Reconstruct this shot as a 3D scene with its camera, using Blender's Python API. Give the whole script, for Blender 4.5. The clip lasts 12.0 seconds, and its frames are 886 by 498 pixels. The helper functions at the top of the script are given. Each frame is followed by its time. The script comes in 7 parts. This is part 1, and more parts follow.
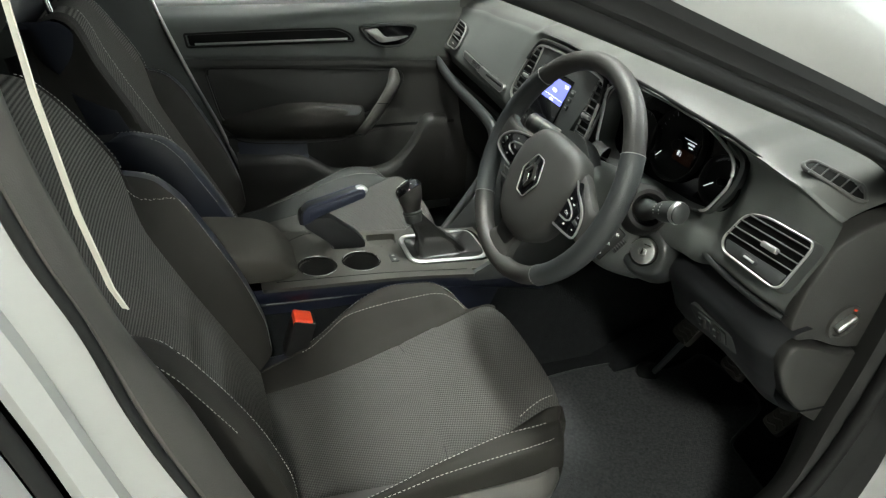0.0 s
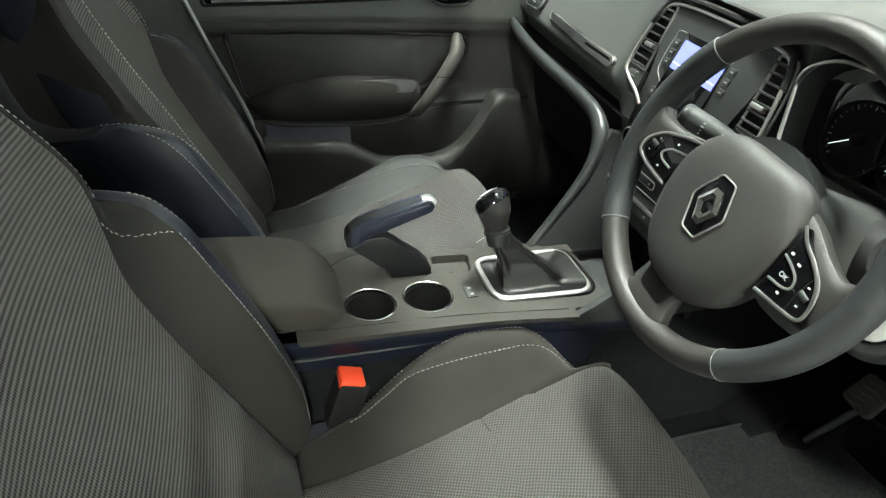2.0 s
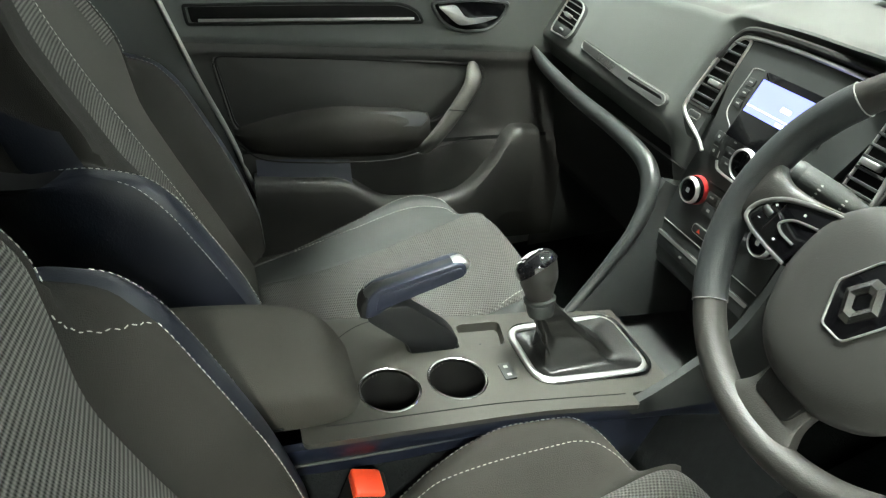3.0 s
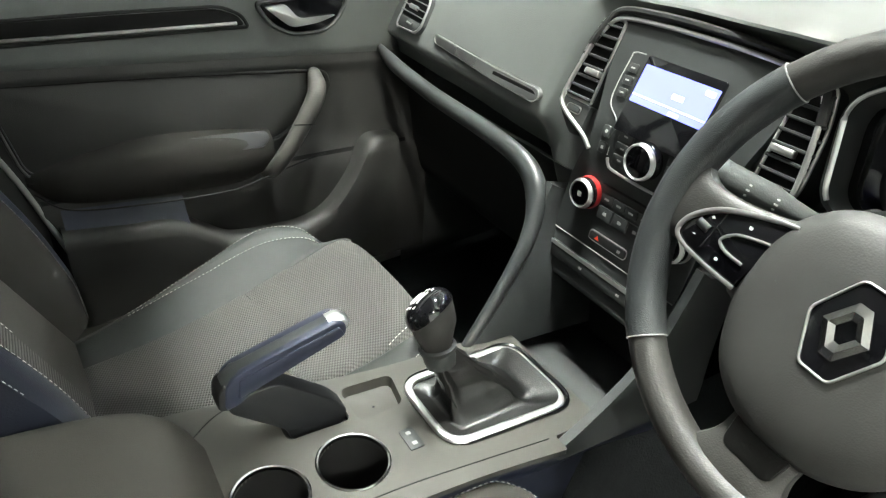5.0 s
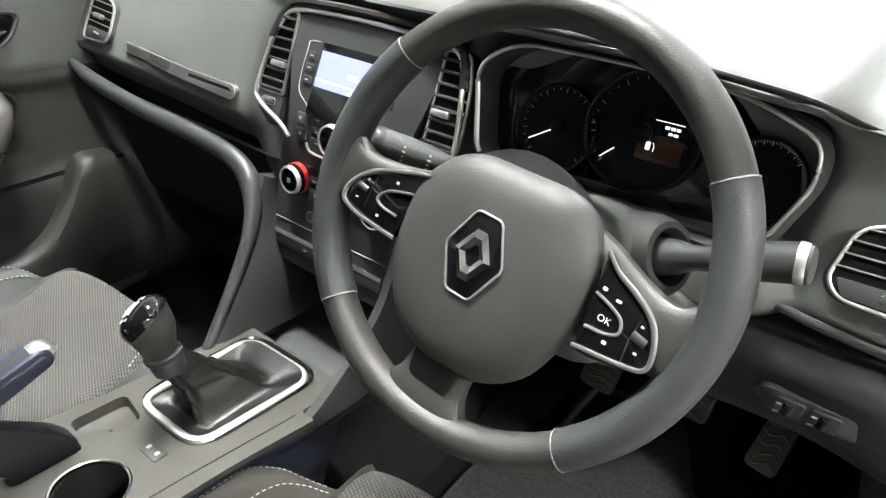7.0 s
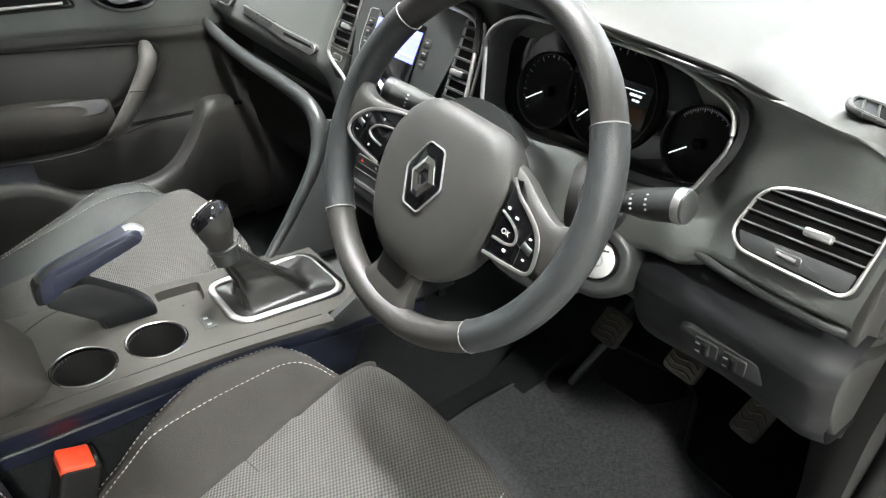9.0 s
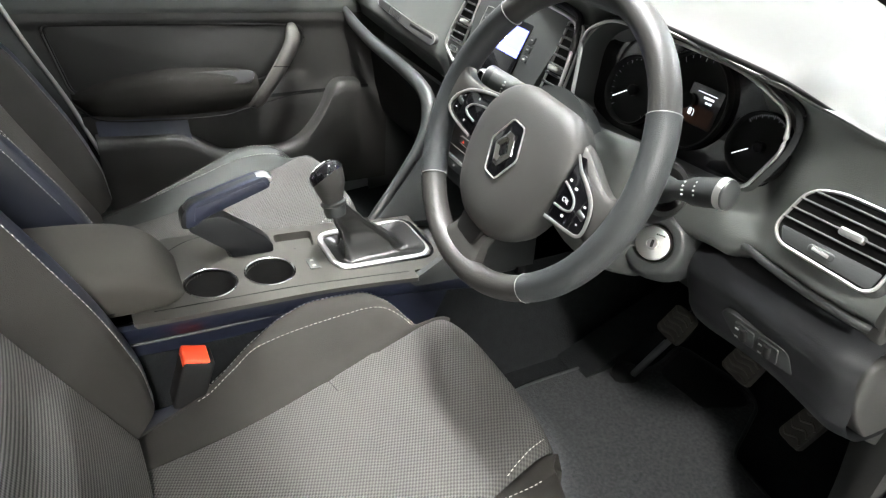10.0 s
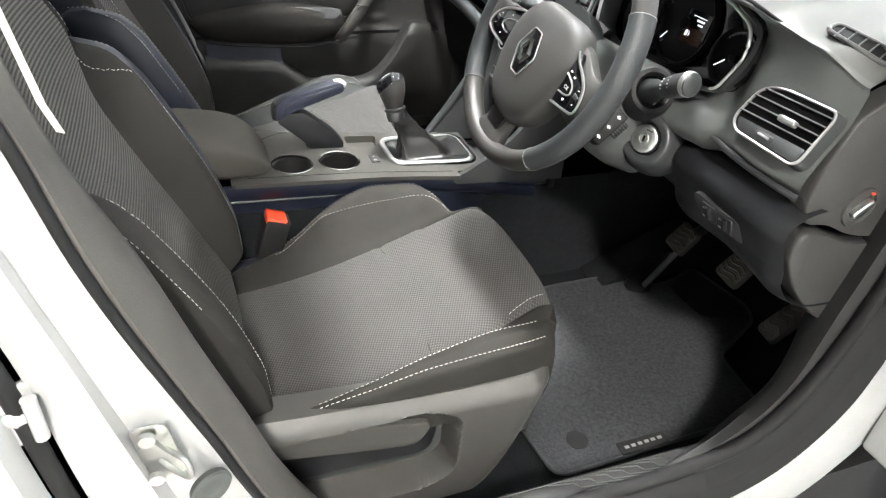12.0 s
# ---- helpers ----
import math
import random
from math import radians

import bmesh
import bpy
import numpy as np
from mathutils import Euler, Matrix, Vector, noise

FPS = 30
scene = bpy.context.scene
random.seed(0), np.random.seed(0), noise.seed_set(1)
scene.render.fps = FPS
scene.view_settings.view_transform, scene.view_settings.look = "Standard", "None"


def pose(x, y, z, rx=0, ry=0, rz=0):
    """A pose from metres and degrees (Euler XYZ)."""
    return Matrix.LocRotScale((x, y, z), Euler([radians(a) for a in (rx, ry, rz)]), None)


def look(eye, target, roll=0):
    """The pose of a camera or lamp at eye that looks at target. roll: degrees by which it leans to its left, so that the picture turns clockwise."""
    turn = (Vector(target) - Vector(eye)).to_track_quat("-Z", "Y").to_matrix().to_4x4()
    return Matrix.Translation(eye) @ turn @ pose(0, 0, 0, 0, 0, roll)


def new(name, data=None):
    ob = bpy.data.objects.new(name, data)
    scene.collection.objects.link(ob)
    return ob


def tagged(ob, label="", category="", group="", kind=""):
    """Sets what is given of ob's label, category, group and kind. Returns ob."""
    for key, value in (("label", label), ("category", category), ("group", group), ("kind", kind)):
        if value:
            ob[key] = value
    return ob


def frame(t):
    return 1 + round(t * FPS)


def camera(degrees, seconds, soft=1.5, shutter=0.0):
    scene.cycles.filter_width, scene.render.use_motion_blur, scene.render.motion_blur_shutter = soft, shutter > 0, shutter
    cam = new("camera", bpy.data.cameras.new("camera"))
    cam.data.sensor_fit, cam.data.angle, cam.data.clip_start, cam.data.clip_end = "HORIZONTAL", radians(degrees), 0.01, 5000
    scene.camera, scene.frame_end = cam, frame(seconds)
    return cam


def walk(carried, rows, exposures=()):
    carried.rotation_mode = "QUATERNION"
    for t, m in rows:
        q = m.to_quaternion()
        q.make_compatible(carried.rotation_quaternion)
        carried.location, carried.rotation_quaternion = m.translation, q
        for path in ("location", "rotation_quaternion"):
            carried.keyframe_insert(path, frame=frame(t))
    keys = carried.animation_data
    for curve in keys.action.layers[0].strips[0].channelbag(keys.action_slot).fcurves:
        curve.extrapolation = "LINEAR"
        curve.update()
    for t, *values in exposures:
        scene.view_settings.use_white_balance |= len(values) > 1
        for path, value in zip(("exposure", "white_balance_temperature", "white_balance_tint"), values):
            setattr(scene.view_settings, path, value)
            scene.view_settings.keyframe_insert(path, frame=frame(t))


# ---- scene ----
cam = camera(66.76, 12.0, soft=1.25)
PATH = [
    (0, (1.265, -0.467, 1.301), (-0.356, 0.114, 0.283), 2.7),
    (0.5, (1.195, -0.449, 1.283), (-0.423, 0.09, 0.238), 2.5),
    (1, (1.123, -0.427, 1.27), (-0.501, 0.053, 0.205), 2.7),
    (1.5, (1.015, -0.424, 1.25), (-0.598, 0.016, 0.152), 1.7),
    (2, (0.873, -0.45, 1.203), (-0.713, 0.041, 0.09), 2.2),
    (2.5, (0.764, -0.469, 1.181), (-0.827, 0.07, 0.095), 3.2),
    (2.7, (0.724, -0.478, 1.169), (-0.871, 0.085, 0.101), 4.1),
    (4.3, (0.518, -0.435, 1.118), (-1.091, 0.184, 0.104), 2.7),
    (4.5, (0.508, -0.432, 1.111), (-1.034, 0.326, 0.087), 3.6),
    (5, (0.509, -0.423, 1.118), (-0.916, 0.516, 0.075), 3.5),
    (5.5, (0.528, -0.414, 1.124), (-0.805, 0.657, 0.085), 3.4),
    (6, (0.555, -0.398, 1.123), (-0.659, 0.811, 0.091), 4.4),
    (6.5, (0.577, -0.386, 1.127), (-0.547, 0.913, 0.102), 3.7),
    (7, (0.61, -0.381, 1.128), (-0.412, 1.003, 0.107), 3.1),
    (7.2, (0.627, -0.378, 1.131), (-0.359, 1.032, 0.112), 2.9),
    (8.8, (0.814, -0.371, 1.153), (-0.416, 0.785, 0.08), 2.0),
    (9, (0.841, -0.373, 1.156), (-0.45, 0.712, 0.08), 2.5),
    (9.5, (0.909, -0.381, 1.168), (-0.505, 0.54, 0.094), 2.8),
    (10, (0.968, -0.413, 1.174), (-0.502, 0.414, 0.099), 4.1),
    (10.5, (1.035, -0.47, 1.169), (-0.468, 0.296, 0.095), 6.1),
    (11, (1.116, -0.497, 1.169), (-0.407, 0.21, 0.083), 5.0),
    (11.5, (1.177, -0.496, 1.164), (-0.339, 0.176, 0.045), 4.6),
    (12, (1.246, -0.468, 1.169), (-0.278, 0.158, 0.034), 4.8),
]
EXPOSURES = [(0, -0.42, 6500, 0), (1, -0.25, 6500, -2), (2, 0.18, 6500, -4), (2.7, 0.40, 6500, -5), (4.3, 0.58, 6500, 0), (5.5, 0.55, 6500, 2), (7, 0.56, 6500, 7), (9, 0.66, 6400, 8), (10, 0.80, 6400, 9), (10.5, 0.97, 6400, 10), (11.3, 0.99, 6400, 10), (12, 0.73, 6400, 10)]
walk(cam, [(t, look(eye, target, roll)) for t, eye, target, roll in PATH], exposures=EXPOSURES)

# ---- light ----
world = bpy.data.worlds.new("world")
scene.world = world
world.use_nodes = True
world.node_tree.nodes["Background"].inputs[0].default_value = (0.9, 0.95, 1.0, 1)
world.node_tree.nodes["Background"].inputs[1].default_value = 0.02

# ceiling lamps of the showroom, as places over the floor
LAMPS = ((-0.42, 0.22, 320.0, (1.0, 0.985, 0.96)), (3.6, -0.85, 430.0, (1.0, 0.965, 0.90)), (0.30, 4.2, 440.0, (0.98, 0.99, 1.0)))

# ---- small tools ----
PLACE = {}


def mesh_of(name, bm, material, angle=38):
    bmesh.ops.recalc_face_normals(bm, faces=bm.faces)
    me = bpy.data.meshes.new(name)
    bm.to_mesh(me)
    bm.free()
    me.materials.append(material)
    me.polygons.foreach_set("use_smooth", [True] * len(me.polygons))
    me.set_sharp_from_angle(angle=radians(angle))
    return me


def thing(name, place=(0, 0, 0), label="", category="", group="", kind=""):
    ob = new(name)
    ob.empty_display_size = 0.05
    ob.location = place
    PLACE[ob] = Vector(place)
    return tagged(ob, label, category, group, kind)


def part(name, bm, material, parent, label="", angle=38, kind=""):
    """Links a bmesh given in world metres as one mesh under a thing or a part."""
    at = PLACE[parent]
    bmesh.ops.translate(bm, verts=bm.verts, vec=-at)
    ob = new(name, mesh_of(name, bm, material, angle))
    ob.parent = parent
    PLACE[ob] = at
    return tagged(ob, label, kind=kind)


def solo(name, bm, material, label="", category="", group="", kind="", angle=38):
    """A thing of one mesh."""
    ob = new(name, mesh_of(name, bm, material, angle))
    PLACE[ob] = Vector((0, 0, 0))
    return tagged(ob, label, category, group, kind)


def lerp(a, b, t):
    return a + (b - a) * t


def curve(pts, n, closed=False):
    """n points on a smooth line through pts, at even parameter steps."""
    p = [Vector(q) for q in pts]
    m = len(p)
    out = []
    for i in range(n):
        s = i / n * m if closed else i / (n - 1) * (m - 1)
        k = min(int(s), m - 1 if closed else m - 2)
        t = s - k
        if closed:
            a, b, c, d = p[(k - 1) % m], p[k % m], p[(k + 1) % m], p[(k + 2) % m]
        else:
            b, c = p[k], p[k + 1]
            a = p[k - 1] if k else b * 2 - c
            d = p[k + 2] if k + 2 < m else c * 2 - b
        out.append(0.5 * (2 * b + (c - a) * t + (2 * a - 5 * b + 4 * c - d) * t * t + (3 * b - a - 3 * c + d) * t ** 3))
    return out


def along(keys, x):
    """A smooth value between (x, value) keys, with no overshoot."""
    n = len(keys)
    if x <= keys[0][0]:
        return keys[0][1]
    if x >= keys[-1][0]:
        return keys[-1][1]
    d = [(b[1] - a[1]) / (b[0] - a[0]) for a, b in zip(keys, keys[1:])]
    if n == 2:
        slope = [0.0, 0.0]
    else:
        slope = [d[0]] + [0.0 if p * q <= 0 else 2 * p * q / (p + q) for p, q in zip(d, d[1:])] + [d[-1]]
    for k in range(n - 1):
        a, b = keys[k], keys[k + 1]
        if x <= b[0]:
            h = b[0] - a[0]
            t = (x - a[0]) / h
            return (a[1] * (1 + 2 * t) * (1 - t) ** 2 + h * slope[k] * t * (1 - t) ** 2
                    + b[1] * t * t * (3 - 2 * t) + h * slope[k + 1] * t * t * (t - 1))
    return keys[-1][1]


def grid(rows, closed_u=False, closed_v=False, bm=None):
    """Faces over a list of rows of points."""
    bm = bm or bmesh.new()
    vs = [[bm.verts.new(p) for p in r] for r in rows]
    nu, nv = len(vs), len(vs[0])
    for i in range(nu if closed_u else nu - 1):
        for j in range(nv if closed_v else nv - 1):
            q = (vs[i][j], vs[(i + 1) % nu][j], vs[(i + 1) % nu][(j + 1) % nv], vs[i][(j + 1) % nv])
            try:
                bm.faces.new(q)
            except ValueError:
                pass
    return bm


def cap(bm, ring_points):
    bm.faces.new([bm.verts.new(p) for p in ring_points])


def loft(loops, caps=True):
    bm = grid(loops, closed_v=True)
    if caps:
        cap(bm, loops[0])
        cap(bm, loops[-1])
    bmesh.ops.remove_doubles(bm, verts=bm.verts, dist=1e-5)
    return bm


def sweep(path, ru, rv=None, closed=False, n=10, up=(0, 0, 1), taper=None, caps=True, power=1.0):
    """A tube along path with an elliptic section: ru across, rv towards up."""
    rv = rv or ru
    p = [Vector(q) for q in path]
    loops = []
    m = len(p)
    for i in range(m):
        if closed:
            t = p[(i + 1) % m] - p[i - 1]
        else:
            t = p[min(i + 1, m - 1)] - p[max(i - 1, 0)]
        t.normalize()
        s = t.cross(Vector(up))
        if s.length < 1e-4:
            s = t.cross(Vector((1, 0, 0)))
        s.normalize()
        w = s.cross(t)
        k = taper(i / (m - 1)) if taper else 1
        ring_points = []
        for j in range(n):
            c, d = math.cos(2 * math.pi * j / n), math.sin(2 * math.pi * j / n)
            c, d = math.copysign(abs(c) ** power, c), math.copysign(abs(d) ** power, d)
            ring_points.append(p[i] + s * (c * ru * k) + w * (d * rv * k))
        loops.append(ring_points)
    bm = grid(loops, closed_u=closed, closed_v=True)
    if caps and not closed:
        cap(bm, loops[0])
        cap(bm, loops[-1])
    bmesh.ops.remove_doubles(bm, verts=bm.verts, dist=1e-6)
    return bm


def rounded(pts, r, n=5):
    """A 2D outline with its corners rounded; r is one radius or one for each corner."""
    out = []
    m = len(pts)
    for i in range(m):
        p, a, b = Vector(pts[i]), Vector(pts[i - 1]), Vector(pts[(i + 1) % m])
        rr = r[i] if isinstance(r, (list, tuple)) else r
        u, v = (a - p), (b - p)
        d = min(rr, u.length * 0.48, v.length * 0.48)
        u.normalize(), v.normalize()
        for k in range(n + 1):
            t = k / n
            out.append((p + u * d) * (1 - t) ** 2 + p * (2 * t * (1 - t)) + (p + v * d) * t * t)
    return out


def rect(w, h, r, n=5, cx=0, cy=0):
    return rounded([(cx - w / 2, cy - h / 2), (cx + w / 2, cy - h / 2), (cx + w / 2, cy + h / 2), (cx - w / 2, cy + h / 2)], r, n)


def disc(r, n=32, cx=0, cy=0):
    return [Vector((cx + r * math.cos(2 * math.pi * i / n), cy + r * math.sin(2 * math.pi * i / n))) for i in range(n)]


def plate(outline, m, depth, bevel=0.0, scale_back=1.0):
    """A solid with a 2D outline (x, y of m), its front at z 0 and its back at -depth; the front edge is rounded by bevel."""
    c = sum((Vector(q) for q in outline), Vector((0, 0))) / len(outline)
    steps = [(1.0, -depth, scale_back)]
    if bevel:
        size = max((Vector(q) - c).length for q in outline)
        for a in (0, 30, 60, 90):
            steps.append((1 - bevel * (1 - math.cos(radians(a))) / size, -bevel + bevel * math.sin(radians(a)), 1))
    else:
        steps.append((1, 0, 1))
    loops = [[m @ Vector((c.x + (q[0] - c.x) * k * e, c.y + (q[1] - c.y) * k * e, z)) for q in outline] for k, z, e in steps]
    return loft(loops)


def frame_ring(outline, m, wide, deep, front=0.0, n=8):
    """A raised trim along a closed 2D outline."""
    path = [m @ Vector((q[0], q[1], front)) for q in outline]
    return sweep(path, wide, deep, closed=True, n=n, up=m.to_3x3() @ Vector((0, 0, 1)))


def box(x0, x1, y0, y1, z0, z1, bevel=0.0, segments=3):
    bm = bmesh.new()
    bmesh.ops.create_cube(bm, size=1)
    for v in bm.verts:
        v.co = Vector((lerp(x0, x1, v.co.x + 0.5), lerp(y0, y1, v.co.y + 0.5), lerp(z0, z1, v.co.z + 0.5)))
    if bevel:
        bmesh.ops.bevel(bm, geom=bm.edges[:], offset=bevel, segments=segments, affect="EDGES", profile=0.5)
    return bm


def obox(m, w, h, d, bevel=0.0, segments=3):
    """A box in the frame of m: w along x, h along y, d along z, centred."""
    bm = box(-w / 2, w / 2, -h / 2, h / 2, -d / 2, d / 2, bevel, segments)
    bm.transform(m)
    return bm


def lathe(profile, m, n=32):
    """A turned solid about the z axis of m; profile: (radius, height)."""
    rows = [[m @ Vector((r * math.cos(2 * math.pi * j / n), r * math.sin(2 * math.pi * j / n), z)) for j in range(n)] for r, z in profile]
    bm = grid(rows, closed_v=True)
    bmesh.ops.remove_doubles(bm, verts=bm.verts, dist=1e-6)
    return bm


def join(*bms):
    out = bmesh.new()
    for b in bms:
        me = bpy.data.meshes.new("join")
        b.to_mesh(me)
        b.free()
        out.from_mesh(me)
        bpy.data.meshes.remove(me)
    return out


def stitches(path, length=0.0058, gap=0.0019, r=0.0006):
    """Thread stitches that lie along a path."""
    p = [Vector(q) for q in path]
    out = bmesh.new()
    seg = [(b - a).length for a, b in zip(p, p[1:])]
    total = sum(seg)

    def at(s):
        for a, b, d in zip(p, p[1:], seg):
            if s <= d:
                return a + (b - a) * (s / d if d else 0)
            s -= d
        return p[-1]
    s = 0.0
    while s + length < total:
        a, b = at(s), at(s + length)
        t = (b - a).normalized()
        u = t.cross(Vector((0.3, 0.2, 1))).normalized() * r
        w = t.cross(u).normalized() * r
        rings = [[a + t * r + k for k in (u * .4, w * .4, -u * .4, -w * .4)], [a.lerp(b, .2) + k for k in (u, w, -u, -w)],
                 [a.lerp(b, .8) + k for k in (u, w, -u, -w)], [b - t * r + k for k in (u * .4, w * .4, -u * .4, -w * .4)]]
        vs = [[out.verts.new(q) for q in ring_points] for ring_points in rings]
        for i in range(3):
            for j in range(4):
                out.faces.new((vs[i][j], vs[i + 1][j], vs[i + 1][(j + 1) % 4], vs[i][(j + 1) % 4]))
        out.faces.new(vs[0][::-1]), out.faces.new(vs[3])
        s += length + gap
    return out


def basis(o, x, y):
    """A frame at o with its x axis along x and its y axis near y."""
    x = Vector(x).normalized()
    z = x.cross(Vector(y)).normalized()
    y = z.cross(x)
    return Matrix(((x.x, y.x, z.x, o[0]), (x.y, y.y, z.y, o[1]), (x.z, y.z, z.z, o[2]), (0, 0, 0, 1)))


def axis_frame(o, d, hint=(0, 0, 1)):
    """A frame at o whose z axis runs along d."""
    z = Vector(d).normalized()
    x = Vector(hint).cross(z).normalized()
    y = z.cross(x)
    return Matrix(((x.x, y.x, z.x, o[0]), (x.y, y.y, z.y, o[1]), (x.z, y.z, z.z, o[2]), (0, 0, 0, 1)))


# ---- materials ----
def material(name, colour, rough=0.5, metal=0.0, grain=0.0, grain_size=400.0, mottle=0.0, mottle_size=12.0, spec=0.5, coat=0.0, sheen=0.0, rough_vary=0.0):
    m = bpy.data.materials.new(name)
    m.use_nodes = True
    nt = m.node_tree
    b = nt.nodes["Principled BSDF"]
    b.inputs["Base Color"].default_value = (*colour, 1)
    b.inputs["Roughness"].default_value = rough
    b.inputs["Metallic"].default_value = metal
    b.inputs["Specular IOR Level"].default_value = spec
    b.inputs["Coat Weight"].default_value = coat
    b.inputs["Coat Roughness"].default_value = 0.05
    b.inputs["Sheen Weight"].default_value = sheen
    co = nt.nodes.new("ShaderNodeTexCoord")
    if mottle or rough_vary:
        no = nt.nodes.new("ShaderNodeTexNoise")
        no.inputs["Scale"].default_value = mottle_size
        no.inputs["Detail"].default_value = 5
        nt.links.new(co.outputs["Object"], no.inputs["Vector"])
        if mottle:
            mix = nt.nodes.new("ShaderNodeMix")
            mix.data_type = "RGBA"
            mix.inputs[6].default_value = (*[c * (1 - mottle) for c in colour], 1)
            mix.inputs[7].default_value = (*[min(1, c * (1 + mottle)) for c in colour], 1)
            nt.links.new(no.outputs["Fac"], mix.inputs[0])
            nt.links.new(mix.outputs[2], b.inputs["Base Color"])
        if rough_vary:
            mr = nt.nodes.new("ShaderNodeMapRange")
            mr.inputs[3].default_value = max(0.02, rough - rough_vary)
            mr.inputs[4].default_value = min(1, rough + rough_vary)
            nt.links.new(no.outputs["Fac"], mr.inputs[0])
            nt.links.new(mr.outputs[0], b.inputs["Roughness"])
    if grain:
        vo = nt.nodes.new("ShaderNodeTexVoronoi")
        vo.inputs["Scale"].default_value = grain_size
        nt.links.new(co.outputs["Object"], vo.inputs["Vector"])
        bu = nt.nodes.new("ShaderNodeBump")
        bu.inputs["Strength"].default_value = grain
        bu.inputs["Distance"].default_value = 0.0006
        nt.links.new(vo.outputs["Distance"], bu.inputs["Height"])
        nt.links.new(bu.outputs[0], b.inputs["Normal"])
    return m


def woven(name, dark, light, axis, period, cross_period, rough=0.85, tilt=0.0, cross=0.45):
    """Ribbed woven cloth: ribs that repeat along one axis, broken up by a second, finer weave."""
    m = bpy.data.materials.new(name)
    m.use_nodes = True
    nt = m.node_tree
    b = nt.nodes["Principled BSDF"]
    b.inputs["Roughness"].default_value = rough
    b.inputs["Specular IOR Level"].default_value = 0.12
    co = nt.nodes.new("ShaderNodeTexCoord")
    mp = nt.nodes.new("ShaderNodeMapping")
    mp.inputs["Rotation"].default_value = (0, 0, radians(tilt))
    nt.links.new(co.outputs["Object"], mp.inputs["Vector"])

    def wave(ax, per, dist):
        w = nt.nodes.new("ShaderNodeTexWave")
        w.wave_type, w.bands_direction, w.wave_profile = "BANDS", ax, "SIN"
        w.inputs["Scale"].default_value = 0.31416 / per
        w.inputs["Distortion"].default_value = dist
        w.inputs["Detail"].default_value = 1
        w.inputs["Detail Scale"].default_value = 2
        nt.links.new(mp.outputs[0], w.inputs["Vector"])
        return w
    a, c = wave(axis, period, 0.15), wave("X" if axis != "X" else "Y", cross_period, 0.4)
    mul = nt.nodes.new("ShaderNodeMath")
    mul.operation = "MULTIPLY_ADD"
    nt.links.new(c.outputs["Fac"], mul.inputs[0])
    mul.inputs[1].default_value = cross
    nt.links.new(a.outputs["Fac"], mul.inputs[2])
    no = nt.nodes.new("ShaderNodeTexNoise")
    no.inputs["Scale"].default_value = 9
    no.inputs["Detail"].default_value = 6
    nt.links.new(co.outputs["Object"], no.inputs["Vector"])
    ad = nt.nodes.new("ShaderNodeMath")
    ad.operation = "MULTIPLY_ADD"
    nt.links.new(no.outputs["Fac"], ad.inputs[0])
    ad.inputs[1].default_value = 0.5
    nt.links.new(mul.outputs[0], ad.inputs[2])
    mr = nt.nodes.new("ShaderNodeMapRange")
    mr.inputs[1].default_value, mr.inputs[2].default_value = 0.25, 1.7
    nt.links.new(ad.outputs[0], mr.inputs[0])
    mix = nt.nodes.new("ShaderNodeMix")
    mix.data_type = "RGBA"
    mix.inputs[6].default_value, mix.inputs[7].default_value = (*dark, 1), (*light, 1)
    nt.links.new(mr.outputs[0], mix.inputs[0])
    nt.links.new(mix.outputs[2], b.inputs["Base Color"])
    bu = nt.nodes.new("ShaderNodeBump")
    bu.inputs["Strength"].default_value = 0.7
    bu.inputs["Distance"].default_value = 0.0012
    nt.links.new(mul.outputs[0], bu.inputs["Height"])
    nt.links.new(bu.outputs[0], b.inputs["Normal"])
    return m


def glow(name, colour, power):
    m = bpy.data.materials.new(name)
    m.use_nodes = True
    b = m.node_tree.nodes["Principled BSDF"]
    b.inputs["Base Color"].default_value = (*[c * 0.5 for c in colour], 1)
    b.inputs["Roughness"].default_value = 0.15
    b.inputs["Emission Color"].default_value = (*colour, 1)
    b.inputs["Emission Strength"].default_value = power
    return m


def clear(name, tint=(1, 1, 1), rough=0.0):
    m = bpy.data.materials.new(name)
    m.use_nodes = True
    nt = m.node_tree
    b = nt.nodes["Principled BSDF"]
    b.inputs["Base Color"].default_value = (*tint, 1)
    b.inputs["Roughness"].default_value = rough
    b.inputs["Transmission Weight"].default_value = 1
    b.inputs["IOR"].default_value = 1.45
    return m


RIBBED = woven("ribbed back cloth", (0.0125, 0.0119, 0.0111), (0.124, 0.120, 0.111), "Z", 0.0048, 0.0030)
WEAVE = woven("honeycomb seat cloth", (0.036, 0.0355, 0.034), (0.088, 0.0865, 0.082), "Y", 0.0040, 0.0046, cross=0.7, tilt=28)
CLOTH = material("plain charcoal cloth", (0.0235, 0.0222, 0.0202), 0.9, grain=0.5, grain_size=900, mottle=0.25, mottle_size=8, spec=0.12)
VINYL = material("black vinyl", (0.011, 0.0125, 0.019), 0.34, grain=0.22, grain_size=500, mottle=0.2, spec=0.5)
LEATHER = material("wheel leather", (0.0235, 0.0225, 0.021), 0.50, grain=0.22, grain_size=650, mottle=0.15, rough_vary=0.06, spec=0.5)
GRIP = material("perforated leather", (0.026, 0.0285, 0.030), 0.47, grain=0.35, grain_size=900, mottle=0.15, spec=0.45)
THREAD = material("pale thread", (0.47, 0.455, 0.42), 0.8)
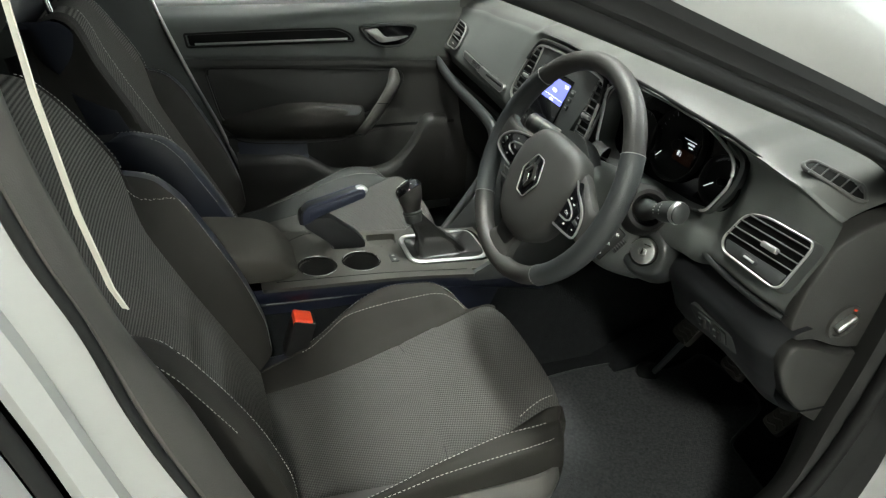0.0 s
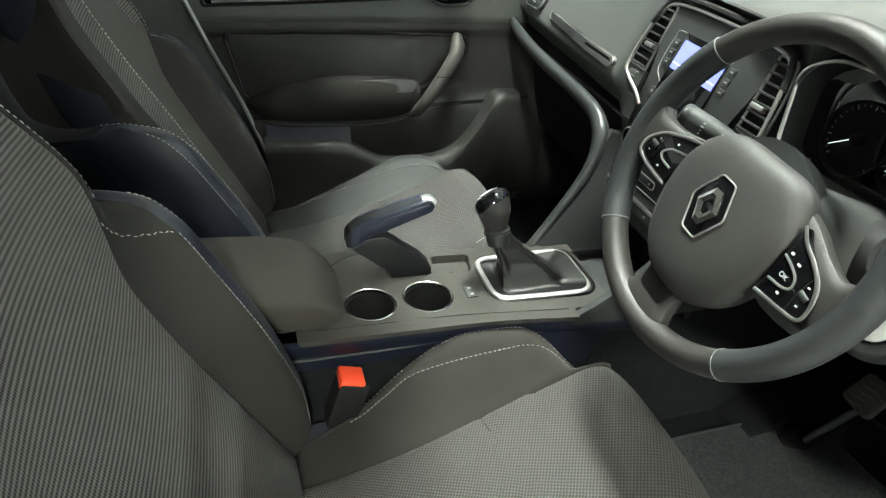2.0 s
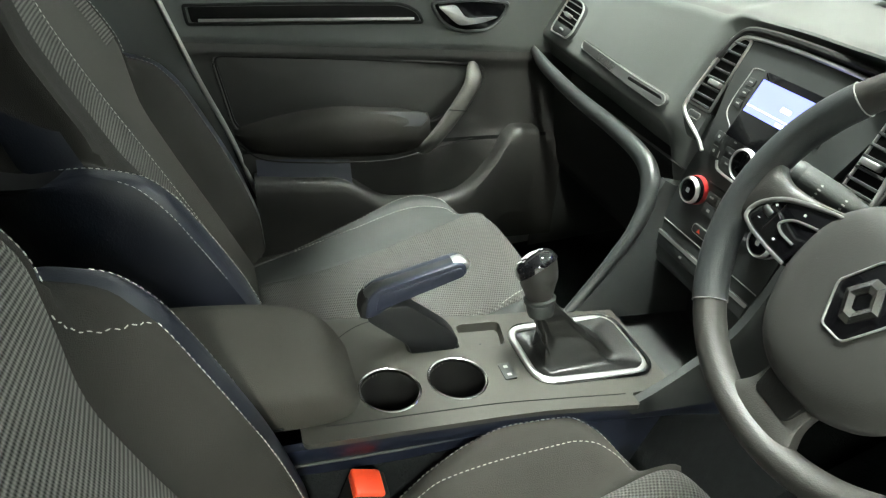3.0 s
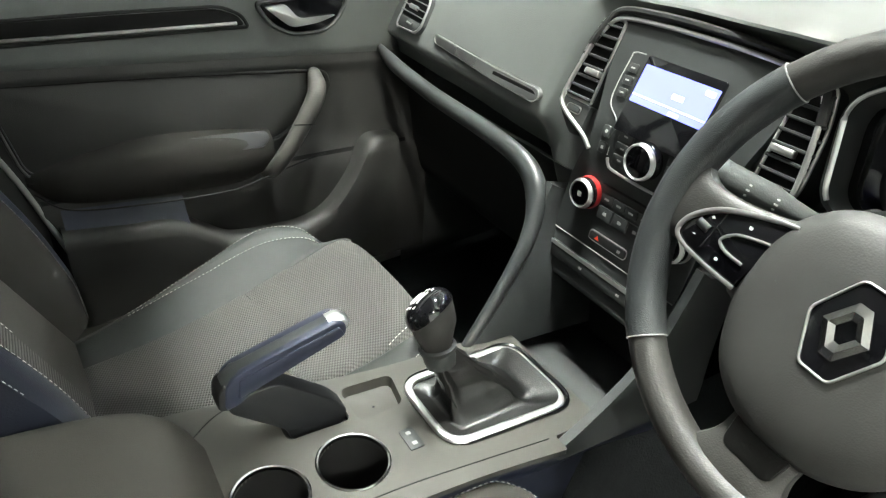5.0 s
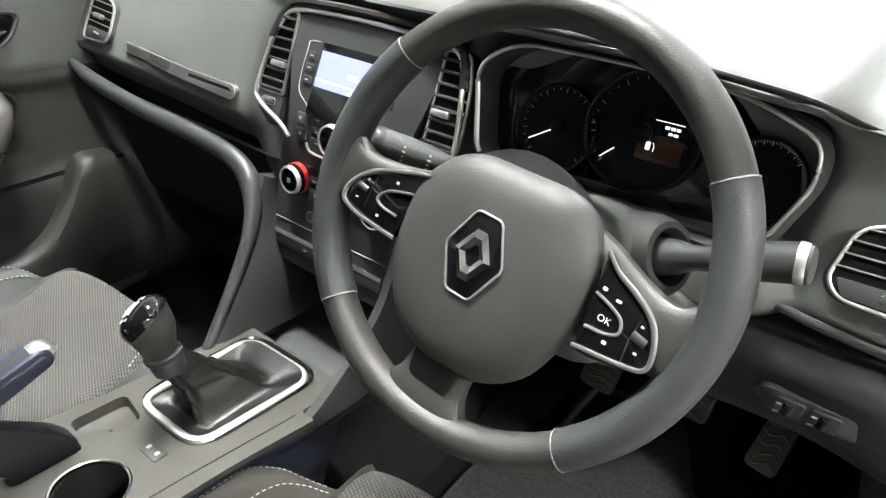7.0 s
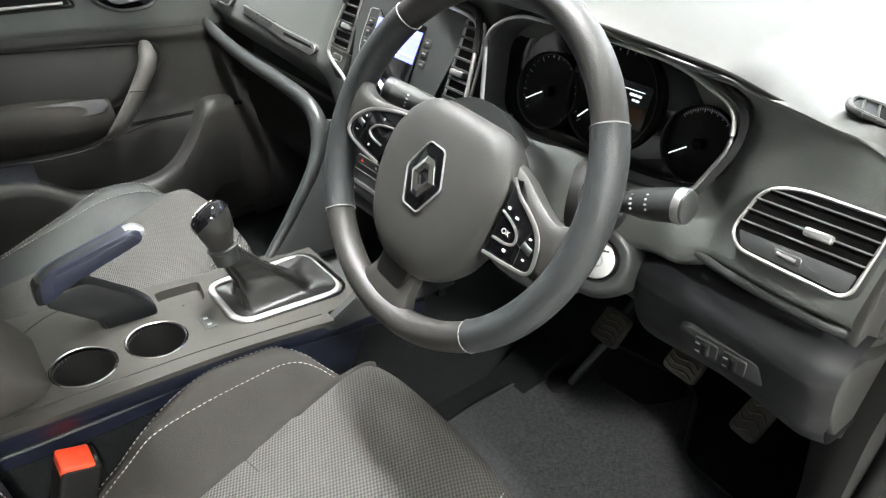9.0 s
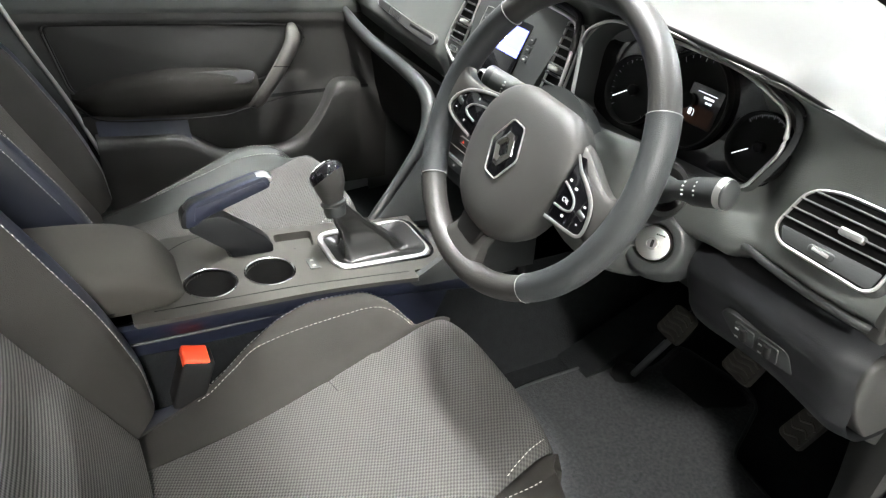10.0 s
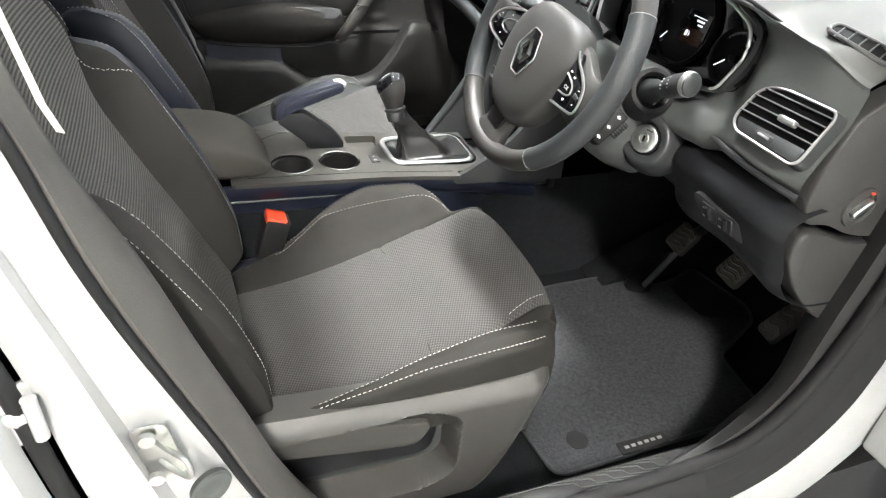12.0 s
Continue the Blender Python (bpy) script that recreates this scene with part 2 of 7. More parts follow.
SOFT = material("soft grained dash skin", (0.066, 0.067, 0.064), 0.50, grain=0.14, grain_size=650, mottle=0.12, rough_vary=0.05, spec=0.4)
PLASTIC = material("grained dark plastic", (0.054, 0.0575, 0.0555), 0.46, grain=0.22, grain_size=620, mottle=0.15, rough_vary=0.06, spec=0.45)
HARD = material("smooth dark plastic", (0.0265, 0.0285, 0.0285), 0.40, grain=0.10, grain_size=700, mottle=0.1, rough_vary=0.05, spec=0.42)
TAUPE = material("satin grey console plastic", (0.060, 0.058, 0.0525), 0.33, metal=0.35, grain=0.10, grain_size=800, mottle=0.08, rough_vary=0.04)
GLOSS = material("gloss black", (0.004, 0.004, 0.005), 0.08, coat=0.5, rough_vary=0.04)
NAVY = material("blue-black gloss plastic", (0.0085, 0.0105, 0.020), 0.32, mottle=0.1, spec=0.42)
CHROME = material("satin chrome", (0.62, 0.62, 0.61), 0.16, metal=1.0, rough_vary=0.05)
SILVER = material("silver paint trim", (0.52, 0.52, 0.51), 0.30, metal=0.9, rough_vary=0.06)
DIMTRIM = material("dark chrome trim", (0.20, 0.20, 0.20), 0.28, metal=0.9, rough_vary=0.05)
PAINT = material("white metallic body paint", (0.365, 0.365, 0.362), 0.24, metal=0.1, coat=0.8, mottle=0.04, mottle_size=40)
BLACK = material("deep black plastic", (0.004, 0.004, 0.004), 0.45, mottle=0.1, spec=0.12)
TREAD = material("worn tread rubber", (0.085, 0.080, 0.068), 0.6, mottle=0.4, mottle_size=60)
SILL = material("worn black sill plastic", (0.023, 0.023, 0.0226), 0.5, grain=0.2, grain_size=500, mottle=0.25, rough_vary=0.08, spec=0.25)
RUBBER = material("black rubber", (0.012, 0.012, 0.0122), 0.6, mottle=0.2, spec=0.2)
CARPET = material("black carpet", (0.011, 0.012, 0.0128), 0.95, grain=0.9, grain_size=260, mottle=0.4, mottle_size=60, spec=0.05)
MATTING = material("charcoal tufted mat", (0.041, 0.0425, 0.0445), 0.95, grain=1.0, grain_size=330, mottle=0.75, mottle_size=160, spec=0.08)
RED = material("red buckle plastic", (0.85, 0.075, 0.03), 0.35)
REDRING = material("red ring", (0.32, 0.015, 0.015), 0.4)
BOOT = material("soft boot leather", (0.0065, 0.0064, 0.0062), 0.32, grain=0.3, grain_size=500, mottle=0.3, spec=0.42)
MARK = material("white print", (0.62, 0.62, 0.61), 0.5)
GREYMARK = material("grey print", (0.27, 0.27, 0.26), 0.5)
STEEL = material("zinc steel", (0.55, 0.55, 0.53), 0.3, metal=1.0, mottle=0.15, mottle_size=60)
WORN = material("worn pedal rubber", (0.06, 0.055, 0.048), 0.65, grain=0.4, grain_size=300, mottle=0.4, mottle_size=50)
BELT = material("cream belt webbing", (0.62, 0.60, 0.53), 0.75, grain=0.3, grain_size=700)
HEADLINER = material("light grey headliner", (0.50, 0.50, 0.48), 0.9, grain=0.3, grain_size=500, mottle=0.05)
WALL = material("grey showroom wall", (0.62, 0.62, 0.61), 0.7, mottle=0.04, mottle_size=2)
TILE = material("grey polished floor tile", (0.34, 0.34, 0.33), 0.25, mottle=0.08, mottle_size=3, rough_vary=0.08)
SCREEN = glow("lit blue display", (0.20, 0.22, 0.95), 1.5)
SCREENTEXT = glow("white display text", (0.85, 0.9, 1.0), 3.5)
DIALTEXT = glow("white dial marks", (0.9, 0.92, 1.0), 0.9)
AMBER = glow("amber display", (0.05, 0.016, 0.006), 0.075)
TICK = glow("dim dial marks", (0.3, 0.3, 0.32), 0.12)
SATIN = material("brushed satin metal", (0.78, 0.78, 0.77), 0.36, metal=1.0, rough_vary=0.06, mottle=0.05)
DAYLIGHT = glow("bright frosted daylight", (0.94, 0.98, 1.0), 6.0)
DOORSKIN = material("dark door trim", (0.031, 0.0305, 0.029), 0.50, grain=0.25, grain_size=560, mottle=0.15, rough_vary=0.05, spec=0.38)
SHIELD = material("satin seat shield plastic", (0.060, 0.0575, 0.0535), 0.34, grain=0.12, grain_size=520, mottle=0.1, rough_vary=0.05, spec=0.55)
FASCIA = material("grained grey fascia", (0.080, 0.085, 0.0815), 0.44, grain=0.2, grain_size=620, mottle=0.12, rough_vary=0.05, spec=0.45)
PAD = material("airbag cover skin", (0.033, 0.0325, 0.031), 0.56, grain=0.16, grain_size=650, mottle=0.12, rough_vary=0.05, spec=0.42)
PIPED = material("grey-green seat vinyl", (0.025, 0.027, 0.026), 0.6, grain=0.3, grain_size=800, mottle=0.15, spec=0.3)
KNEE = material("dark knee panel plastic", (0.0122, 0.0128, 0.0143), 0.40, grain=0.15, grain_size=600, mottle=0.12, rough_vary=0.05, spec=0.4)
TRIM = material("mid grey pillar plastic", (0.085, 0.081, 0.075), 0.46, grain=0.2, grain_size=520, mottle=0.1, rough_vary=0.05, spec=0.45)
RAIL = material("dark satin rail plastic", (0.030, 0.032, 0.0325), 0.33, grain=0.1, grain_size=700, mottle=0.1, rough_vary=0.05, spec=0.6)
BLUEGRIP = material("blue-grey satin plastic", (0.021, 0.0245, 0.043), 0.34, mottle=0.1, rough_vary=0.05)
LID = material("warm grey armrest cloth", (0.037, 0.0345, 0.030), 0.78, grain=0.4, grain_size=800, mottle=0.2, mottle_size=9, spec=0.25)
GLASS = clear("lens glass")
PANE = clear("car glass", (0.93, 0.97, 0.95))

# ---- showroom ----
def room():
    x0, x1, y0, y1, h, t = -5.0, 5.5, -6.0, 6.0, 3.4, 0.15
    solo("floor", box(x0 - t, x1 + t, y0 - t, y1 + t, -0.2, 0), TILE, "grey polished showroom floor", "floor", kind="structure")
    solo("ceiling", box(x0 - t, x1 + t, y0 - t, y1 + t, h, h + 0.2), WALL, "grey showroom ceiling", "ceiling", kind="structure")
    for name, b in (("wall_west", (x0 - t, x0, y0, y1)), ("wall_east", (x1, x1 + t, y0, y1)), ("wall_south", (x0 - t, x1 + t, y0 - t, y0))):
        solo(name, box(*b, 0, h), WALL, "plain grey showroom wall", "wall", kind="structure")
    # glazed front of the showroom, ahead of the car
    solo("wall_north", join(box(x0 - t, x1 + t, y1, y1 + t, 0, 0.5), box(x0 - t, x1 + t, y1, y1 + t, 2.9, h), box(x0 - t, x0 + 0.4, y1, y1 + t, 0.5, 2.9), box(x1 - 0.4, x1 + t, y1, y1 + t, 0.5, 2.9)), WALL, "grey showroom wall with a wide window", "wall", kind="structure")
    w = thing("window_1", (0, y1, 0.5), "wide showroom window with white frames", "window", kind="structure")
    for i in range(5):
        x = lerp(x0 + 0.4, x1 - 0.4, i / 4)
        part("window_frame", box(x - 0.04, x + 0.04, y1 + 0.02, y1 + 0.10, 0.5, 2.9), WALL, w)
    solo("backdrop", box(x0 - 1, x1 + 1, y1 + 0.6, y1 + 0.65, -0.2, 4.0), DAYLIGHT, "bright hazy daylight outside the window", "backdrop", kind="structure")
    for x, y, power, tint in LAMPS:
        lamp = thing("ceiling_light", (x, y, h - 0.03), "white rectangular ceiling light panel", "ceiling light", "ceiling lights")
        part("frame", join(box(x - 0.43, x + 0.43, y - 0.18, y - 0.15, h - 0.06, h), box(x - 0.43, x + 0.43, y + 0.15, y + 0.18, h - 0.06, h),
                           box(x - 0.43, x - 0.40, y - 0.15, y + 0.15, h - 0.06, h), box(x + 0.40, x + 0.43, y - 0.15, y + 0.15, h - 0.06, h)), SILVER, lamp)
        part("diffuser", box(x - 0.40, x + 0.40, y - 0.15, y + 0.15, h - 0.05, h - 0.03), glow("lamp diffuser", tint, power), lamp, "glowing white diffuser")


room()


# ---- seats ----
def bent(keys, n):
    return curve([(0, *k) for k in keys], n)


def seat(x0, dz, label):
    s = thing("car_seat", (x0, -0.25, 0.22 + dz), label, "car seat", "front seats")

    def P(x, y, z):
        return Vector((x0 + x, y, z + dz))
    # cushion: centre line from back to front, then down over the front edge
    line = bent(((-0.47, 0.402), (-0.36, 0.411), (-0.26, 0.427), (-0.16, 0.450), (-0.07, 0.478), (-0.01, 0.498), (0.022, 0.498), (0.040, 0.478), (0.046, 0.430), (0.040, 0.38)), 72)

    def half(y):
        return along(((-0.47, 0.112), (-0.30, 0.127), (-0.15, 0.147), (-0.05, 0.155), (0.01, 0.154), (0.05, 0.150)), y)

    def level(y):
        for p, q in zip(line, line[1:]):
            if p.y <= y <= q.y:
                return lerp(p.z, q.z, (y - p.y) / (q.y - p.y + 1e-9))
        return line[0].z if y < line[0].y else 0.46
    def outer_half(y):
        return half(y) + along(((-0.47, 0.085), (-0.36, 0.080), (-0.19, 0.045), (-0.06, 0.010), (0.0, 0.0)), y) * (x0 > 0)
    rows = []
    for c in line:
        row = []
        for i in range(41):
            u = -1 + i / 20
            hw = half(c.y) if u < 0 else outer_half(c.y)
            groove = -0.0045 * math.exp(-((c.y + 0.172 + 0.012 * u * u) / 0.005) ** 2) - 0.007 * max(0, abs(u) - 0.94) / 0.06
            lift = 0.008 * (1 - u * u) + groove
            front = max(0.0, min(1.0, (0.498 - c.z) / 0.05)) if c.y > 0 else 0
            row.append(P(hw * u, c.y + lift * front - 0.010 * u ** 4 * max(0.0, min(1.0, (c.y + 0.05) / 0.06)), c.z + lift * (1 - front) - 0.006 * u ** 6 * (c.y > -0.1)))
        rows.append(row)
    cp = part("cushion_panel", grid(rows), WEAVE, s, "grey honeycomb-woven cloth with a cross seam")
    part("cross_seam", sweep([P((half(-0.18) if u < 0 else outer_half(-0.18)) * u, -0.172 - 0.012 * u * u, level(-0.172 - 0.012 * u * u) + 0.008 * (1 - u * u) - 0.0042) for u in [-0.96 + 0.12 * i for i in range(17)]], 0.0008, n=5), RUBBER, cp, "dark cross seam")
    part("end_stitching", stitches([P(0.126, 0.030, 0.484), P(0.133, 0.018, 0.4975), P(0.143, -0.010, 0.5025), P(0.153, -0.036, 0.498), P(0.163, -0.058, 0.4925)]), THREAD, cp, "pale curved stitching at the front corner", kind="stuff")
    # cushion bolsters: a slope up from the panel, a crest band between two stitched seams, an outer side
    for side in (-1, 1):
        rows, band, outs, low_seam, high_seam = [], [], [], [], []
        for k in range(65):
            y = lerp(-0.47, 0.030, k / 64)
            hw = half(y)
            zi = level(y) - 0.004
            c1 = along(((-0.47, 0.190), (-0.37, 0.203), (-0.24, 0.214), (-0.10, 0.222), (-0.045, 0.206), (-0.012, 0.178), (0.012, 0.160)), y)
            z1 = along(((-0.47, 0.388), (-0.37, 0.412), (-0.24, 0.448), (-0.11, 0.481), (-0.05, 0.483), (-0.012, 0.470), (0.012, 0.452)), y)
            c2 = along(((-0.47, 0.196), (-0.37, 0.208), (-0.24, 0.234), (-0.10, 0.253), (-0.045, 0.238), (-0.012, 0.202), (0.012, 0.164)), y)
            z2 = along(((-0.47, 0.388), (-0.37, 0.412), (-0.24, 0.452), (-0.095, 0.493), (-0.045, 0.488), (-0.012, 0.466), (0.012, 0.445)), y)
            low = 0.375
            if side > 0 and x0 > 0:
                hw = outer_half(y)
                c1 = along(((-0.47, 0.217), (-0.39, 0.230), (-0.30, 0.222), (-0.19, 0.204), (-0.077, 0.186), (-0.03, 0.184), (0.012, 0.172), (0.03, 0.150)), y)
                z1 = along(((-0.47, 0.425), (-0.39, 0.449), (-0.30, 0.466), (-0.19, 0.483), (-0.077, 0.488), (-0.02, 0.487), (0.012, 0.477), (0.03, 0.455)), y)
                c2 = along(((-0.47, 0.220), (-0.39, 0.236), (-0.30, 0.235), (-0.20, 0.230), (-0.10, 0.225), (-0.03, 0.216), (0.008, 0.198), (0.03, 0.160)), y)
                z2 = along(((-0.47, 0.425), (-0.39, 0.449), (-0.30, 0.466), (-0.20, 0.482), (-0.10, 0.486), (-0.03, 0.483), (0.012, 0.468), (0.03, 0.445)), y)
            swell = 0.014
            if side < 0 and x0 > 0:
                c1 = along(((-0.47, 0.185), (-0.36, 0.212), (-0.268, 0.216), (-0.187, 0.217), (-0.10, 0.216), (-0.070, 0.206), (-0.046, 0.188), (-0.028, 0.172), (0.012, 0.157)), y)
                z1 = along(((-0.47, 0.384), (-0.36, 0.406), (-0.314, 0.440), (-0.268, 0.476), (-0.187, 0.490), (-0.10, 0.497), (-0.070, 0.500), (-0.046, 0.491), (-0.028, 0.474), (0.012, 0.446)), y)
                c2 = along(((-0.47, 0.190), (-0.378, 0.215), (-0.326, 0.238), (-0.275, 0.246), (-0.168, 0.250), (-0.09, 0.249), (-0.047, 0.235), (-0.021, 0.205), (-0.008, 0.186), (0.012, 0.162)), y)
                z2 = along(((-0.47, 0.384), (-0.378, 0.402), (-0.326, 0.420), (-0.275, 0.460), (-0.227, 0.492), (-0.168, 0.510), (-0.09, 0.506), (-0.047, 0.486), (-0.021, 0.462), (-0.008, 0.452), (0.012, 0.442)), y)
                swell = 0.006
            pts = [(hw - 0.008, zi - 0.014), (hw + 0.001, zi - 0.003), (lerp(hw, c1, 0.35), lerp(zi, z1, 0.22)), (lerp(hw, c1, 0.75), lerp(zi, z1, 0.74)), (c1, z1)]
            pts2 = [(c1, z1 + 0.0003), (lerp(c1, c2, 0.5), lerp(z1, z2, 0.5) + 0.0035), (c2, z2)]
            pts3 = [(c2, z2), (c2 + swell * 0.6, z2 - 0.007), (c2 + swell, z2 - 0.026), (lerp(c2 + swell, along(((-0.47, 0.250), (-0.06, 0.250), (0.03, c2 + 0.012)), y), 0.7), lerp(z2, low, 0.6)), (along(((-0.47, 0.247), (-0.06, 0.247), (0.03, c2 + 0.004)), y), low)]
            rows.append([P(side * q.y, y, q.z) for q in curve([(0, c, d) for c, d in pts], 18)])
            band.append([P(side * q.y, y, q.z) for q in curve([(0, c, d) for c, d in pts2], 8)])
            outs.append([P(side * q.y, y, q.z) for q in curve([(0, c, d) for c, d in pts3], 14)])
            low_seam.append(rows[-1][-1] + Vector((0, 0, 0.0012)))
            high_seam.append(outs[-1][0] + Vector((side * 0.0006, 0, 0.0012)))
        b = part("bolster", grid(rows), CLOTH if x0 > 0 else PIPED, s, "plain charcoal cloth side bolster")
        part("crest_band", grid(band), CLOTH if x0 > 0 else PIPED, b, "narrow cloth band between two seams")
        part("bolster_side", grid(outs), VINYL if (side > 0) == (x0 < 0) else CLOTH, s, "dark outer bolster side")
        ring_points = rows[-1] + band[-1] + outs[-1]
        mid = sum(ring_points, Vector()) / len(ring_points)
        part("bolster_end", loft([[p.lerp(mid, f) + Vector((0, 0.010 * f, 0)) for p in ring_points] for f in (0, 0.3, 0.6, 0.97)]), CLOTH, b)
        part("stitching", stitches(low_seam[13:60]), THREAD, b, "pale grey contrast thread", kind="stuff")
        part("stitching", stitches(high_seam[13:60]), THREAD, b, "pale grey contrast thread", kind="stuff")
    # plinth under the cushion
    part("seat_base", box(x0 - 0.21, x0 + 0.21, -0.45, 0.0, 0.25 + dz, 0.372 + dz, 0.02), PLASTIC, s, "black plastic seat base")
    # side shields; the outer one has a deep pocket with a height lever
    for side in (-1, 1):
        rows = []
        for j in range(71):
            v = j / 70
            row = []
            for i in range(141):
                u = i / 140
                yf = lerp(-0.100, -0.008, min(1, v * 1.15) ** 0.55)
                y = lerp(-0.52, yf, u)
                ztop = along(((-0.52, 0.468), (-0.37, 0.455), (-0.20, 0.446), (-0.02, 0.440)), y) if side > 0 else 0.345
                z = lerp(0.205, ztop, v)
                inside = 0.0
                if side > 0:
                    r = math.hypot(max(0.0, y + 0.236) / 0.070, max(0.0, abs(z - 0.338) - 0.042) / 0.046)
                    inside = max(0.0, min(1.0, (1.06 - r) / 0.20))
                    inside = inside * inside * (3 - 2 * inside)
                roll = 0.020 * max(0, (v - 0.88) / 0.12) ** 2 + 0.030 * max(0, (u - 0.90) / 0.10) ** 2 + 0.010 * (1 - v)
                row.append(P(side * ((0.268 if side > 0 else 0.250) - roll - 0.070 * inside), y, z))
            rows.append(row)
        rows.append([p + Vector((-side * 0.05, 0, -0.004)) for p in rows[-1]])
        # the shield towards the console is deep black, the outer one satin grey
        part("side_shield", grid(rows), SHIELD if (side > 0) == (x0 > 0) else BLACK, s, "plastic side shield, satin dark grey outside, deep black inside")
        if side > 0:
            ms = Matrix(((0, 0, 1, x0 + 0.258), (1, 0, 0, 0), (0, 1, 0, dz), (0, 0, 0, 1)))
            part("height_lever", plate(rounded([(-0.207, 0.386), (-0.214, 0.401), (-0.30, 0.419), (-0.42, 0.436), (-0.51, 0.440), (-0.51, 0.402), (-0.42, 0.390), (-0.314, 0.369), (-0.226, 0.356)], [0.012, 0.010, 0.05, 0.05, 0.005, 0.005, 0.05, 0.05, 0.014], 5), ms, 0.024, 0.009), SHIELD, s, "long grey seat height lever")
            # added dark plate that gives the pocket its deep shade by colour
            part("pocket_shade", plate(rounded([(-0.190, 0.275), (-0.178, 0.338), (-0.196, 0.395), (-0.51, 0.410), (-0.51, 0.275)], 0.02, 4), ms @ Matrix.Translation((0, 0, -0.046)), 0.004, 0.002), KNEE, s, "dark plate for the shade in the lever pocket")
    # backrest
    back = bent(((-0.455, 0.43), (-0.485, 0.50), (-0.520, 0.58), (-0.562, 0.67), (-0.606, 0.76), (-0.650, 0.85), (-0.686, 0.93), (-0.706, 0.985), (-0.722, 1.012), (-0.750, 1.022), (-0.785, 1.010)), 72)

    def bhalf(z):
        return along(((0.43, 0.150), (0.52, 0.142), (0.64, 0.136), (0.74, 0.150), (0.80, 0.188), (0.86, 0.206), (0.94, 0.190), (1.0, 0.150), (1.03, 0.12)), z)
    nrm = Vector((0, 0.93, 0.37))
    rows, brows = [], []
    for c in back:
        hw = bhalf(c.z)
        wing = along(((0.43, 0.0), (0.76, 0.0), (0.86, 0.022), (1.0, 0.010)), c.z)
        rows.append([P(hw * u, c.y, c.z) + nrm * (wing * u * u + 0.006 * (1 - u * u) - 0.006 * max(0, abs(u) - 0.94) / 0.06) for u in [-1 + i / 16 for i in range(33)]])
    if x0 > 0:
        part("backrest_panel", grid(rows), RIBBED, s, "dark horizontally ribbed cloth back panel")
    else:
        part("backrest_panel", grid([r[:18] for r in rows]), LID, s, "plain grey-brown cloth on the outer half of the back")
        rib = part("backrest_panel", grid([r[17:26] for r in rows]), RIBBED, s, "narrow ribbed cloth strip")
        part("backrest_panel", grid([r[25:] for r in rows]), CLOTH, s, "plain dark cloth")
        part("shoulder_panel", grid([[p + nrm * 0.0016 for p in r[:6]] for r in rows[36:64]]), RIBBED, s, "light woven shoulder")
        part("stitching", stitches([r[17] + nrm * 0.0012 for r in rows[14:60]]), THREAD, rib, "pale grey contrast thread", kind="stuff")
    shell = []
    for i, c in enumerate(back):
        hw = max(bhalf(c.z), 0.0)
        outer = along(((0.43, 0.215), (0.55, 0.225), (0.75, 0.240), (0.86, 0.215), (0.95, 0.185), (1.03, 0.14)), c.z)
        row = []
        for j in range(25):
            a = math.pi * j / 24
            row.append(P(math.cos(a) * outer, c.y - 0.03 - 0.085 * math.sin(a) ** 0.6, c.z + 0.0) if 0 < j < 24 else P(math.cos(a) * (outer - 0.004), c.y + 0.002, c.z))
        shell.append(row)
    part("backrest_shell", grid(shell), VINYL, s, "black vinyl seat back")
    def lean(z):
        for p, q in zip(back, back[1:]):
            if p.z <= z <= q.z:
                return lerp(p.y, q.y, (z - p.z) / (q.z - p.z + 1e-9))
        return back[0].y if z < back[0].z else back[-3].y
    for side in (-1, 1):
        rows, outs, seam, top, edge = [], [], [], [], []
        for k in range(81):
            z = lerp(0.425, 1.005, k / 80)
            hw = bhalf(z) if z < 0.76 else lerp(bhalf(0.76), bhalf(z), min(1, (z - 0.76) / 0.04))
            wing = along(((0.43, 0.0), (0.76, 0.0), (0.86, 0.022), (1.0, 0.010)), z)
            rise = along(((0.43, 0.030), (0.50, 0.052), (0.62, 0.062), (0.735, 0.060), (0.785, 0.048), (0.822, 0.006), (0.850, -0.070), (0.88, -0.095), (1.0, -0.08)), z)
            outer = along(((0.43, 0.228), (0.55, 0.240), (0.75, 0.256), (0.82, 0.246), (0.87, 0.226), (0.95, 0.202), (1.005, 0.155)), z)
            w = max(outer - hw, 0.010)
            base = P(0, lean(z), z)
            f = (0.48, 0.86) if rise > 0 else (0.25, 0.65)
            pts = [(hw - 0.004, wing - 0.006), (hw + 0.003, wing + 0.002 if rise > 0 else wing - 0.004), (hw + w * 0.18, rise * f[0]), (hw + w * 0.36, rise * f[1]), (hw + w * 0.52, rise)]
            pts2 = [pts[-1], (hw + w * 0.76, rise * 1.02 if rise > 0 else rise - 0.006), (hw + w * 0.98, rise * 0.80 if rise > 0 else rise - 0.016), (hw + w + 0.004, min(-0.03, rise - 0.03)), (hw + w - 0.010, min(-0.080, rise - 0.05)), (hw + w - 0.035, min(-0.110, rise - 0.06))]
            rows.append([base + Vector((side * q.y, 0, 0)) + nrm * q.z for q in curve([(0, c, d) for c, d in pts], 16)])
            outs.append([base + Vector((side * q.y, 0, 0)) + nrm * q.z for q in curve([(0, c, d) for c, d in pts2], 12)])
            seam.append(outs[-1][0] + nrm * 0.0009)
            edge.append(outs[-1][4] + nrm * 0.0012)
        top = [rows[round(lerp(53, 46, j / 15))][j] + nrm * 0.0014 for j in range(1, 16)]
        b = part("backrest_bolster", grid(rows), CLOTH, s, "plain charcoal cloth backrest bolster")
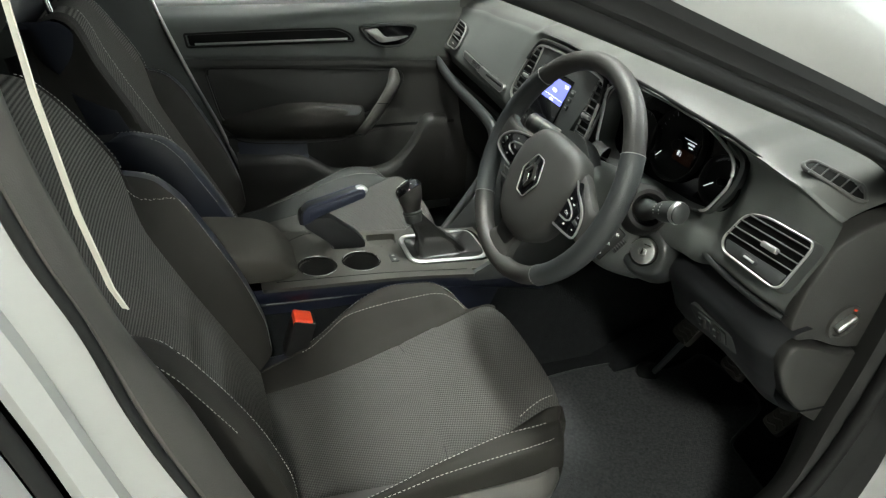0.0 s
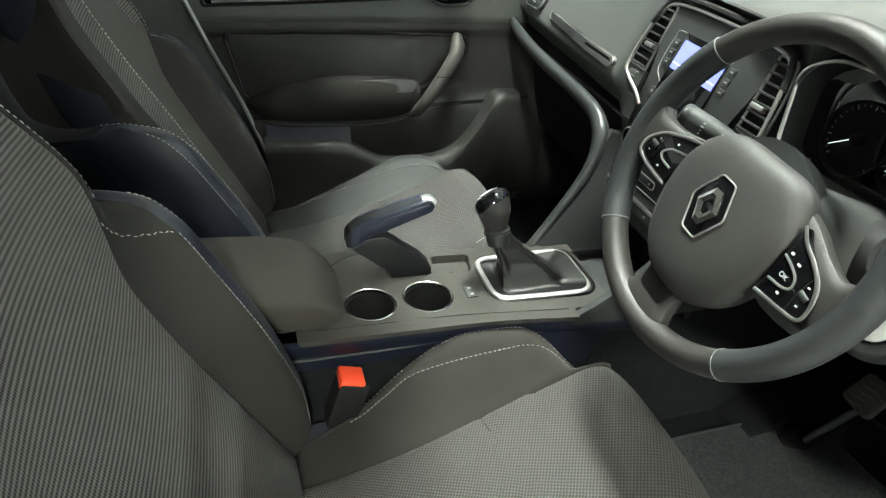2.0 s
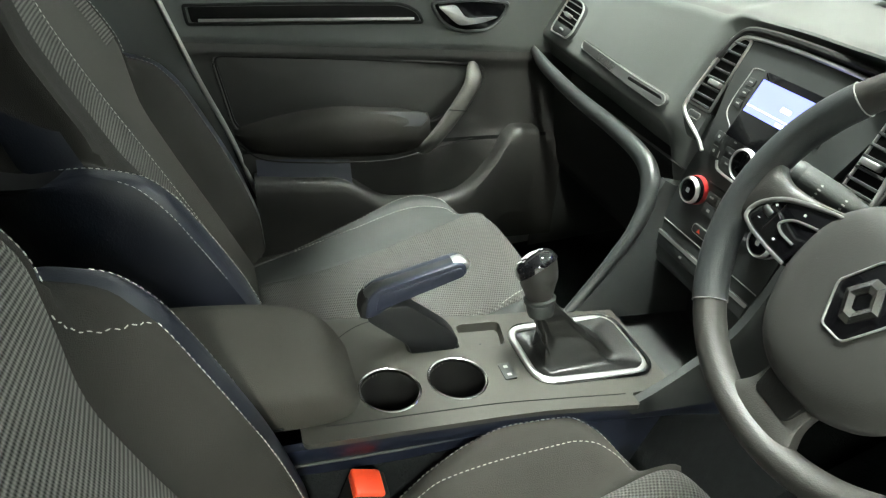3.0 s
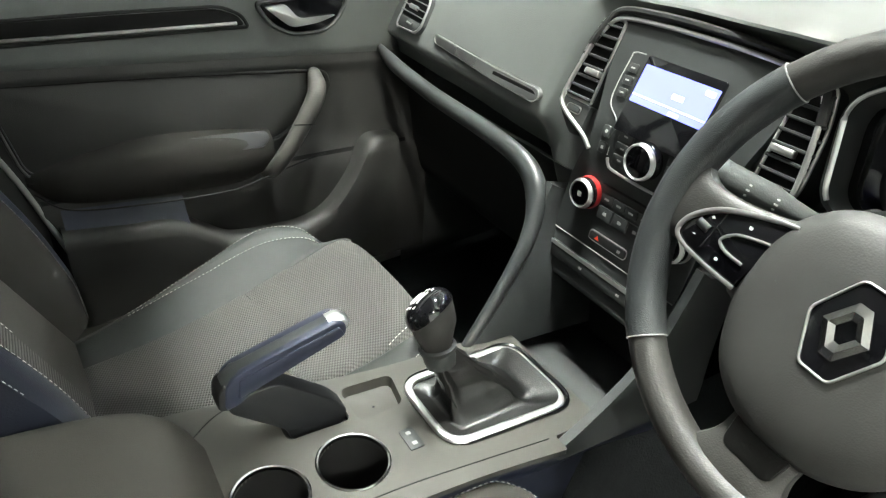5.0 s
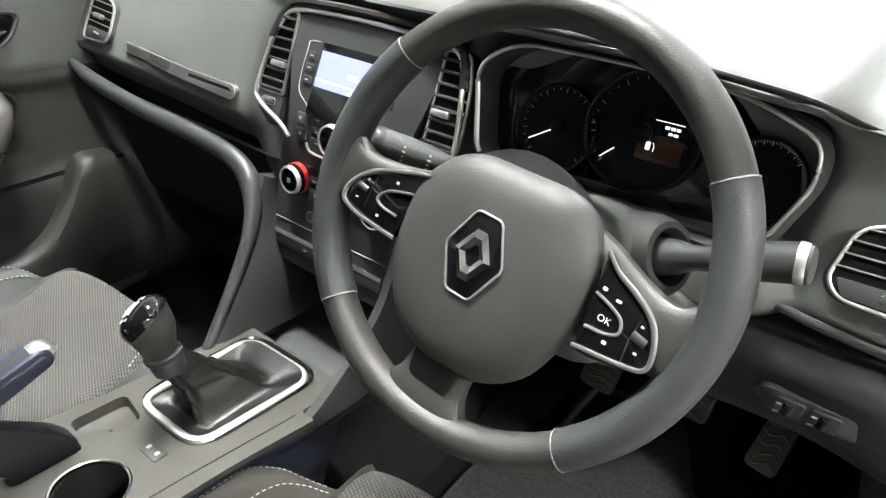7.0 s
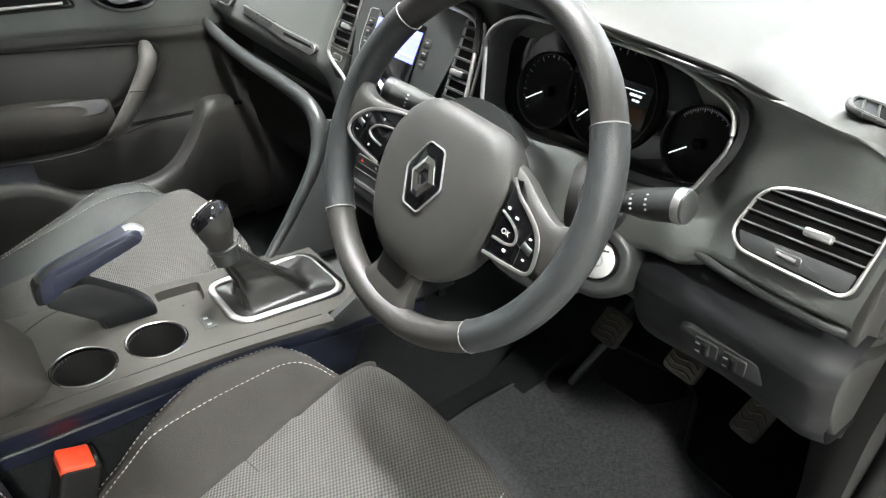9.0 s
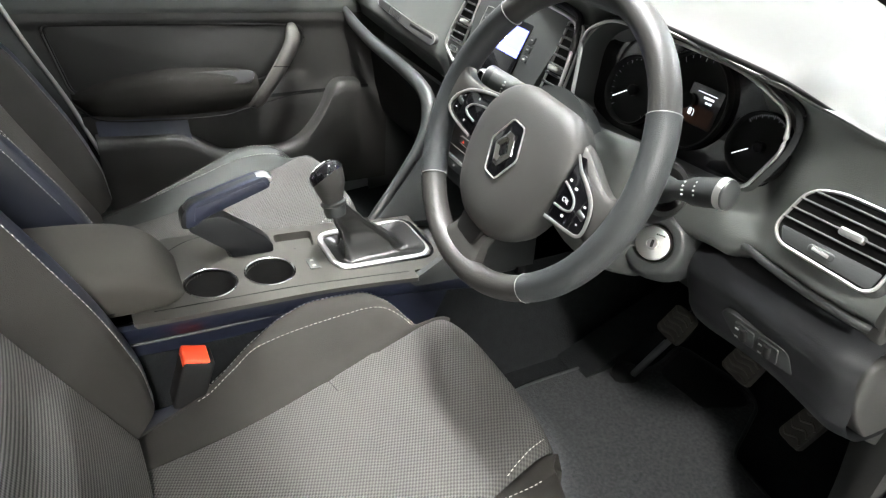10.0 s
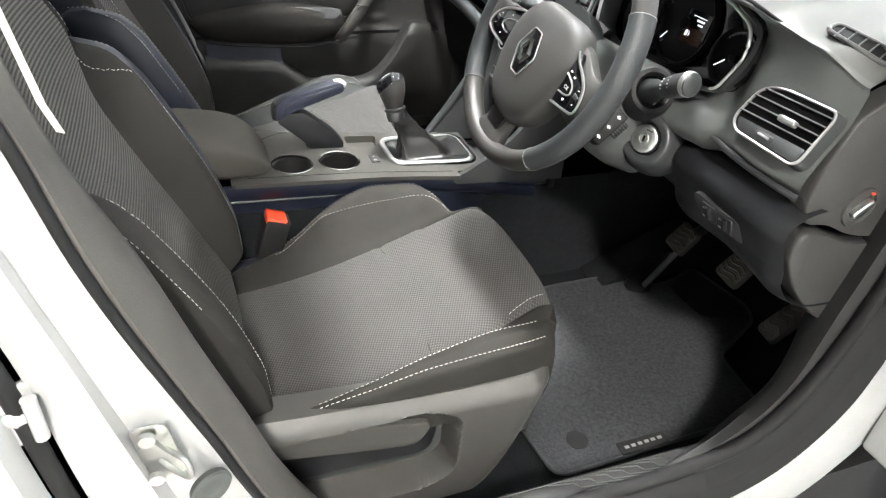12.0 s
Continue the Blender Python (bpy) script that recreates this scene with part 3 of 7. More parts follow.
        part("backrest_side", grid(outs[:57] if x0 < 0 < side else outs), CLOTH if side > 0 and x0 > 0 else VINYL, s, "dark backrest side")
        if x0 < 0 < side:
            part("backrest_side", grid(outs[56:]), RUBBER, s, "black upper backrest side")
        part("stitching", stitches(seam[2:47] if x0 > 0 else seam[2:58]), THREAD, b, "pale grey contrast thread", kind="stuff")
        if x0 > 0:
            part("stitching", stitches(top), THREAD, b, "pale grey contrast thread", kind="stuff")
        part("stitching", stitches(edge[30:54]), THREAD, b, "pale grey contrast thread", kind="stuff")
        wingline = []
        for c in back[34:62]:
            hw = bhalf(c.z)
            wing = along(((0.43, 0.0), (0.76, 0.0), (0.86, 0.022), (1.0, 0.010)), c.z)
            wingline.append(P(side * hw * 0.985, c.y, c.z) + nrm * (wing + 0.001))
        if not x0 < 0 < side:
            part("stitching", stitches(wingline), THREAD, s, "pale grey contrast thread", kind="stuff")
    # head restraint
    hr = part("head_restraint", obox(Matrix.Translation(P(0, -0.762, 1.165)) @ Matrix.Rotation(radians(16), 4, "X"), 0.25, 0.10, 0.19, 0.04, 4), CLOTH, s, "black cloth head restraint")
    for side in (-1, 1):
        part("post", sweep([P(side * 0.065, -0.752, 1.0), P(side * 0.065, -0.768, 1.10)], 0.006, n=10), CHROME, hr, "chrome post")
    return s


seat(0.372, 0.0, "dark cloth driver's car seat with pale stitching, beside the open door")
seat(-0.343, -0.026, "dark cloth passenger car seat with pale stitching, beside the closed door")


# ---- steering wheel ----
WHEEL = basis((0.3591, 0.0375, 0.8611), (0.9994, 0.0302, -0.0138), (0, 0.415, 0.9098)) @ Matrix.Rotation(radians(-7), 4, "Z")


def wheel():
    # x right, y up, z towards the driver
    w = thing("steering_wheel", WHEEL.translation, "black leather three-spoke steering wheel with silver-edged switches", "steering wheel")
    R = 0.181

    def ring_point(a, r=R, z=0.0):
        return WHEEL @ Vector((r * math.sin(a), r * math.cos(a), z))
    axis = WHEEL.to_3x3() @ Vector((0, 0, 1))
    cuts = [53, 136, 223, 304, 413]
    for i in range(4):
        a0, a1 = radians(cuts[i]), radians(cuts[i + 1])
        n = 36
        fat = 1.07 if i in (0, 2) else 1.0
        path = [ring_point(lerp(a0, a1, k / n), R) for k in range(n + 1)]
        part("rim", sweep(path, 0.0158 * fat, 0.0178 * fat, n=18, up=axis), GRIP if i in (0, 2) else LEATHER, w, "grained black leather rim")
        seam = [ring_point(a0, R + 0.0166 * math.cos(q), 0.0186 * math.sin(q)) for q in [2 * math.pi * k / 24 for k in range(24)]]
        part("rim_seam", sweep(seam, 0.0007, closed=True, n=6), GREYMARK, w, "grey stitched joint")
    # spokes
    def spoke(pts, name="spoke", mat=LEATHER):
        rows = []
        for c, half, depth, z in pts:
            cx, cy, ang = c
            d = Vector((-math.sin(ang), math.cos(ang)))
            loop = []
            for k in range(16):
                q = 2 * math.pi * k / 16
                e, f = math.cos(q), math.sin(q)
                e, f = math.copysign(abs(e) ** 0.6, e), math.copysign(abs(f) ** 0.6, f)
                loop.append(WHEEL @ Vector((cx + d.x * half * e, cy + d.y * half * e, z + depth * f)))
            rows.append(loop)
        smooth = []
        for j in range(16):
            smooth.append(curve([r[j] for r in rows], 22))
        return part(name, loft([[smooth[j][i] for j in range(16)] for i in range(22)]), mat, w)
    for sgn in (-1, 1):
        def A(a):
            return a if sgn > 0 else math.pi - a
        profile = ((0.05, -0.006, 0.048), (0.09, -0.007, 0.041), (0.13, -0.012, 0.031), (0.158, -0.013, 0.029), (0.176, -0.010, 0.042)) if sgn > 0 else ((0.05, -0.010, 0.040), (0.09, -0.018, 0.033), (0.13, -0.022, 0.029), (0.158, -0.021, 0.030), (0.176, -0.018, 0.042))
        spoke([((sgn * a, b, A(radians(e))), h, dep, z) for (a, b, h), e, dep, z in zip(profile, (0, 2, 4, 6, 6), (0.016, 0.014, 0.013, 0.013, 0.011), (-0.014, -0.012, -0.007, -0.001, 0.0))])
    spoke([((0, -0.05, radians(-90)), 0.040, 0.014, -0.014), ((0, -0.10, radians(-90)), 0.034, 0.012, -0.012), ((0, -0.14, radians(-90)), 0.032, 0.012, -0.006), ((0, -0.162, radians(-90)), 0.042, 0.012, -0.002), ((0, -0.178, radians(-90)), 0.055, 0.010, 0.0)])
    part("spoke_inset", plate(rounded([(-0.022, -0.150), (0.022, -0.150), (0.027, -0.100), (-0.027, -0.100)], 0.008), WHEEL @ Matrix.Translation((0, 0, 0.0085)), 0.012, 0.002), BOOT, w, "dark spoke inset")
    # airbag pad
    def pad_out(k):
        pts = [(-0.056, 0.050), (0.058, 0.056), (0.094, 0.018), (0.094, -0.045), (0.073, -0.104), (0.032, -0.130), (-0.028, -0.130), (-0.066, -0.106), (-0.091, -0.050), (-0.091, 0.010)]
        return [Vector((0.003 + (a - 0.003) * k, -0.036 + (b + 0.036) * k)) for a, b in rounded(pts, 0.034, 6)]
    rows = [[WHEEL @ Vector((q.x, q.y, z)) for q in pad_out(k)] for k, z in ((0.95, -0.028), (0.985, -0.016), (1.0, -0.006), (0.995, 0.001), (0.97, 0.0075), (0.92, 0.0125), (0.84, 0.0165), (0.70, 0.020), (0.50, 0.0225), (0.28, 0.0235), (0.05, 0.024))]
    pad = part("airbag_pad", loft(rows), PAD, w, "grained charcoal airbag cover")
    back = part("wheel_back", lathe([(0.0, -0.075), (0.055, -0.075), (0.075, -0.05), (0.080, -0.018), (0.0, -0.016)], WHEEL @ Matrix.Translation((0, -0.012, 0))), HARD, w)
    for sgn, py in ((-1, -0.028), (1, -0.028)):
        part("moulded_mark", sweep([WHEEL @ Vector((sgn * 0.055 + dx, py + dy, 0.0202)) for dx, dy in ((-0.006, 0.003), (0.004, 0.0), (0.006, -0.004))], 0.0006, n=5), HARD, pad)
    # emblem: plain hexagon with a silver diamond
    em = WHEEL @ Matrix.Translation((-0.0014, -0.0244, 0.0225))
    hexa = rounded([(-0.0118, 0.0352), (0.0118, 0.0352), (0.0282, 0.0), (0.0118, -0.0352), (-0.0118, -0.0352), (-0.0282, 0.0)], 0.0045, 4)
    part("emblem_plate", plate(hexa, em @ Matrix.Translation((0, 0, 0.002)), 0.006, 0.001), GLOSS, pad, "gloss black hexagon plate")
    part("emblem_rim", frame_ring(hexa, em @ Matrix.Translation((0, 0, 0.002)), 0.0011, 0.0012), SATIN, pad, "thin chrome rim")
    dia = [(-0.005, 0.0215), (0.005, 0.0215), (0.0175, 0.0), (0.005, -0.0215), (-0.005, -0.0215), (-0.0175, 0.0)]
    rows = []
    for k, z in ((1.0, 0.002), (1.0, 0.004), (0.70, 0.0065), (0.42, 0.004), (0.42, 0.002)):
        rows.append([em @ Vector((a * k, b * k, z)) for a, b in dia])
    part("emblem_diamond", grid(rows, closed_v=True), CHROME, pad, "silver diamond shape", angle=10)
    # switch pods on both side spokes
    def lettered(text, size, at, parent):
        cu = bpy.data.curves.new("lettering", "FONT")
        cu.body, cu.size, cu.align_x, cu.align_y = text, size, "CENTER", "CENTER"
        tmp = bpy.data.objects.new("lettering", cu)
        bpy.context.scene.collection.objects.link(tmp)
        me = bpy.data.meshes.new_from_object(tmp.evaluated_get(bpy.context.evaluated_depsgraph_get()))
        bpy.data.objects.remove(tmp)
        bm = bmesh.new()
        bm.from_mesh(me)
        bmesh.ops.transform(bm, matrix=WHEEL @ Matrix.Translation((at[0], at[1], 0.0134)), verts=bm.verts)
        part("lettering", bm, MARK, parent, "white letters")
    def pod(name, out, inner, key_cuts, marks, roller, low_edge, label):
        mp = WHEEL @ Matrix.Translation((0, 0, 0.0125))
        o = curve([(a, b, 0) for a, b in out], 48)
        c = sum(o, Vector()) / len(o)
        face = [Vector((q.x, q.y)) for q in o]
        p = part("switch_pod", plate([Vector((c.x + (q.x - c.x) * 0.97, c.y + (q.y - c.y) * 0.97)) for q in face], mp, 0.012, 0.001), GLOSS, w, label)
        n = len(o)
        part("silver_edge", sweep([mp @ (q + Vector((0, 0, 0.0006))) for q in o], 0.0026, 0.0018, n=10, up=axis, taper=lambda t: 0.62 + 0.38 * math.sin(math.pi * min(1, t * 1.3)) if t < 0.7 else 0.72), SILVER, p, "silver edge strip")
        i2 = [mp @ Vector((a, b, 0.0008)) for a, b in [(q.y, q.z) for q in curve([(0, a, b) for a, b in inner], 28)]]
        part("silver_line", sweep(i2, 0.0014, 0.0012, n=8, up=axis), SILVER, p, "thin silver line")
        for a, b in key_cuts:
            part("key_gap", sweep([mp @ Vector((*a, 0.0002)), mp @ Vector((*b, 0.0002))], 0.0005, n=5), RUBBER, p)
        for cx, cy, sw, sh in marks:
            part("symbol", plate(rect(sw * 0.8, sh * 0.75, 0.0004, 2, cx, cy), mp @ Matrix.Translation((0, 0, 0.0007)), 0.0005), MARK, p, "small white symbol bar")
        if name == "right":
            lettered("OK", 0.0075, (0.1118, -0.0190), p)
        part("roller", sweep([mp @ Vector((roller[0] - 0.006, roller[1] + 0.001, -0.001)), mp @ Vector((roller[0] + 0.006, roller[1] - 0.001, -0.001))], 0.0042, 0.0028, n=12, up=axis), HARD, p, "ribbed roller switch")
    pod("right", ((0.0922, 0.0285), (0.1064, 0.0172), (0.1230, 0.0100), (0.1395, 0.0005), (0.1490, -0.0110), (0.1548, -0.0280), (0.1515, -0.0385), (0.1320, -0.0432), (0.0980, -0.0480)),
        ((0.0973, -0.0033), (0.1120, -0.0075), (0.1225, -0.0130), (0.1258, -0.0225), (0.117, -0.0280), (0.1005, -0.0300)),
        (((0.1255, -0.0200), (0.134, -0.0225)), ((0.136, -0.002), (0.134, -0.0225)), ((0.134, -0.0225), (0.136, -0.040))),
        ((0.1024, 0.002, 0.0045, 0.0035), (0.1155, -0.0015, 0.0055, 0.003), (0.1192, -0.034, 0.0045, 0.0035), (0.139, -0.0095, 0.0036, 0.0022), (0.1425, -0.0295, 0.0036, 0.0022)),
        (0.1402, -0.0190), None, "dark gloss switch pod with white symbols")
    pod("left", ((-0.0732, 0.0135), (-0.0860, 0.0105), (-0.1100, 0.0025), (-0.1310, -0.0070), (-0.1465, -0.0205), (-0.1530, -0.0325), (-0.1515, -0.0425), (-0.1390, -0.0475), (-0.1200, -0.0497), (-0.1020, -0.0507), (-0.0856, -0.0508)),
        ((-0.0827, -0.0078), (-0.0960, -0.0115), (-0.1090, -0.0165), (-0.1170, -0.0260), (-0.109, -0.0315), (-0.0913, -0.0325)),
        (((-0.1180, -0.0235), (-0.1260, -0.0205)), ((-0.125, -0.006), (-0.1275, -0.0400))),
        ((-0.1330, -0.0154, 0.0040, 0.0011), (-0.1330, -0.0154, 0.0011, 0.0040), (-0.1390, -0.0350, 0.0040, 0.0011), (-0.1027, -0.0058, 0.0035, 0.0035), (-0.1105, -0.0408, 0.0035, 0.0030)),
        (-0.1365, -0.0250), None, "dark gloss switch pod with white symbols")
    return w


wheel()


# ---- dashboard ----
def dashboard():
    d = thing("dashboard", (0, 0.4, 0.8), "dark grey soft-grained car dashboard with a hooded binnacle", "dashboard")
    # (y, z) profiles from the windscreen base over the rear edge down to the lower lip
    stations = [
        (-0.705, [(0.80, 0.985), (0.52, 0.965), (0.32, 0.925), (0.275, 0.905), (0.258, 0.885), (0.235, 0.850), (0.215, 0.815), (0.206, 0.790), (0.224, 0.772), (0.235, 0.745)]),
        (-0.50, [(0.82, 1.0), (0.54, 0.985), (0.32, 0.945), (0.272, 0.925), (0.255, 0.902), (0.222, 0.850), (0.203, 0.812), (0.196, 0.788), (0.216, 0.768), (0.230, 0.742)]),
        (-0.21, [(0.84, 1.01), (0.56, 0.995), (0.32, 0.962), (0.268, 0.945), (0.250, 0.920), (0.225, 0.860), (0.205, 0.812), (0.198, 0.782), (0.216, 0.758), (0.230, 0.730)]),
        (-0.150, [(0.84, 1.01), (0.56, 1.0), (0.32, 0.972), (0.262, 0.958), (0.262, 0.935), (0.250, 0.860), (0.232, 0.800), (0.222, 0.750), (0.214, 0.690), (0.235, 0.660)]),
        (0.0, [(0.84, 1.01), (0.56, 1.0), (0.32, 0.980), (0.252, 0.966), (0.268, 0.942), (0.262, 0.860), (0.240, 0.790), (0.228, 0.720), (0.218, 0.640), (0.240, 0.610)]),
        (0.150, [(0.84, 1.01), (0.56, 1.002), (0.30, 0.992), (0.225, 0.974), (0.255, 0.952), (0.256, 0.870), (0.238, 0.800), (0.228, 0.740), (0.222, 0.690), (0.245, 0.660)]),
        (0.215, [(0.84, 1.01), (0.56, 1.002), (0.30, 0.998), (0.210, 0.984), (0.224, 0.969), (0.270, 0.955), (0.262, 0.830), (0.215, 0.806), (0.205, 0.740), (0.245, 0.720)]),
        (0.37, [(0.84, 1.01), (0.56, 1.002), (0.30, 1.000), (0.204, 0.984), (0.219, 0.971), (0.292, 0.966), (0.275, 0.820), (0.205, 0.800), (0.190, 0.740), (0.245, 0.720)]),
        (0.525, [(0.83, 1.005), (0.55, 1.0), (0.31, 0.984), (0.228, 0.966), (0.238, 0.953), (0.275, 0.943), (0.262, 0.835), (0.215, 0.812), (0.205, 0.770), (0.245, 0.740)]),
        (0.570, [(0.82, 1.0), (0.54, 0.99), (0.31, 0.966), (0.247, 0.951), (0.251, 0.938), (0.256, 0.895), (0.238, 0.842), (0.226, 0.812), (0.218, 0.785), (0.247, 0.765)]),
        (0.64, [(0.80, 0.99), (0.53, 0.972), (0.32, 0.9475), (0.255, 0.9405), (0.257, 0.928), (0.258, 0.885), (0.240, 0.836), (0.226, 0.806), (0.220, 0.780), (0.247, 0.762)]),
        (0.708, [(0.78, 0.975), (0.52, 0.96), (0.36, 0.936), (0.284, 0.914), (0.280, 0.900), (0.272, 0.862), (0.250, 0.822), (0.238, 0.798), (0.234, 0.776), (0.252, 0.760)]),
    ]
    profs = [curve([(x, *p) for p in prof], 46) for x, prof in stations]
    xs = [s[0] for s in stations]
    out = []
    for k in range(141):
        x = lerp(xs[0], xs[-1], k / 140)
        i = max(q for q in range(len(xs) - 1) if xs[q] <= x + 1e-9)
        t = (x - xs[i]) / (xs[i + 1] - xs[i])
        t = t * t * (3 - 2 * t)
        out.append([profs[i][j].lerp(profs[i + 1][j], t).to_tuple()[1:] for j in range(46)])
        out[-1] = [Vector((x, *q)) for q in out[-1]]
    top = 16
    part("upper_pad", grid([r[:top] for r in out]), SOFT, d, "soft grained upper pad", angle=50)
    part("fascia", grid([r[top - 1:] for r in out]), FASCIA, d, "dark grained fascia", angle=50)
    # speaker grille in the top pad
    m = basis((0.04, 0.43, 0.9965), (1, 0, 0), (0, 1, -0.06))
    g = part("speaker_grille", plate(rect(0.25, 0.05, 0.024, 8), m, 0.004, 0.001), SOFT, d, "oval speaker grille")
    part("grille_edge", frame_ring(rect(0.256, 0.056, 0.027, 8), m, 0.0018, 0.0015), HARD, g)
    # lip that runs from the passenger door along the lower dash and down beside the console
    lip = curve([(-0.68, 0.185, 0.760), (-0.60, 0.178, 0.747), (-0.45, 0.170, 0.738), (-0.30, 0.168, 0.734), (-0.20, 0.166, 0.726), (-0.155, 0.163, 0.706), (-0.130, 0.152, 0.674), (-0.112, 0.128, 0.641), (-0.101, 0.103, 0.613), (-0.089, 0.060, 0.565), (-0.080, 0.020, 0.522), (-0.078, 0.008, 0.508)], 90)
    part("lower_rail", sweep(lip, 0.013, 0.016, n=16, taper=lambda t: along(((0.0, 0.5), (0.08, 0.9), (0.35, 1.0), (0.50, 1.2), (0.62, 0.90), (1.0, 0.5)), t)), RAIL, d, "dark satin rail that turns down beside the console")
    # decor strip on the passenger side
    strip = [(-0.508, 0.8255), (-0.32, 0.8185), (-0.214, 0.8175), (-0.205, 0.808), (-0.214, 0.7995), (-0.32, 0.8025), (-0.502, 0.8135)]
    def on_face(x, z):
        y = 0.203 + (z - 0.812) * 0.47 - 0.002 + max(0, -x - 0.45) * 0.03
        return Vector((x, y - 0.004, z))
    loop = [on_face(q.x, q.y) for q in rounded(strip, 0.006, 4)]
    c = sum(loop, Vector()) / len(loop)
    st = part("decor_strip", loft([[p + Vector((0, 0.01, 0)) for p in loop], loop, [p.lerp(c, 0.05) + Vector((0, -0.0015, 0)) for p in loop]]), DIMTRIM, d, "satin grey decor strip")
    part("strip_edge", sweep(loop, 0.0012, closed=True, n=6), SILVER, st, "thin silver outline")
    grip = rounded([(-0.320, 0.8155), (-0.220, 0.8150), (-0.211, 0.808), (-0.220, 0.8025), (-0.320, 0.8050)], 0.004, 3)
    part("strip_pad", plate([(a, b) for a, b in grip], Matrix(((1, 0, 0, 0), (0, 0, -1, 0.196), (0, 1, 0, 0), (0, 0, 0, 1))) @ Matrix.Translation((0, 0, 0.0015)), 0.004, 0.0006), RUBBER, st, "dimpled black pad")
    part("hood_lip", sweep(curve([(0.175, 0.222, 0.978), (0.215, 0.209, 0.983), (0.29, 0.204, 0.984), (0.37, 0.203, 0.983), (0.45, 0.211, 0.976), (0.525, 0.227, 0.9655), (0.57, 0.2455, 0.951), (0.60, 0.2505, 0.9465)], 60), 0.0026, 0.0034, n=10, taper=lambda t: min(1.0, 3 * (1.05 - t))), RUBBER, d, "thin black edge of the instrument hood")
    # glove box and lower passenger side; near-black colour carries the shade under the dash
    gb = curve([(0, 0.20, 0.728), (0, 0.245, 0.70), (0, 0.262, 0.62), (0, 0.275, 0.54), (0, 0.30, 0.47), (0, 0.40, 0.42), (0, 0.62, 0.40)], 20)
    part("glove_box", grid([[Vector((x, p.y, p.z)) for p in gb] for x in [lerp(-0.69, -0.13, k / 12) for k in range(13)]]), RUBBER, d, "glove box lid, coloured black for the shade under the dash")
    return d


dashboard()


def vent(name, place, xdir, ydir, outline, slats, label, tab=None, wheel_at=None, deep=0.05, band=None):
    """An air vent: a silver frame, a dark throat, slats across and a silver tab."""
    m = basis(place, xdir, ydir)
    v = thing(name, place, label, "air vent", "air vents")
    xs, ys = [q[0] for q in outline], [q[1] for q in outline]
    part("frame", frame_ring(outline, m, 0.0019, 0.0026, 0.0025), SILVER, v, "satin silver frame")
    inner = [Vector((q[0] * 0.985 + 0.015 * (min(xs) + max(xs)) / 2, q[1] * 0.985 + 0.015 * (min(ys) + max(ys)) / 2)) for q in outline]
    loops = [[m @ Vector((q.x, q.y, z)) for q in inner] for z in (0.0, -deep)]
    bm = grid(loops, closed_v=True)
    cap(bm, loops[1])
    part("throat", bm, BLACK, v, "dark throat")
    mx, my = (min(xs) + max(xs)) / 2, (min(ys) + max(ys)) / 2
    part("surround", grid([[m @ Vector((mx + (q[0] - mx) * k, my + (q[1] - my) * k, z)) for q in outline] for k, z in ((1.0, 0.0005), (1.03, -0.004), (1.07, -0.016), (1.09, -deep))], closed_v=True), HARD, v, "dark moulded surround")
    # flat black plate just under the slats, standing in for the throat's shade
    part("slat_shade", plate(inner, m @ Matrix.Translation((0, 0, 0.0016)), 0.004), BLACK, v, "black plate for the shade behind the slats")

    def span(y):
        hits = []
        for a, b in zip(inner, inner[1:] + inner[:1]):
            if (a[1] - y) * (b[1] - y) < 0:
                hits.append(a[0] + (b[0] - a[0]) * (y - a[1]) / (b[1] - a[1]))
        return (min(hits), max(hits)) if len(hits) > 1 else None
    for y in slats:
        s = span(y)
        if not s:
            continue
        path = [m @ Vector((lerp(s[0], s[1], t), y, 0.0030)) for t in (0, 0.25, 0.5, 0.75, 1)]
        part("slat", sweep(path, 0.0030, 0.0011, n=8, up=m.to_3x3() @ Vector((0, 1, 0.25))), BLACK, v)
        part("slat_edge", sweep([p + m.to_3x3() @ Vector((0, 0.0008, 0.0028)) for p in path], 0.0009 if tab and tab[2] else 0.0020, n=6), SILVER if tab and tab[2] else HARD, v, "slat edge")
    if band:
        part("lower_band", plate([Vector(q) for q in band], m @ Matrix.Translation((0, 0, 0.0030)), 0.02, 0.001), HARD, v, "smooth dark lower band")
    if tab:
        t = part("tab", obox(m @ Matrix.Translation((tab[0], tab[1], 0.004)), 0.026, 0.0085, 0.014, 0.0025), SILVER, v, "silver adjuster tab")
    if wheel_at:
        part("thumb_wheel", plate(rect(0.030, 0.009, 0.004, 4, *wheel_at), m @ Matrix.Translation((0, 0, 0.0035)), 0.008, 0.002), HARD, v, "ribbed thumb wheel")
        part("wheel_grip", sweep([m @ Vector((wheel_at[0] - 0.009, wheel_at[1] + 0.0005, 0.0042)), m @ Vector((wheel_at[0] + 0.009, wheel_at[1] - 0.0005, 0.0042))], 0.0022, 0.0016, n=8), SILVER, v, "silver wheel edge")
        part("wheel_edge", frame_ring(rect(0.032, 0.011, 0.005, 4, *wheel_at), m, 0.0009, 0.0010, 0.0020), DIMTRIM, v)
        part("wheel_mark", plate(rect(0.005, 0.005, 0.001, 2, wheel_at[0] - 0.024, wheel_at[1] + 0.001), m @ Matrix.Translation((0, 0, 0.0018)), 0.0008), GREYMARK, v)
    return v


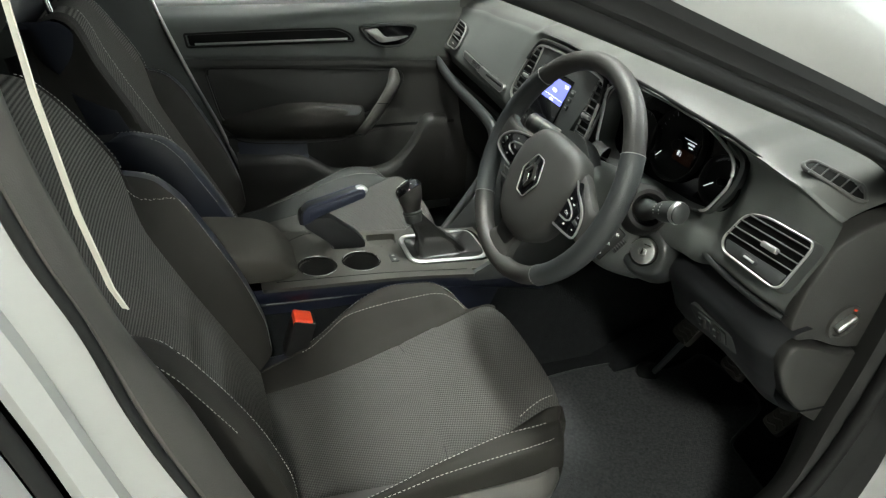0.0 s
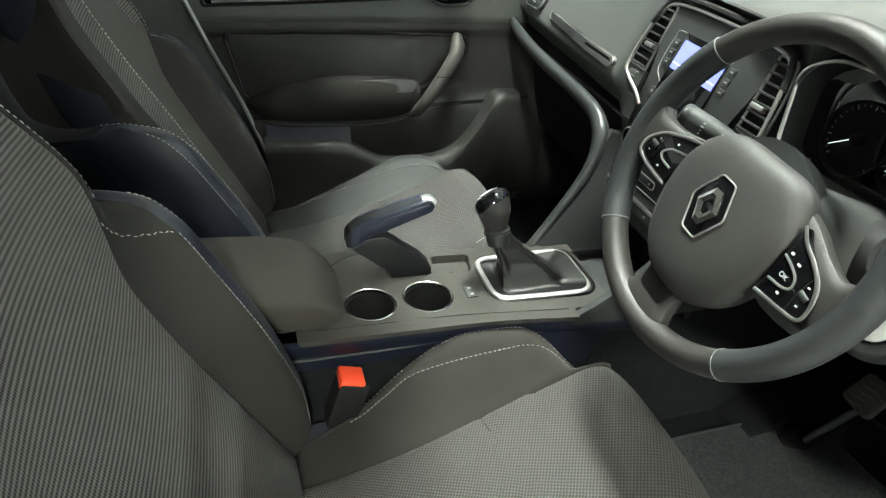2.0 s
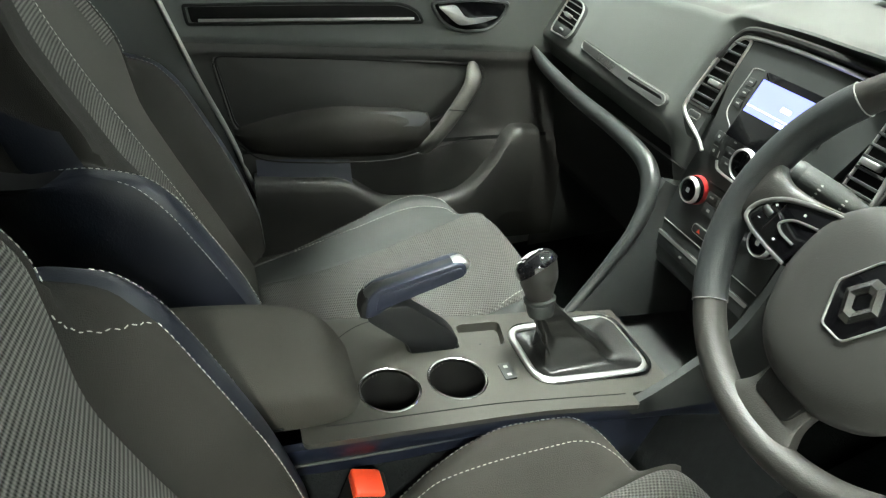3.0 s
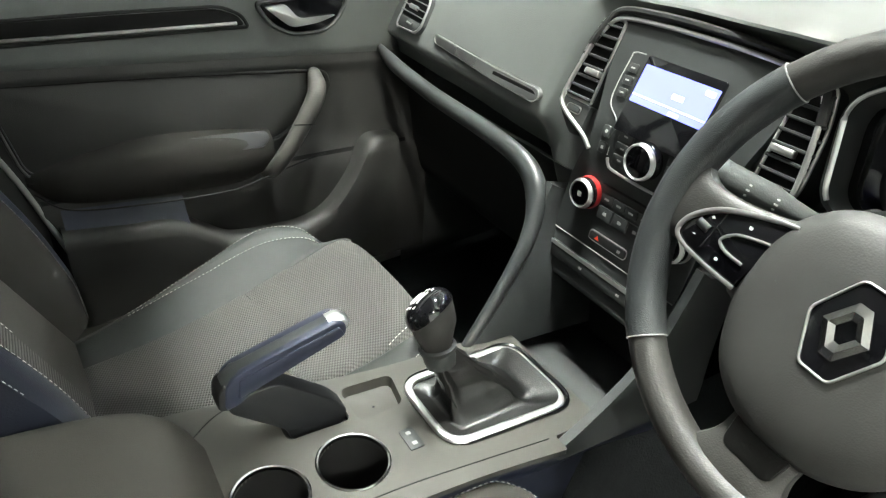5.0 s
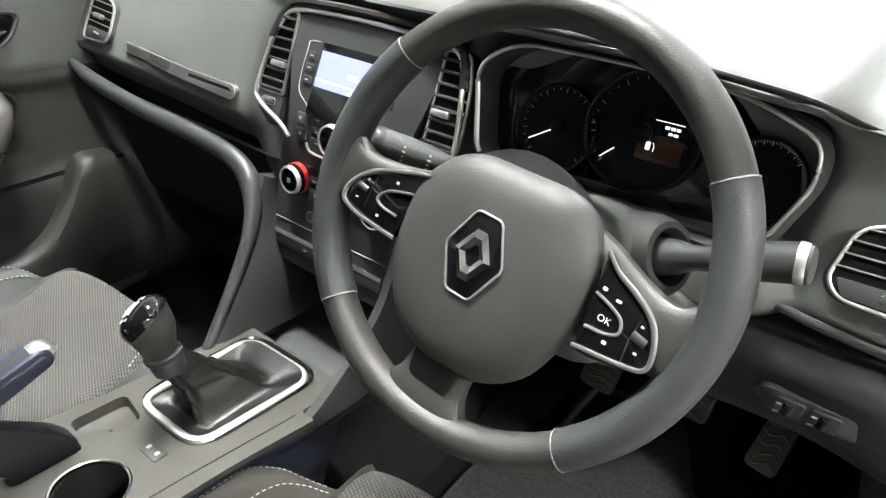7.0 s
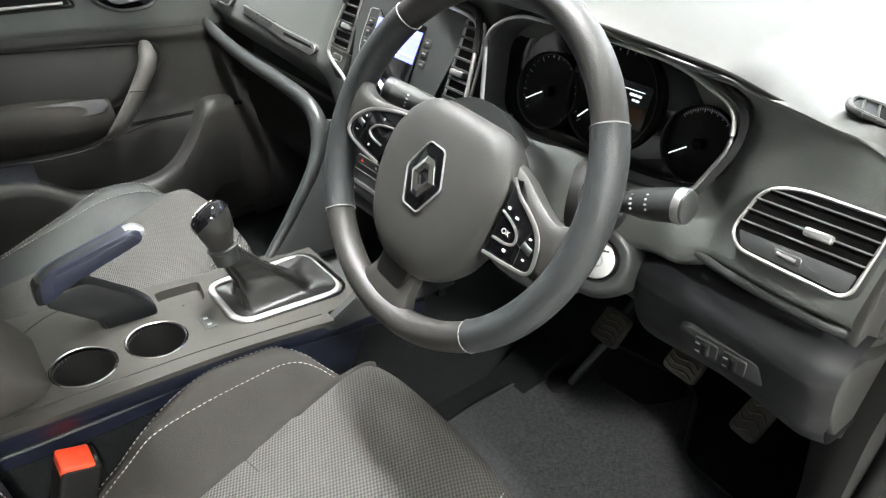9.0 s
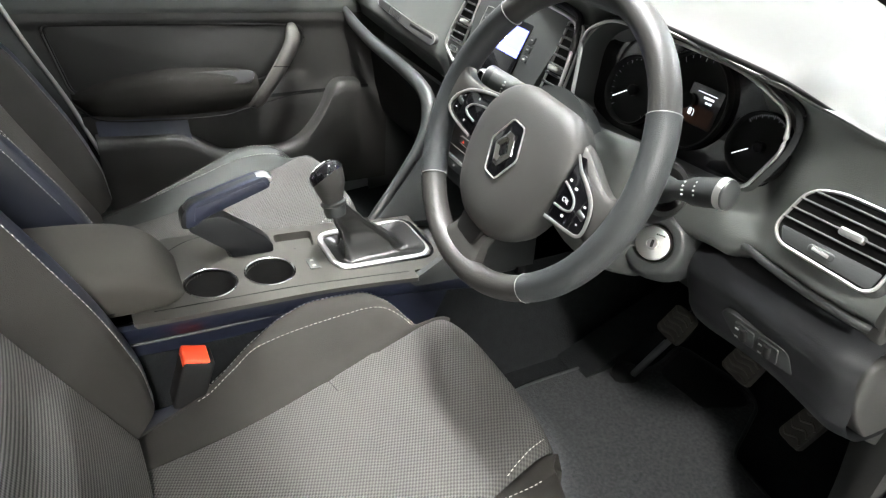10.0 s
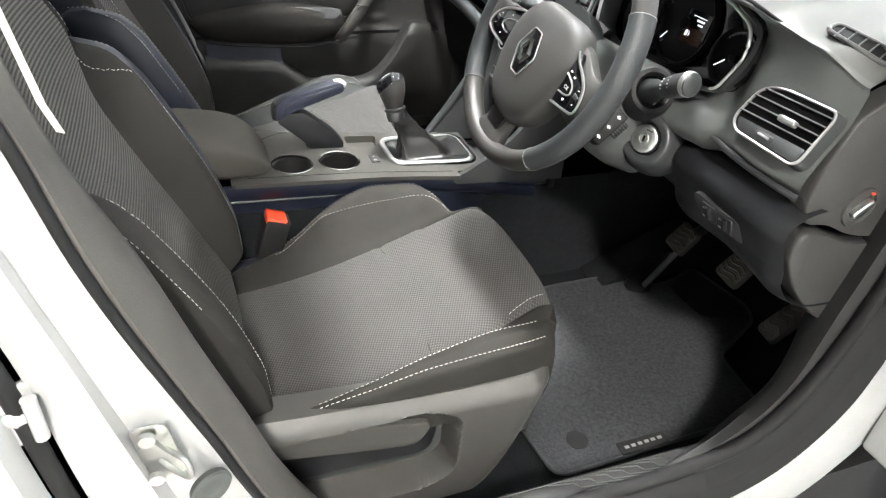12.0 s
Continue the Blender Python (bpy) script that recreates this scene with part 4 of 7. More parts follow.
def vents():
    # beside the driver's door; local x along the dash, y up its slope
    up = (0, 0.47, 0.88)
    o = rounded([(-0.058, -0.018), (-0.048, 0.030), (-0.020, 0.040), (0.052, 0.040), (0.056, 0.030), (0.052, -0.030), (0.044, -0.038), (-0.046, -0.033)], [0.012, 0.014, 0.02, 0.008, 0.008, 0.008, 0.008, 0.010], 4)
    vent("air_vent", (0.643, 0.2315, 0.841), (1, 0.10, 0.0), up, [Vector((q.x * 1.07, q.y)) for q in o], (0.030, 0.018, 0.006, -0.006), "black slatted air vent in a silver frame beside the driver's door",
         tab=(0.011, 0.006, True), wheel_at=(-0.006, -0.023), band=rounded([(-0.056, -0.0145), (0.054, -0.0145), (0.051, -0.034), (-0.047, -0.030)], 0.004, 3))
    o2 = [Vector((-q.x * 0.86, q.y)) for q in o][::-1]
    vent("air_vent", (-0.603, 0.2175, 0.842), (1, -0.10, 0.0), up, o2, (0.030, 0.018, 0.006, -0.006), "black slatted air vent in a silver frame beside the passenger door",
         tab=(-0.002, 0.006, True), wheel_at=(0.004, -0.023), band=rounded([(-0.043, -0.0145), (0.045, -0.0145), (0.040, -0.030), (-0.041, -0.034)], 0.004, 3))
    # side demister in the top pad
    m = (0.6530, 0.3025, 0.9425)
    o3 = rounded([(-0.052, -0.006), (-0.040, 0.020), (0.045, 0.016), (0.055, -0.016), (0.040, -0.022)], [0.012, 0.012, 0.012, 0.010, 0.012], 5)
    mm = basis(m, (0.72, 0.60, -0.24), (-0.60, 0.72, 0.33)) @ Matrix.Scale(0.86, 4)
    v = thing("demister_vent", m, "small dark demister grille set in the dash top", "air vent", "air vents")
    part("frame", frame_ring(o3, mm, 0.0034, 0.0030, 0.003), SOFT, v)
    # no opening here: a black plate stands in for the shaded throat
    part("throat", plate(o3, mm @ Matrix.Translation((0, 0, 0.0035)), 0.006), BLACK, v, "black plate for the shade in the throat")
    for k in range(5):
        x = -0.034 + 0.017 * k
        part("slat", sweep([mm @ Vector((x - 0.004, -0.016, 0.0042)), mm @ Vector((x + 0.004, 0.016, 0.0042))], 0.0013, n=5), PLASTIC, v)


vents()


# ---- instruments ----
def cluster():
    m = basis((0.37, 0.2385, 0.890), (1, 0.03, 0.0), (0, 0.24, 0.97))
    c = thing("instrument_cluster", m.translation, "dark instrument cluster with three dials and a silver bezel", "instrument cluster")
    o = rounded([(-0.158, -0.060), (-0.176, 0.036), (-0.130, 0.067), (-0.010, 0.069), (0.105, 0.064), (0.174, 0.040), (0.178, 0.004), (0.156, -0.052), (0.10, -0.066), (-0.10, -0.075)], [0.02, 0.045, 0.05, 0.05, 0.06, 0.030, 0.02, 0.010, 0.03, 0.03], 6)
    part("bezel_wall", grid([[m @ Vector((q.x * k, q.y * k, z)) for q in o] for k, z in ((1.05, 0.004), (1.01, 0.006), (1.0, 0.0), (0.975, -0.030))], closed_v=True), HARD, c, "dark bezel wall")
    third = [m @ Vector((q.x, q.y, 0.010 + 0.009 * max(0.0, min(1.0, q.y / 0.04)))) for q in o]
    k0 = [i for i, q in enumerate(o) if q.y > -0.058 or q.x > 0.14]
    path = [third[i] for i in k0]
    part("silver_bezel", sweep(path, 0.0030, 0.0022, n=8), SATIN, c, "bright silver bezel line")
    part("hood_edge", sweep([m @ Vector((q.x * 1.03, q.y * 1.12, 0.000)) for q in o if q.y > 0.034], 0.0036, 0.0036, n=10), RUBBER, c, "black hood edge over the dials")
    part("face", plate([q * 0.985 for q in o], m @ Matrix.Translation((0, 0, -0.030)), 0.006), GLOSS, c, "black dial face")
    dials = ((-0.083, -0.013, 0.048), (0.010, 0.005, 0.063), (0.130, -0.010, 0.042))
    for i, (x, y, r) in enumerate(dials):
        md = m @ Matrix.Translation((x, y, -0.030))
        dial = part("dial", lathe([(r, 0.0), (r, 0.010), (r * 0.97, 0.012), (r * 0.94, 0.010), (r * 0.93, 0.002), (0.0, 0.002)], md, 48), BLACK, c, "round black dial")
        part("dial_rim", lathe([(r * 1.0, 0.0105), (r * 0.985, 0.0125), (r * 0.96, 0.0115)], md, 48), BLACK, dial)
        bars = []
        for k in range(25):
            a = radians(225 - 270 * k / 24) if i < 2 else radians(140 - 100 * k / 24)
            if i == 1 and not 0 <= k <= 13:
                continue
            long = 0.10 if k % 3 == 0 else 0.05
            p0 = md @ Vector((r * (0.90 - long) * math.cos(a), r * (0.90 - long) * math.sin(a), 0.0035))
            p1 = md @ Vector((r * 0.90 * math.cos(a), r * 0.90 * math.sin(a), 0.0035))
            bars.append(sweep([p0, p1], 0.0005, n=4))
        part("marks", join(*bars), TICK, dial, "fine printed scale", kind="stuff")
        ang, near, far = ((radians(211), 0.12, 0.74), (radians(222), 0.50, 0.80), (radians(215), 0.25, 0.80))[i]
        part("needle", sweep([md @ Vector((r * near * math.cos(ang), r * near * math.sin(ang), 0.013)), md @ Vector((r * far * math.cos(ang), r * far * math.sin(ang), 0.008))], 0.0012, 0.0008, n=6), DIALTEXT, dial, "white needle")
        part("needle_hub", lathe([(r * 0.16, 0.002), (r * 0.16, 0.010), (r * 0.10, 0.012), (0, 0.012)], md, 20), BLACK, dial)
    md = m @ Matrix.Translation((0.032, 0.004, -0.026))
    disp = part("trip_display", plate(rect(0.052, 0.050, 0.003, 3), md, 0.002), GLOSS, c, "small trip computer display")
    for x, y, w, h in ((0.002, 0.017, 0.030, 0.0009), (0.0005, 0.0118, 0.0048, 0.0030), (0.0065, 0.0118, 0.0048, 0.0030), (0.012, 0.0118, 0.0040, 0.0030), (0.005, 0.0062, 0.0040, 0.0026), (0.0105, 0.0062, 0.0048, 0.0026)):
        part("readout", plate(rect(w, h, 0.0004, 2, x, y), md @ Matrix.Translation((0, 0, 0.0008)), 0.0006), DIALTEXT, disp, "white readout bar")
    pump = join(plate(rect(0.0050, 0.0085, 0.0008, 2, -0.014, -0.010), md @ Matrix.Translation((0, 0, 0.0008)), 0.0006), sweep([md @ Vector((-0.0095, -0.006, 0.0008)), md @ Vector((-0.0075, -0.009, 0.0008)), md @ Vector((-0.0078, -0.0145, 0.0008))], 0.0005, n=4))
    part("fuel_symbol", pump, DIALTEXT, disp, "white fuel pump symbol")
    part("amber_field", plate(rect(0.046, 0.022, 0.002, 3, -0.002, -0.012), md @ Matrix.Translation((0, 0, 0.0004)), 0.0004), AMBER, disp, "faint amber display field")
    # lower ledge under the dials
    part("ledge", grid([[m @ Vector((x, -0.074 + 0.004 * math.cos(x * 8), z)) for x in [lerp(-0.15, 0.14, i / 16) for i in range(17)]] for z in (-0.03, 0.012, 0.03)]), PLASTIC, c)


cluster()


# ---- centre stack ----
def stack_point(x, s, proud=0.0):
    """A place on the centre stack: x across, s metres down along its face from the top."""
    pts = ((0.0, 0.250, 0.940), (0.075, 0.219, 0.872), (0.145, 0.194, 0.806), (0.235, 0.186, 0.716), (0.305, 0.172, 0.648), (0.350, 0.160, 0.604))
    for a, b in zip(pts, pts[1:]):
        if s <= b[0] or b is pts[-1]:
            t = (s - a[0]) / (b[0] - a[0])
            y, z = lerp(a[1], b[1], t), lerp(a[2], b[2], t)
            n = Vector((0, -(a[2] - b[2]), -(b[1] - a[1]))).normalized()
            n = Vector((0, -(a[2] - b[2]), (a[1] - b[1]))).normalized()
            return Vector((x, y, z)) + n * proud, n
    return None


def stack_frame(x, s, proud=0.0):
    p, n = stack_point(x, s, proud)
    up = Vector((0, -n.z, n.y))
    if up.z < 0:
        up = -up
    return basis(p, (1, 0, 0), up)


def stack():
    u = thing("centre_stack", (0, 0.2, 0.77), "black centre stack with a small lit radio screen and knobs", "radio unit")
    def halfw(s):
        return along(((0.0, 0.132), (0.06, 0.124), (0.13, 0.108), (0.165, 0.104), (0.24, 0.113), (0.35, 0.111)), s)

    def mid(s):
        return along(((0.0, 0.0155), (0.14, 0.0155), (0.20, 0.004), (0.35, 0.0)), s)
    rows = []
    for k in range(29):
        s = 0.352 * k / 28
        hw = halfw(s)
        rows.append([stack_point(mid(s) + hw * v, s, -0.012 if abs(v) > 0.999 else 0.0)[0] for v in (-1, -0.995, -0.97, -0.6, -0.2, 0.2, 0.6, 0.97, 0.995, 1)])
    part("fascia", grid(rows), HARD, u, "dark satin fascia", angle=60)
    part("fascia_bottom", box(-0.111, 0.111, 0.162, 0.235, 0.590, 0.602, 0.003), HARD, u)
    # surround line over both centre vents
    half = ((0.1000, 0.172), (0.1180, 0.158), (0.1640, 0.138), (0.1735, 0.118), (0.1640, 0.060), (0.1530, 0.026), (0.1340, 0.009), (0.07, 0.003))
    over = [stack_point(0.0155 - x, s, 0.004)[0] for x, s in half] + [stack_point(0.0155, 0.002, 0.004)[0]] + [stack_point(0.0155 + x, s, 0.004)[0] for x, s in half[::-1]]
    part("chrome_surround", sweep(curve(over, 90), 0.0032, 0.0030, n=8), SILVER, u, "silver line round the vents and screen")
    shade = [p + Vector((0, 0.004, 0.010)) for p in curve(over[4:13], 50)]
    part("surround_lip", sweep(shade, 0.006, 0.005, n=8), RUBBER, u, "black lip over the surround")
    # screen
    m = stack_frame(0.0, 0.074, 0.001)
    sc = part("screen", plate(rect(0.118, 0.096, 0.004, 4, 0.005, -0.0135), m @ Matrix.Translation((0, 0, 0.0008)), 0.004, 0.0004), GLOSS, u, "black glass radio display")
    part("lit_area", plate(rect(0.112, 0.047, 0.001, 2, 0.005, 0.0005), m @ Matrix.Translation((0, 0, 0.0012)), 0.0006), SCREEN, sc, "lit blue display area")
    for x, y, w, h in ((0.013, 0.000, 0.016, 0.0055), (0.050, 0.017, 0.012, 0.0055), (0.005, -0.0135, 0.110, 0.0010), (0.018, -0.0195, 0.014, 0.0035)):
        part("readout", plate(rect(w, h, 0.0006, 2, x, y), m @ Matrix.Translation((0, 0, 0.0018)), 0.0005), SCREENTEXT, sc, "white readout bar")
    # soft keys beside the screen
    for sgn in (-1, 1):
        for k in range(3):
            mk = stack_frame(0.005 + sgn * 0.0725, 0.060 + 0.0158 * k, 0.0)
            key = part("key", plate(rect(0.014, 0.011, 0.002, 3), mk @ Matrix.Translation((0, 0, 0.0025)), 0.004, 0.0008), HARD, u)
            part("symbol", plate(rect(0.006, 0.002, 0.0004, 2), mk @ Matrix.Translation((0, 0, 0.0029)), 0.0005), GREYMARK, key, "small grey symbol bar")
        for k in range(2):
            mk = stack_frame(0.007 + sgn * 0.071, 0.142 + 0.021 * k, 0.0)
            key = part("key", plate(rect(0.014, 0.015, 0.002, 3), mk @ Matrix.Translation((0, 0, 0.0020)), 0.004, 0.0008), HARD, u)
            part("symbol", plate(rect(0.004, 0.004, 0.0004, 2), mk @ Matrix.Translation((0, 0, 0.0024)), 0.0005), GREYMARK, key, "small grey symbol bar")
    groove = [stack_point(x, s, 0.0004)[0] for x, s in ((-0.060, 0.040), (-0.078, 0.042), (-0.080, 0.052), (-0.080, 0.105), (-0.056, 0.128), (-0.054, 0.170))]
    part("groove", sweep(curve(groove, 30), 0.0009, n=5), GREYMARK, u)
    # radio controls under the screen
    m = stack_frame(0.010, 0.153, 0.0)
    kn = part("volume_knob", lathe([(0.0, 0.018), (0.0165, 0.018), (0.0185, 0.017), (0.0205, 0.017), (0.0225, 0.014), (0.0235, 0.0)], m, 40), GLOSS, u, "round gloss knob with a chrome ring")
    part("knob_ring", lathe([(0.0192, 0.0172), (0.0206, 0.0192), (0.0222, 0.0176), (0.0232, 0.012)], m, 40), SATIN, kn, "chrome ring")
    for sgn in (-1, 1):
        for k in range(3):
            mk = stack_frame(0.010 + sgn * 0.041, 0.138 + 0.0155 * k, 0.0)
            key = part("key", plate(rect(0.024, 0.0125, 0.002, 3), mk @ Matrix.Translation((0, 0, 0.0025)), 0.004, 0.0008), HARD, u)
            part("symbol", plate(rect(0.006, 0.002, 0.0004, 2), mk @ Matrix.Translation((0, 0, 0.0029)), 0.0005), GREYMARK, key, "small grey symbol bar")
    low = [stack_point(x, s, 0.003)[0] for x, s in ((-0.050, 0.172), (-0.046, 0.180), (-0.036, 0.184), (0.012, 0.186), (0.060, 0.184), (0.070, 0.180), (0.074, 0.172))]
    part("radio_edge", sweep(curve(low, 30), 0.0022, 0.0018, n=8), SILVER, u, "silver lower edge")
    part("slot", sweep([stack_point(x, 0.207, 0.0)[0] for x in (-0.05, 0.0, 0.055)], 0.002, n=6), RUBBER, u, "thin dark slot")
    # climate panel
    for sgn, ring_mat in ((-1, REDRING), (1, SILVER)):
        m = stack_frame(0.010 + sgn * 0.077, 0.228, 0.0)
        kn = part("temperature_knob", lathe([(0.0, 0.019), (0.015, 0.019), (0.0175, 0.017), (0.0205, 0.015), (0.0215, 0.0)], m, 40), GLOSS, u, "round gloss climate knob")
        part("knob_ring", lathe([(0.0168, 0.0190), (0.0180, 0.0200), (0.0196, 0.0182), (0.0207, 0.014)], m, 40), SATIN, kn, "chrome ring")
        part("colour_ring", lathe([(0.0206, 0.0075), (0.0218, 0.0070), (0.0222, 0.004), (0.0222, 0.0)], m, 40), ring_mat, kn, "coloured base ring")
        part("symbol", plate(rect(0.007, 0.007, 0.001, 2), m @ Matrix.Translation((0, 0, 0.0194)), 0.0004), GREYMARK, kn)
    for k in range(5):
        mk = stack_frame(-0.033 + 0.0215 * k, 0.224, 0.0)
        key = part("key", plate(rect(0.0205, 0.013, 0.002, 3), mk @ Matrix.Translation((0, 0, 0.0025)), 0.004, 0.0008), HARD, u)
        part("symbol", plate(rect(0.008, 0.0026, 0.0004, 2), mk @ Matrix.Translation((0, 0, 0.0029)), 0.0005), GREYMARK, key, "small grey symbol bar")
    for k in range(4):
        mk = stack_frame(-0.030 + 0.027 * k, 0.244, 0.0)
        key = part("key", plate(rect(0.0255, 0.017, 0.002, 3), mk @ Matrix.Translation((0, 0, 0.0025)), 0.004, 0.0008), HARD, u)
        part("symbol", plate(rect(0.006, 0.004, 0.0004, 2), mk @ Matrix.Translation((0, 0, 0.0029)), 0.0005), GREYMARK, key, "small grey symbol bar")
    part("panel_line", sweep([stack_point(x, 0.298, 0.0003)[0] for x in (-0.11, -0.05, 0.05, 0.11)], 0.0009, n=5), GREYMARK, u)
    m = stack_frame(-0.010, 0.278, 0.0)
    hz = part("hazard_switch", plate(rect(0.066, 0.012, 0.005, 4), m @ Matrix.Translation((0, 0, 0.003)), 0.005, 0.001), HARD, u, "dark hazard switch bar")
    part("hazard_edge", frame_ring(rect(0.068, 0.014, 0.006, 4), m, 0.0007, 0.0009, 0.001), SILVER, hz)
    part("hazard_mark", plate([Vector((-0.022, -0.003)), Vector((-0.014, -0.003)), Vector((-0.018, 0.003))], m @ Matrix.Translation((0, 0, 0.0034)), 0.0005), RED, hz, "red warning triangle")
    part("lock_mark", plate(rect(0.005, 0.004, 0.0006, 2, 0.022, 0), m @ Matrix.Translation((0, 0, 0.0034)), 0.0005), GREYMARK, hz)
    m = stack_frame(0.0, 0.326, 0.0)
    bar = part("switch_bar", plate(rect(0.218, 0.022, 0.004, 4), m @ Matrix.Translation((0, 0, 0.004)), 0.008, 0.0015), HARD, u, "dark switch bar")
    part("bar_top", plate(rect(0.216, 0.0055, 0.002, 3, 0, 0.008), m @ Matrix.Translation((0, 0, 0.0050)), 0.003, 0.001), SILVER, bar, "silver upper edge")
    for x in (-0.036, 0.036):
        part("symbol", plate(rect(0.006, 0.003, 0.0006, 2, x, -0.003), m @ Matrix.Translation((0, 0, 0.0045)), 0.0005), GREYMARK, bar, "small grey symbol bar")
    # centre vents
    for sgn in (-1, 1):
        m = stack_frame(0.0155 + sgn * 0.1455, 0.080, -0.004)
        o = rounded([(sgn * a, b) for a, b in (((-0.020, 0.068), (0.014, 0.070), (0.026, 0.03), (0.030, -0.030), (0.028, -0.042), (-0.020, -0.042)) if sgn > 0 else ((-0.020, 0.068), (0.014, 0.070), (0.026, 0.03), (0.030, -0.030), (0.028, -0.042), (-0.020, -0.042))[::-1])], [0.004, 0.010, 0.02, 0.008, 0.004, 0.004] if sgn > 0 else [0.004, 0.004, 0.008, 0.02, 0.010, 0.004], 4)
        mt = m.to_3x3()
        vent("air_vent", m.translation, mt @ Vector((1, 0, 0)), mt @ Vector((0, 1, 0)), o, (0.058, 0.044, 0.030, 0.016, 0.002, -0.012, -0.026, -0.038), "tall black slatted air vent beside the radio screen", tab=(-sgn * 0.004, -0.003, False))
        band = rounded([(sgn * -0.022, -0.044), (sgn * 0.029, -0.044), (sgn * 0.024, -0.066), (sgn * -0.004, -0.086), (sgn * -0.022, -0.086)], 0.004, 3)
        bd = part("vent_band", plate(band if sgn > 0 else band[::-1], m @ Matrix.Translation((0, 0, 0.003)), 0.01, 0.0006), HARD, u, "dark panel under the vent")
        part("thumb_wheel", plate(rect(0.024, 0.008, 0.003, 3, sgn * 0.004, -0.055), m @ Matrix.Translation((0, 0, 0.006)), 0.006, 0.0012), HARD, bd)
        part("wheel_edge", frame_ring(rect(0.026, 0.010, 0.004, 3, sgn * 0.004, -0.055), m, 0.0007, 0.0009, 0.0038), SILVER, bd)


stack()


# ---- centre console ----
def top_z(y):
    return 0.5265 - 0.050 * (y + 0.15)


def console():
    c = thing("centre_console", (0.0, -0.15, 0.25), "dark centre console with a satin grey top plate", "console")
    # body: side walls from the floor to the plate
    sect = ((-0.70, 0.560), (-0.40, 0.530), (-0.26, 0.53), (-0.12, 0.52), (0.0, 0.505), (0.10, 0.492), (0.20, 0.470))
    for sgn in (-1, 1):
        rows = []
        for y, z in sect:
            z = top_z(y) if y < 0.1 else z
            d = along(((-0.40, 0.0), (-0.26, -0.016), (-0.12, -0.036), (0.2, -0.036)), y) if sgn < 0 else along(((-0.4, 0.0), (-0.1, 0.0), (0.0, 0.012), (0.1, 0.0)), y)
            rows.append([Vector((sgn * (q[0] + d), y, q[1])) for q in ((0.108, 0.24), (0.100, z - 0.046), (0.110, z - 0.040), (0.114, z - 0.034), (0.118, z - 0.018), (0.1175, z - 0.008), (0.108, z - 0.006))])
        part("side_wall", grid(rows), NAVY, c, "blue-black smooth console side", angle=30)
    for sgn in (-1, 1):
        part("side_rib", sweep(curve([(sgn * 0.110, -0.60, top_z(-0.6) - 0.040), (sgn * 0.110, -0.3, top_z(-0.3) - 0.039), (sgn * 0.098, -0.1, top_z(-0.1) - 0.038), (sgn * 0.095, 0.1, top_z(0.1) - 0.03)], 20), 0.004, 0.003, n=8), HARD, c)
    # top plate with openings
    outer = rounded([(-0.120, -0.43), (0.118, -0.43), (0.120, -0.12), (0.136, 0.014), (0.113, 0.014), (0.113, 0.085), (-0.086, 0.085), (-0.084, -0.12), (-0.104, -0.26)], [0.01, 0.01, 0.1, 0.004, 0.004, 0.02, 0.02, 0.08, 0.08], 5)
    gear = rounded([(-0.044, -0.109), (0.072, -0.108), (0.078, 0.066), (-0.050, 0.064)], [0.028, 0.030, 0.034, 0.030], 6)
    tray = rounded([(-0.071, -0.183), (-0.010, -0.183), (-0.015, -0.122), (-0.069, -0.112)], 0.012, 4)
    holes = [disc(0.0385, 40, 0.046, -0.310), disc(0.0385, 40, 0.041, -0.215), gear,
             rounded([(-0.072, -0.268), (-0.018, -0.268), (-0.018, -0.190), (-0.072, -0.190)], 0.010, 4), tray]
    bm = bmesh.new()
    edges = []
    for loop in [outer] + holes:
        vs = [bm.verts.new((q.x, q.y, top_z(q.y))) for q in loop]
        edges += [bm.edges.new((a, b)) for a, b in zip(vs, vs[1:] + vs[:1])]
    bmesh.ops.triangle_fill(bm, use_beauty=True, edges=edges)
    ext = bmesh.ops.extrude_face_region(bm, geom=bm.faces[:])
    bmesh.ops.translate(bm, verts=[v for v in ext["geom"] if isinstance(v, bmesh.types.BMVert)], vec=(0, 0, -0.008))
    part("top_plate", bm, TAUPE, c, "satin grey top plate", angle=30)
    part("plate_line", sweep([Vector((along(((-0.40, 0.094), (-0.2, 0.096), (-0.08, 0.105), (0.0, 0.113)), y), y, top_z(y) + 0.0002)) for y in [lerp(-0.40, 0.004, i / 20) for i in range(21)]], 0.0009, n=5), RUBBER, c)
    part("plate_line", sweep([Vector((lerp(0.0, -0.10, abs(math.sin(i / 20 * 1.5))), lerp(-0.415, -0.30, i / 20), top_z(lerp(-0.415, -0.30, i / 20)) + 0.0002)) for i in range(21)], 0.0008, n=5), RUBBER, c)
    # cup holders
    for x, y in ((0.046, -0.310), (0.041, -0.215)):
        m = Matrix.Translation((x, y, top_z(y))) @ Matrix.Rotation(radians(-2.9), 4, "X")
        cup = part("cup_holder", lathe([(0.0385, 0.0), (0.0375, -0.04), (0.0365, -0.088), (0.033, -0.092), (0.0, -0.092)], m, 48), RUBBER, c, "deep black cup holder")
        part("cup_ring", lathe([(0.0378, -0.003), (0.0382, 0.0012), (0.0402, 0.0020), (0.0418, 0.0010), (0.0420, -0.002)], m, 48), CHROME, cup, "thin chrome ring")
